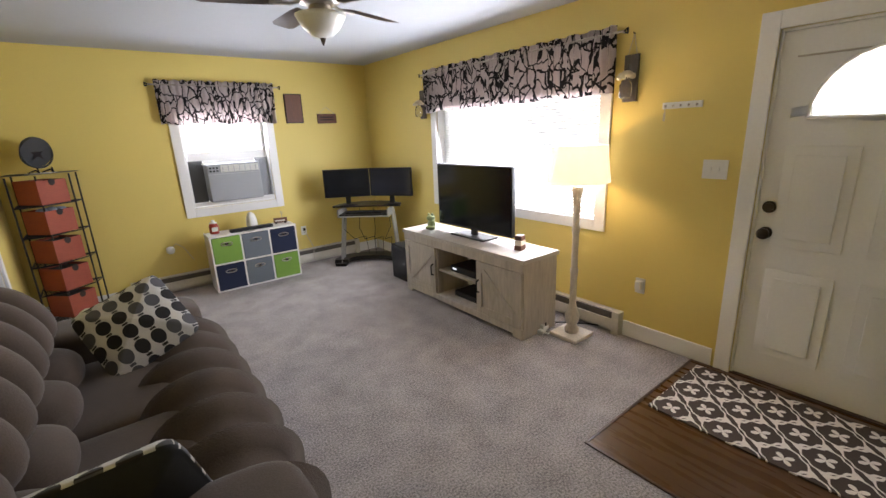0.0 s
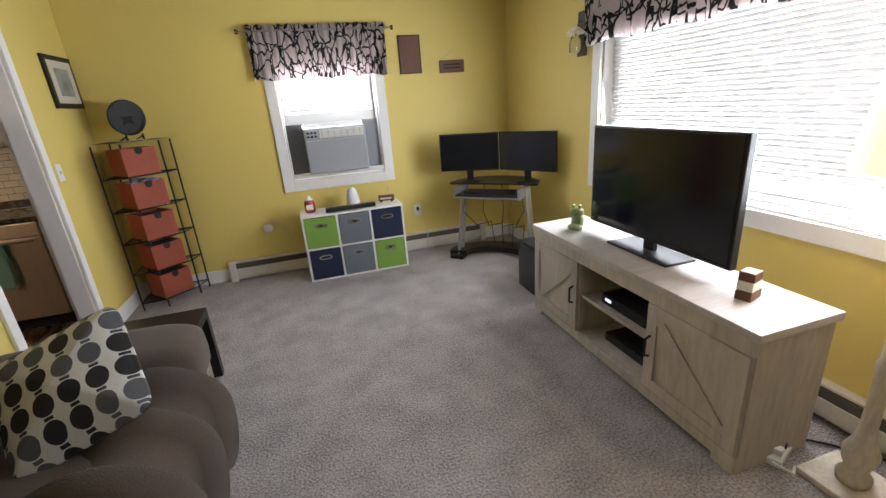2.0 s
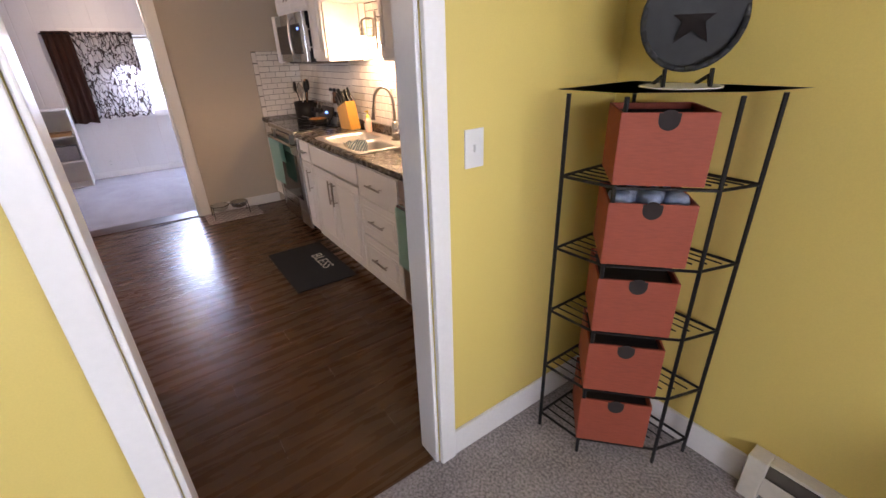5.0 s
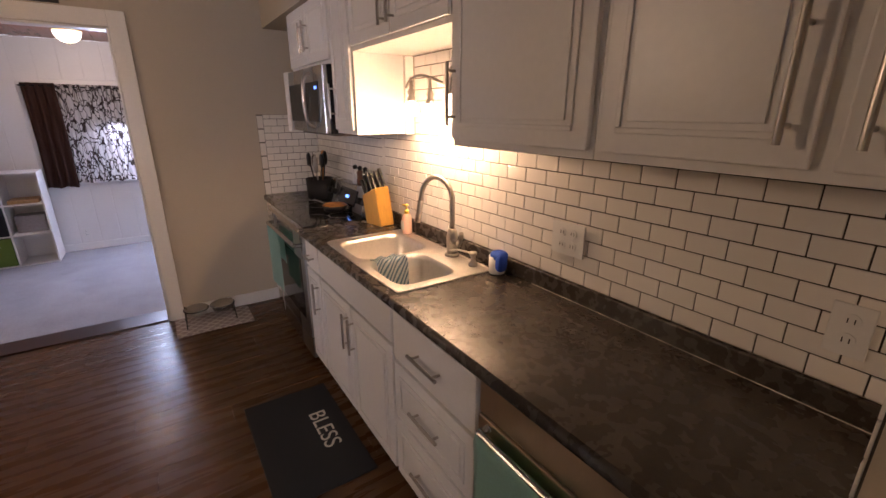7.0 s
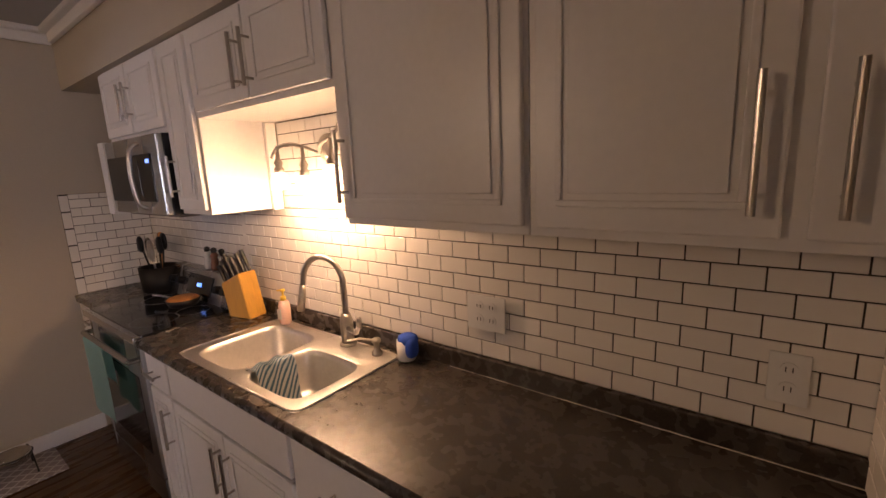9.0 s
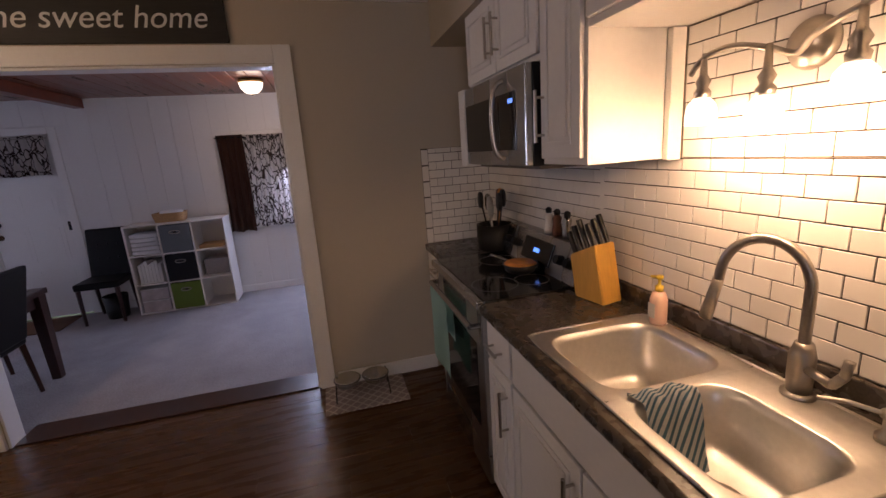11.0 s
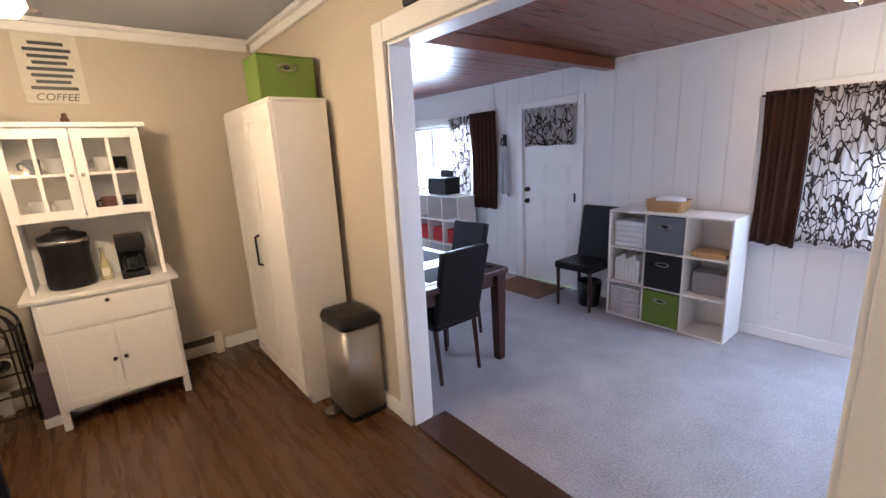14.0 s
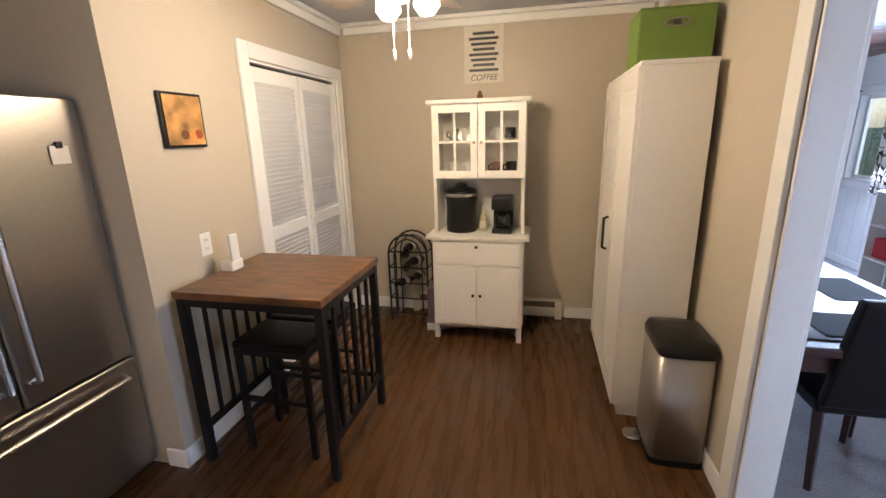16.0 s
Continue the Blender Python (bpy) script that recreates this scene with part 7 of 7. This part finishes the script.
casing("trim_closet", "white painted casing round the closet", "y", CX, -1, 1.57, 2.70, 0.001, 2.03, jamb=0.05)
for k, (a, b) in enumerate(((1.588, 2.130), (2.138, 2.683))):
    d = thing("louvered_door", "white louvered bifold closet door", "door", (CX + 0.03, (a + b) / 2, 0.012), -90, "louvered bifold doors")
    w = (b - a) / 2
    for x in (-w, w - 0.055):
        part("stile", box(B(), (x, -0.014, 0), (x + 0.055, 0.014, 1.985), 0.002), TRIM, d)
    for z0, z1 in ((0, 0.12), (0.92, 1.0), (1.90, 1.985)):
        part("rail", box(B(), (-w + 0.055, -0.013, z0), (w - 0.055, 0.013, z1), 0.002), TRIM, d)
    me = mesh_of(box(B(), (-w + 0.056, -0.002, -0.022), (w - 0.056, 0.002, 0.022)), TRIM)
    for z0, z1 in ((0.12, 0.92), (1.0, 1.90)):
        n = int((z1 - z0) / 0.03)
        for i in range(n):
            s = new("louvre", me)
            s.parent = d
            s.matrix_basis = pose(0, 0, z0 + (i + 0.5) * (z1 - z0) / n, 38, 0, 0)
    part("back_panel", box(B(), (-w + 0.055, 0.0135, 0.10), (w - 0.055, 0.0145, 1.92)), TRIM, d)
    if k == 0:
        part("knob", puff(B(), (-w + 0.03, -0.03, 0.96), (0.014, 0.014, 0.014), 0.9, 10, 8), TRIM, d, smooth=True)
solo("closet_back", box(B(), (CX + 0.19, KS + 0.002, 0.0), (CX + 0.22, 3.46, HK - 0.002)), TAUPE, "plain inner wall of the closet", "wall", "structure")

# refrigerator
fr = thing("refrigerator", "stainless french door refrigerator with bottom freezer", "refrigerator", (-1.20, 4.055, 0.0), -90)
part("cabinet", box(B(), (-0.445, 0.045, 0.02), (0.445, 0.80, 1.755), 0.006), FRIDGESD, fr)
for a, b in ((-0.445, -0.003), (0.003, 0.445)):
    part("door", box(B(), (a, -0.03, 0.625), (b, 0.044, 1.75), 0.014, 3), FRIDGEST, fr)
part("freezer_drawer", box(B(), (-0.445, -0.03, 0.05), (0.445, 0.044, 0.615), 0.014, 3), FRIDGEST, fr)
for x in (-0.045, 0.045):
    part("handle", tube(B(), [(x, -0.03, 0.72), (x, -0.075, 0.74), (x, -0.075, 1.50), (x, -0.03, 1.52)], 0.013, 10), STEEL, fr)
part("handle", tube(B(), [(-0.38, -0.03, 0.545), (-0.36, -0.075, 0.545), (0.36, -0.075, 0.545), (0.38, -0.03, 0.545)], 0.013, 10), STEEL, fr)
for x in (-0.40, 0.40):
    part("foot", cyl(B(), (x, 0.10, 0), (x, 0.10, 0.02), 0.02), BLACK, fr)
t = thing("fridge_magnet", "small white magnet note on the refrigerator door", "magnet", (-1.2312, 3.72, 1.50), -90)
part("note", box(B(), (-0.035, -0.006, 0), (0.035, 0, 0.07), 0.002), PAPER, t)
part("clip", box(B(), (-0.012, -0.012, 0.06), (0.012, -0.006, 0.085), 0.002), BLACK, t)
t = thing("side_organizer", "black magnetic organizer on the refrigerator side", "organizer", (-0.55, 4.502, 1.40), 180)
part("pocket", box(B(), (-0.11, -0.05, 0), (0.11, -0.001, 0.13), 0.006), BLACK, t)
part("papers", box(B(), (-0.09, -0.035, 0.02), (0.09, -0.012, 0.19), 0.002), PAPER, t)

f = ceiling_fan("white ceiling fan with lit glass globes", (-2.45, 3.10, HK - 0.001), 40, 5, 0.55, surface("grey_wash_blade", (0.20, 0.17, 0.15), 0.5, grain=25, vary=0.2))
for i in range(3):
    a = radians(80 + 120 * i)
    c, s = math.cos(a), math.sin(a)
    part("light_arm", tube(B(), [(0.03 * c, 0.03 * s, -0.28), (0.09 * c, 0.09 * s, -0.29)], 0.012, 8), TRIM, f)
    bm = lathe(B(), [(0.02, 0.0), (0.05, -0.03), (0.058, -0.07), (0.03, -0.105)][::-1], (0.11 * c, 0.11 * s, -0.285), 20)
    part("globe", bm, BULBW, f, "glowing white glass globe", True)
part("hub", lathe(B(), [(0.03, -0.34), (0.055, -0.31), (0.05, -0.265)], seg=20), TRIM, f, smooth=True)
for x in (-0.035, 0.035):
    part("pull_chain", cyl(B(), (x, 0.02, -0.33), (x, 0.02, -0.53), 0.002, seg=6), TRIM, f)
    part("pull_knob", lathe(B(), [(0.004, -0.575), (0.009, -0.56), (0.006, -0.53)], (x, 0.02, 0), 10), TRIM, f, smooth=True)
lamp("kitchen_fan_bulbs", "POINT", pose(-2.45, 3.10, HK - 0.42), 76, (1.0, 0.75, 0.47), 0.11)


# ---- dining room ----
# Laid out on a drawing whose far wall, floor and ceiling lie a little further off, then set into the room.
earlier = set(scene.objects)
room = (DW, DZ, HD)
DW, DZ, HD = -6.83, -0.10, 2.33
pn = thing("panelling", "white painted vertical wall panelling", "panelling", (0, 0, 0), kind="structure")
for y in np.arange(-2.16, 6.95, 0.203):
    y = float(y)
    spans = ((DZ + 0.09, 0.80), (2.01, HD)) if -1.60 < y < 1.05 else ((DZ + 0.09, 0.70), (1.91, HD)) if 4.14 < y < 5.71 else ((2.06, HD),) if 1.46 < y < 2.59 else ((DZ + 0.09, HD),)
    for a, b in spans:
        part("panel", box(B(), (DW + 0.0005, y, a), (DW + 0.006, y + 0.195, b), 0.003, 1), PANELW, pn)
strip("baseboard_dining", (DW + 0.007, 2.60, DZ + 0.001), (DW + 0.022, 6.98, DZ + 0.09))
strip("baseboard_dining", (DW + 0.007, -2.18, DZ + 0.001), (DW + 0.022, 1.64, DZ + 0.09))
casing("trim_back_door", "white painted casing round the back door", "y", DW, 1, 1.74, 2.50, DZ + 0.001, 1.97, w=0.08, jamb=0.12)
casing("trim_dining_window", "white painted casing round the dining window", "y", DW, 1, 4.42, 5.62, 0.80, 1.82, w=0.08, bottom=True, jamb=0.12)
casing("trim_long_window", "white painted casing round the long window", "y", DW, 1, -1.30, 0.98, 0.92, 1.92, w=0.08, bottom=True, jamb=0.12)
for y0, y1, z0, z1 in ((4.44, 5.60, 0.82, 1.80), (-1.28, 0.96, 0.94, 1.90)):
    w = thing("window_dining", "white framed dining room window", "window", (DW - 0.09, (y0 + y1) / 2, z0), kind="structure")
    h = (y1 - y0) / 2
    for a in (-h, -0.02, h - 0.04):
        part("window_frame", box(B(), (-0.015, a, 0), (0.015, a + 0.04, z1 - z0), 0.003), TRIM, w)
    for z in (0, z1 - z0 - 0.04):
        for a in (-h + 0.04, 0.02):
            part("window_frame", box(B(), (-0.014, a, z), (0.014, a + h - 0.06, z + 0.04), 0.003), TRIM, w)
    for a in (-h + 0.04, 0.02):
        g = part("pane", box(B(), (-0.002, a, 0.04), (0.002, a + h - 0.06, z1 - z0 - 0.04)), GLASS, w)
        g.visible_shadow = False

d = thing("back_door", "white panelled back door with dark hardware", "door", (DW - 0.03, 2.12, DZ + 0.012), rz=90, kind="structure")
part("slab", box(B(), (-0.362, -0.02, 0), (0.362, 0.02, 2.045), 0.003), TRIM, d)
for x0, x1 in ((-0.29, -0.04), (0.04, 0.29)):
    for z0, z1 in ((0.18, 0.55), (0.66, 1.08), (1.19, 1.42)):
        bm = box(B(), (x0, -0.027, z0), (x1, -0.021, z1), 0.006)
        box(bm, (x0 + 0.04, -0.032, z0 + 0.04), (x1 - 0.04, -0.026, z1 - 0.04), 0.006)
        part("panel", bm, TRIM, d)
for z in (0.98, 1.12):
    bm = cyl(B(), (-0.31, -0.02, z), (-0.31, -0.035, z), 0.03, seg=18)
    puff(bm, (-0.31, -0.06, z), (0.026, 0.025, 0.026), 0.9)
    part("knob", bm, BRONZE, d, smooth=True)
part("latch", box(B(), (0.345, -0.04, 1.0), (0.385, -0.02, 1.10), 0.004), BLACKM, d)
t = thing("door_valance", "small gathered valance with scribble print on the door", "curtain", (DW + 0.045, 2.14, 1.535), 90)
part("cloth", sheet(B(), lambda u, v: (-0.33 + 0.66 * u, 0.012 * math.sin(60 * u) * (1.2 - v), 0.42 * v + 0.012 * abs(math.sin(3.1 * u * 2))), 120, 10, 0.0015), CURTAIN, t, smooth=True)
part("rod", cyl(B(), (-0.35, 0, 0.40), (0.35, 0, 0.40), 0.006), NICKEL, t)


def curtain(label, mat, y0, y1, z0, z1, x=None, tie=False):
    x = DW + 0.075 if x is None else x
    t = thing("curtain", label, "curtain", (x, (y0 + y1) / 2, z0), 90, "dining room curtains")
    w, h = y1 - y0, z1 - z0
    k = w / 0.075
    part("cloth", sheet(B(), lambda u, v: (-w / 2 + w * u + 0.01 * math.sin(3 * v), 0.022 * math.sin(2 * math.pi * k * u + 0.5 * math.sin(4 * v)), h * v + 0.01 * math.sin(2 * math.pi * k * u * 0.5) * (1 - v)), int(k * 8), 12, 0.0015), mat, t, smooth=True)
    for s in (-1, 1):
        part("bracket", tube(B(), [(s * w * 0.4, 0, h - 0.03), (s * w * 0.4, 0.068, h - 0.03)], 0.005, 6), BLACKM, t)
    part("rod", cyl(B(), (-w / 2 - 0.02, 0, h - 0.03), (w / 2 + 0.02, 0, h - 0.03), 0.008), BLACKM, t)
    return t


curtain("dark brown curtain panel pulled aside", BROWNC, 4.17, 4.46, 0.70, 1.86)
curtain("white curtain panel with dark scribble print", CURTAIN, 4.46, 5.14, 0.74, 1.85)
curtain("white curtain panel with dark scribble print", CURTAIN, 0.46, 0.88, 0.80, 1.98)
curtain("dark brown curtain panel pulled aside", BROWNC, 0.88, 1.34, 0.76, 2.00)
curtain("narrow curtain panel with scribble print", CURTAIN, -0.72, -0.40, 0.82, 1.98)
curtain("narrow curtain panel with scribble print", CURTAIN, -1.50, -1.22, 0.82, 1.98)
t = thing("hanging_towel", "white towel hanging from a dark wall hook", "towel", (DW + 0.05, 1.45, 0.98), 90)
part("cloth", sheet(B(), lambda u, v: (-0.10 + 0.20 * u * (1.15 - 0.7 * v) + 0.07 * v, 0.018 * math.sin(16 * u) * (1.1 - v), 0.58 * v - 0.06 * u * (1 - v)), 26, 16, 0.004), SHEER, t, smooth=True)
part("hook", tube(B(), [(0, 0.04, 0.66), (0, -0.02, 0.67), (0, -0.03, 0.60), (0, 0.0, 0.58)], 0.009, 6), BLACKM, t)
part("hook_plate", box(B(), (-0.03, 0.028, 0.56), (0.03, 0.042, 0.72), 0.008), BLACKM, t)


def dining_chair(at, rz):
    t = thing("dining_chair", "dark brown tufted leather dining chair", "chair", at, rz, "dining chairs")
    part("seat", box(B(), (-0.215, -0.22, 0.40), (0.215, 0.20, 0.475), 0.025, 3), LEATHER, t)
    bm = box(B(), (-0.205, 0.16, 0.44), (0.205, 0.215, 1.00), 0.022, 3)
    for v in bm.verts:
        v.co.y += max(0, v.co.z - 0.44) * 0.22
        v.co.x *= 1 + 0.10 * max(0, v.co.z - 0.6)
    part("backrest", bm, LEATHER, t)
    for i in range(3):
        for j in range(2):
            z = 0.66 + 0.16 * j
            part("button", puff(B(), (-0.10 + 0.10 * i, 0.158 + (z - 0.44) * 0.22, z), (0.011, 0.008, 0.011), 0.9, 8, 6), LEATHER, t, smooth=True)
    for x in (-0.185, 0.185):
        part("front_leg", cyl(B(), (x, -0.185, 0), (x, -0.19, 0.40), 0.018, 0.026, 4), CHERRY, t)
        part("back_leg", cyl(B(), (x, 0.215, 0), (x, 0.17, 0.42), 0.018, 0.026, 4), CHERRY, t)
    return t


dining_chair((-4.585, 2.83, DZ), 0)
dining_chair((-5.02, 2.40, DZ), 90)
dining_chair((-6.50, 2.83, DZ), 90)
tb = thing("dining_table", "dark cherry dining table with grey placemats", "table", (-4.58, 2.24, DZ))
part("tabletop", box(B(), (-0.475, -0.86, 0.715), (0.475, 0.86, 0.76), 0.008), CHERRY, tb)
part("glass_top", box(B(), (-0.40, -0.78, 0.7605), (0.40, 0.78, 0.765), 0.002), SCREEN, tb)
for y in (-0.80, 0.80):
    part("apron", box(B(), (-0.37, y - 0.012, 0.62), (0.37, y + 0.012, 0.714)), CHERRY, tb)
for x in (-0.42, 0.42):
    part("apron", box(B(), (x - 0.012, -0.75, 0.62), (x + 0.012, 0.75, 0.714)), CHERRY, tb)
    for y in (-0.80, 0.80):
        bm = box(B(), (x - 0.045, y - 0.045, 0), (x + 0.045, y + 0.045, 0.714), 0.005)
        for v in bm.verts:
            if v.co.z < 0.2:
                v.co.x, v.co.y = x + (v.co.x - x) * 0.72, y + (v.co.y - y) * 0.72
        part("leg", bm, CHERRY, tb)
for x, y, rz in ((-4.58, 2.84, 0), (-4.82, 2.30, 90), (-4.33, 2.30, 90)):
    solo("placemat", box(B(), (-0.20, -0.14, 0), (0.20, 0.14, 0.004), 0.0015), GREYB, "grey woven placemat on the dining table", "placemat", at=(x, y, DZ + 0.7655), rz=rz, group="placemats")

cube_shelf("white nine-cube shelf holding bins and towels", (DW + 0.40, 3.645, DZ), 90, 3, 3, 0.337, 0.36)


def cell_at(col, row):
    return pose(DW + 0.412, 3.645 - 0.337 + 0.337 * col, DZ + 0.018 + 0.337 * row, 0, 0, 90)


bin_cube("grey fabric bin in the cube shelf", GREYB, cell_at(1, 2), 0.31)
bin_cube("black fabric bin in the cube shelf", BLACKB, cell_at(1, 1), 0.31)
bin_cube("olive green fabric bin in the cube shelf", OLIVEB, cell_at(1, 0), 0.31)
for k in range(5):
    t = solo("folded_towel", box(B(), (-0.14, -0.12, 0), (0.14, 0.12, 0.046), 0.02, 3), SHEER, "folded white towel stacked on the shelf", "towel", at=(DW + 0.25, 3.645 - 0.337, DZ + 0.692 + 0.0475 * k), rz=90, group="folded towels")
for k in range(7):
    solo("white_binder", box(B(), (-0.016, -0.10, 0), (0.016, 0.10, 0.22 + 0.02 * (k % 3)), 0.003), PLASTICW, "white binder standing on the shelf", "binder", at=(DW + 0.27, 3.645 - 0.44 + 0.034 * k, DZ + 0.355), rz=90, group="white binders")
for k, (col, row) in enumerate(((0, 0), (0, 0))):
    t = thing("plastic_drawer", "clear plastic drawer with pale contents", "drawer", (DW + 0.24, 3.645 - 0.337, DZ + 0.0185 + 0.14 * k), 90)
    part("box", box(B(), (-0.14, -0.15, 0), (0.14, 0.14, 0.125), 0.006), surface("cloudy_plastic", (0.48, 0.42, 0.42), 0.3, grain=12, vary=0.3), t)
    part("rim", box(B(), (-0.145, -0.155, 0.125), (0.145, 0.145, 0.135), 0.003), PLASTICW, t)
solo("wooden_tray", box(B(), (-0.13, -0.12, 0), (0.13, 0.12, 0.04), 0.006), WICKER, "pale wooden tray on the shelf", "tray", at=(DW + 0.26, 3.645 + 0.337, DZ + 0.693), rz=90)
solo("grey_box", box(B(), (-0.13, -0.10, 0), (0.13, 0.10, 0.19), 0.006), surface("grey_card_box", (0.30, 0.28, 0.28), 0.8), "plain grey cardboard box on the shelf", "box", at=(DW + 0.20, 3.645 + 0.337, DZ + 0.356), rz=90)
t = thing("wicker_basket", "pale wicker basket with white cloth", "basket", (DW + 0.22, 3.58, DZ + 1.031), 90)
bm = B()
lps = [[bm.verts.new((p[0], p[1], z)) for p in squircle(0, 0, 0.17 * k, 0.12 * k, 0.4, 32)] for z, k in ((0.0, 0.88), (0.05, 0.95), (0.10, 1.0), (0.10, 0.94), (0.015, 0.84))]
for a, b in zip(lps, lps[1:]):
    for i in range(32):
        bm.faces.new((a[i], a[(i + 1) % 32], b[(i + 1) % 32], b[i]))
bm.faces.new(lps[0][::-1])
bm.faces.new(lps[-1])
part("basket", bm, WICKER, t)
part("cloth", puff(B(), (0.02, 0, 0.095), (0.12, 0.08, 0.035), 0.7), SHEER, t, "folded white cloth", True)
plate("white outlet low on the panelled wall", (DW + 0.006, 4.40, 0.11), 90)
t = solo("waste_basket", lathe(B(), [(0.10, 0), (0.105, 0.01), (0.125, 0.26), (0.12, 0.26), (0.10, 0.02)], seg=24), BLACK, "small black waste basket beside the chair", "waste basket", smooth=True, at=(-6.52, 2.88, DZ))
solo("door_mat", box(B(), (-0.25, -0.36, 0), (0.25, 0.36, 0.012), 0.004), JUTE, "brown jute door mat at the back door", "mat", at=(-6.52, 2.05, DZ + 0.0005))
cube_shelf("white six-cube shelf under the long window", (DW + 0.40, 0.43, DZ), 90, 3, 3, 0.337, 0.33)
RED = surface("red_fabric", (0.35, 0.015, 0.02), 0.8, grain=120, vary=0.2)
for k in range(3):
    solo("red_box", box(B(), (-0.13, -0.13, 0), (0.13, 0.13, 0.20), 0.006), RED, "red fabric box in the cube shelf", "storage bin", at=(DW + 0.22, 0.43 - 0.337 + 0.337 * k, DZ + 0.356), rz=90, group="red boxes")
t = thing("black_printer", "black printer on the cube shelf", "printer", (DW + 0.20, 0.42, DZ + 1.031), 90)
part("body", box(B(), (-0.20, -0.14, 0), (0.20, 0.14, 0.24), 0.015), BLACK, t)
part("paper_tray", box(B(), (-0.14, 0.06, 0.24), (0.14, 0.08, 0.34), 0.005), BLACK, t)
dl = thing("ceiling_light", "flush ceiling light with a glowing ribbed glass dome", "ceiling light", (-5.90, 4.76, HD - 0.001))
part("base", lathe(B(), [(0.11, -0.035), (0.125, -0.02), (0.12, 0.0)], seg=28), surface("brass", (0.55, 0.36, 0.12), 0.25, metal=1.0), dl, smooth=True)
part("dome", lathe(B(), [(0.01, -0.135), (0.06, -0.125), (0.10, -0.085), (0.115, -0.036)], seg=28), BULBW, dl, "glowing glass dome", True)
part("finial", lathe(B(), [(0.004, -0.155), (0.012, -0.147), (0.006, -0.135)], seg=12), BRONZE, dl, smooth=True)
lamp("dining_bulb", "POINT", pose(-5.90, 4.76, HD - 0.20), 14, (1.0, 0.82, 0.60), 0.09)

SET_IN = Matrix.Translation((-2.2, 5.3, 1.53)) @ Matrix.Scale(0.9387, 4) @ Matrix.Translation((2.2, -5.3, -1.53))
for ob in [o for o in scene.objects if o.parent is None and o not in earlier]:
    ob.matrix_basis = SET_IN @ ob.matrix_basis
DW, DZ, HD = room

# ---- pieces ----
# kitchen floor planks
fb = bpy.data.objects["floor_kitchen_base"]
PW, PL = 0.152, 1.22
me = mesh_of(box(B(), (0, 0, -0.011), (PW - 0.0012, PL - 0.0012, 0.0)), LAMINATE)
x = KW - 0.005
col = 0
while x < -0.02:
    yy = KS - 1.2 + (col * 0.437) % PL
    w = min(PW, -0.02 - x)
    while yy < KN:
        y0, y1 = max(yy, KS + 0.001), min(yy + PL, KN - 0.001)
        if y1 - y0 > 0.05:
            p = new("plank", me)
            p.parent = fb
            p.matrix_basis = pose(x, y0, 0) @ Matrix.Diagonal((w / PW, (y1 - y0) / PL, 1, 1))
        yy += PL
    x += PW
    col += 1

# wall tiles
TW, TH, GAP = 0.1035, 0.0535, 0.0035
tile_me = mesh_of(box(B(), (0, -0.007, 0), (TW - GAP, 0, TH - GAP), 0.0012, 1), TILE)


def tiles(name, label, origin, rz, width, z0, z1, skip=None, joined=None):
    """Staggered tiles on a slab of grout; origin is its lower left corner seen from the room."""
    t = thing(name, label, "tiles", origin, rz, kind="structure")
    part("grout", box(B(), (0, -0.0035, z0), (width, -0.0005, z1)) if not skip else skip(), GROUT, t)
    r, z = 0, z0 + 0.002
    while z < z1 - 0.01:
        h = min(TH, z1 - z)
        x = -(r % 2) * TW / 2
        while x < width - 0.005:
            a, b = max(x, 0), min(x + TW, width)
            if b - a > 0.012:
                s = new("tile", tile_me)
                s.parent = t
                s.matrix_basis = pose(a, -0.0036, z) @ Matrix.Diagonal(((b - a) / TW, 0.6, h / TH, 1))
            x += TW
        z += TH
        r += 1
    return t


tiles("backsplash_north", "white subway tiles with dark grout behind the counter", (-2.625, KN, 0), 0, 2.366, 0.973, 1.438)
tiles("backsplash_niche", "white subway tiles with dark grout in the sink niche", (-2.213, KN, 0), 0, 0.797, 1.44, 1.813)
tiles("backsplash_range", "white subway tiles with dark grout behind the range", (KW + 0.012, KN, 0), 0, 1.258, 0.966, 1.438)
tiles("backsplash_west", "white subway tiles with dark grout on the side wall", (KW, 6.02, 0), 90, 0.415, 0.909, 1.53)
tiles("backsplash_east", "white subway tiles with dark grout at the counter end", (KC, KN - 0.01, 0), -90, 0.56, 0.909, 1.446)
west = bpy.data.objects["backsplash_west"]
part("edge_grout", box(B(), (-0.047, -0.0035, 0.909), (-0.0005, -0.0005, 1.53)), GROUT, west)
for k in range(6):
    e = new("edge_tile", tile_me)
    e.parent = west
    e.matrix_basis = pose(-0.046, -0.0036, 0.911 + 0.1032 * k) @ Matrix.Diagonal((0.045 / TW, 0.6, 0.1012 / TH, 1))
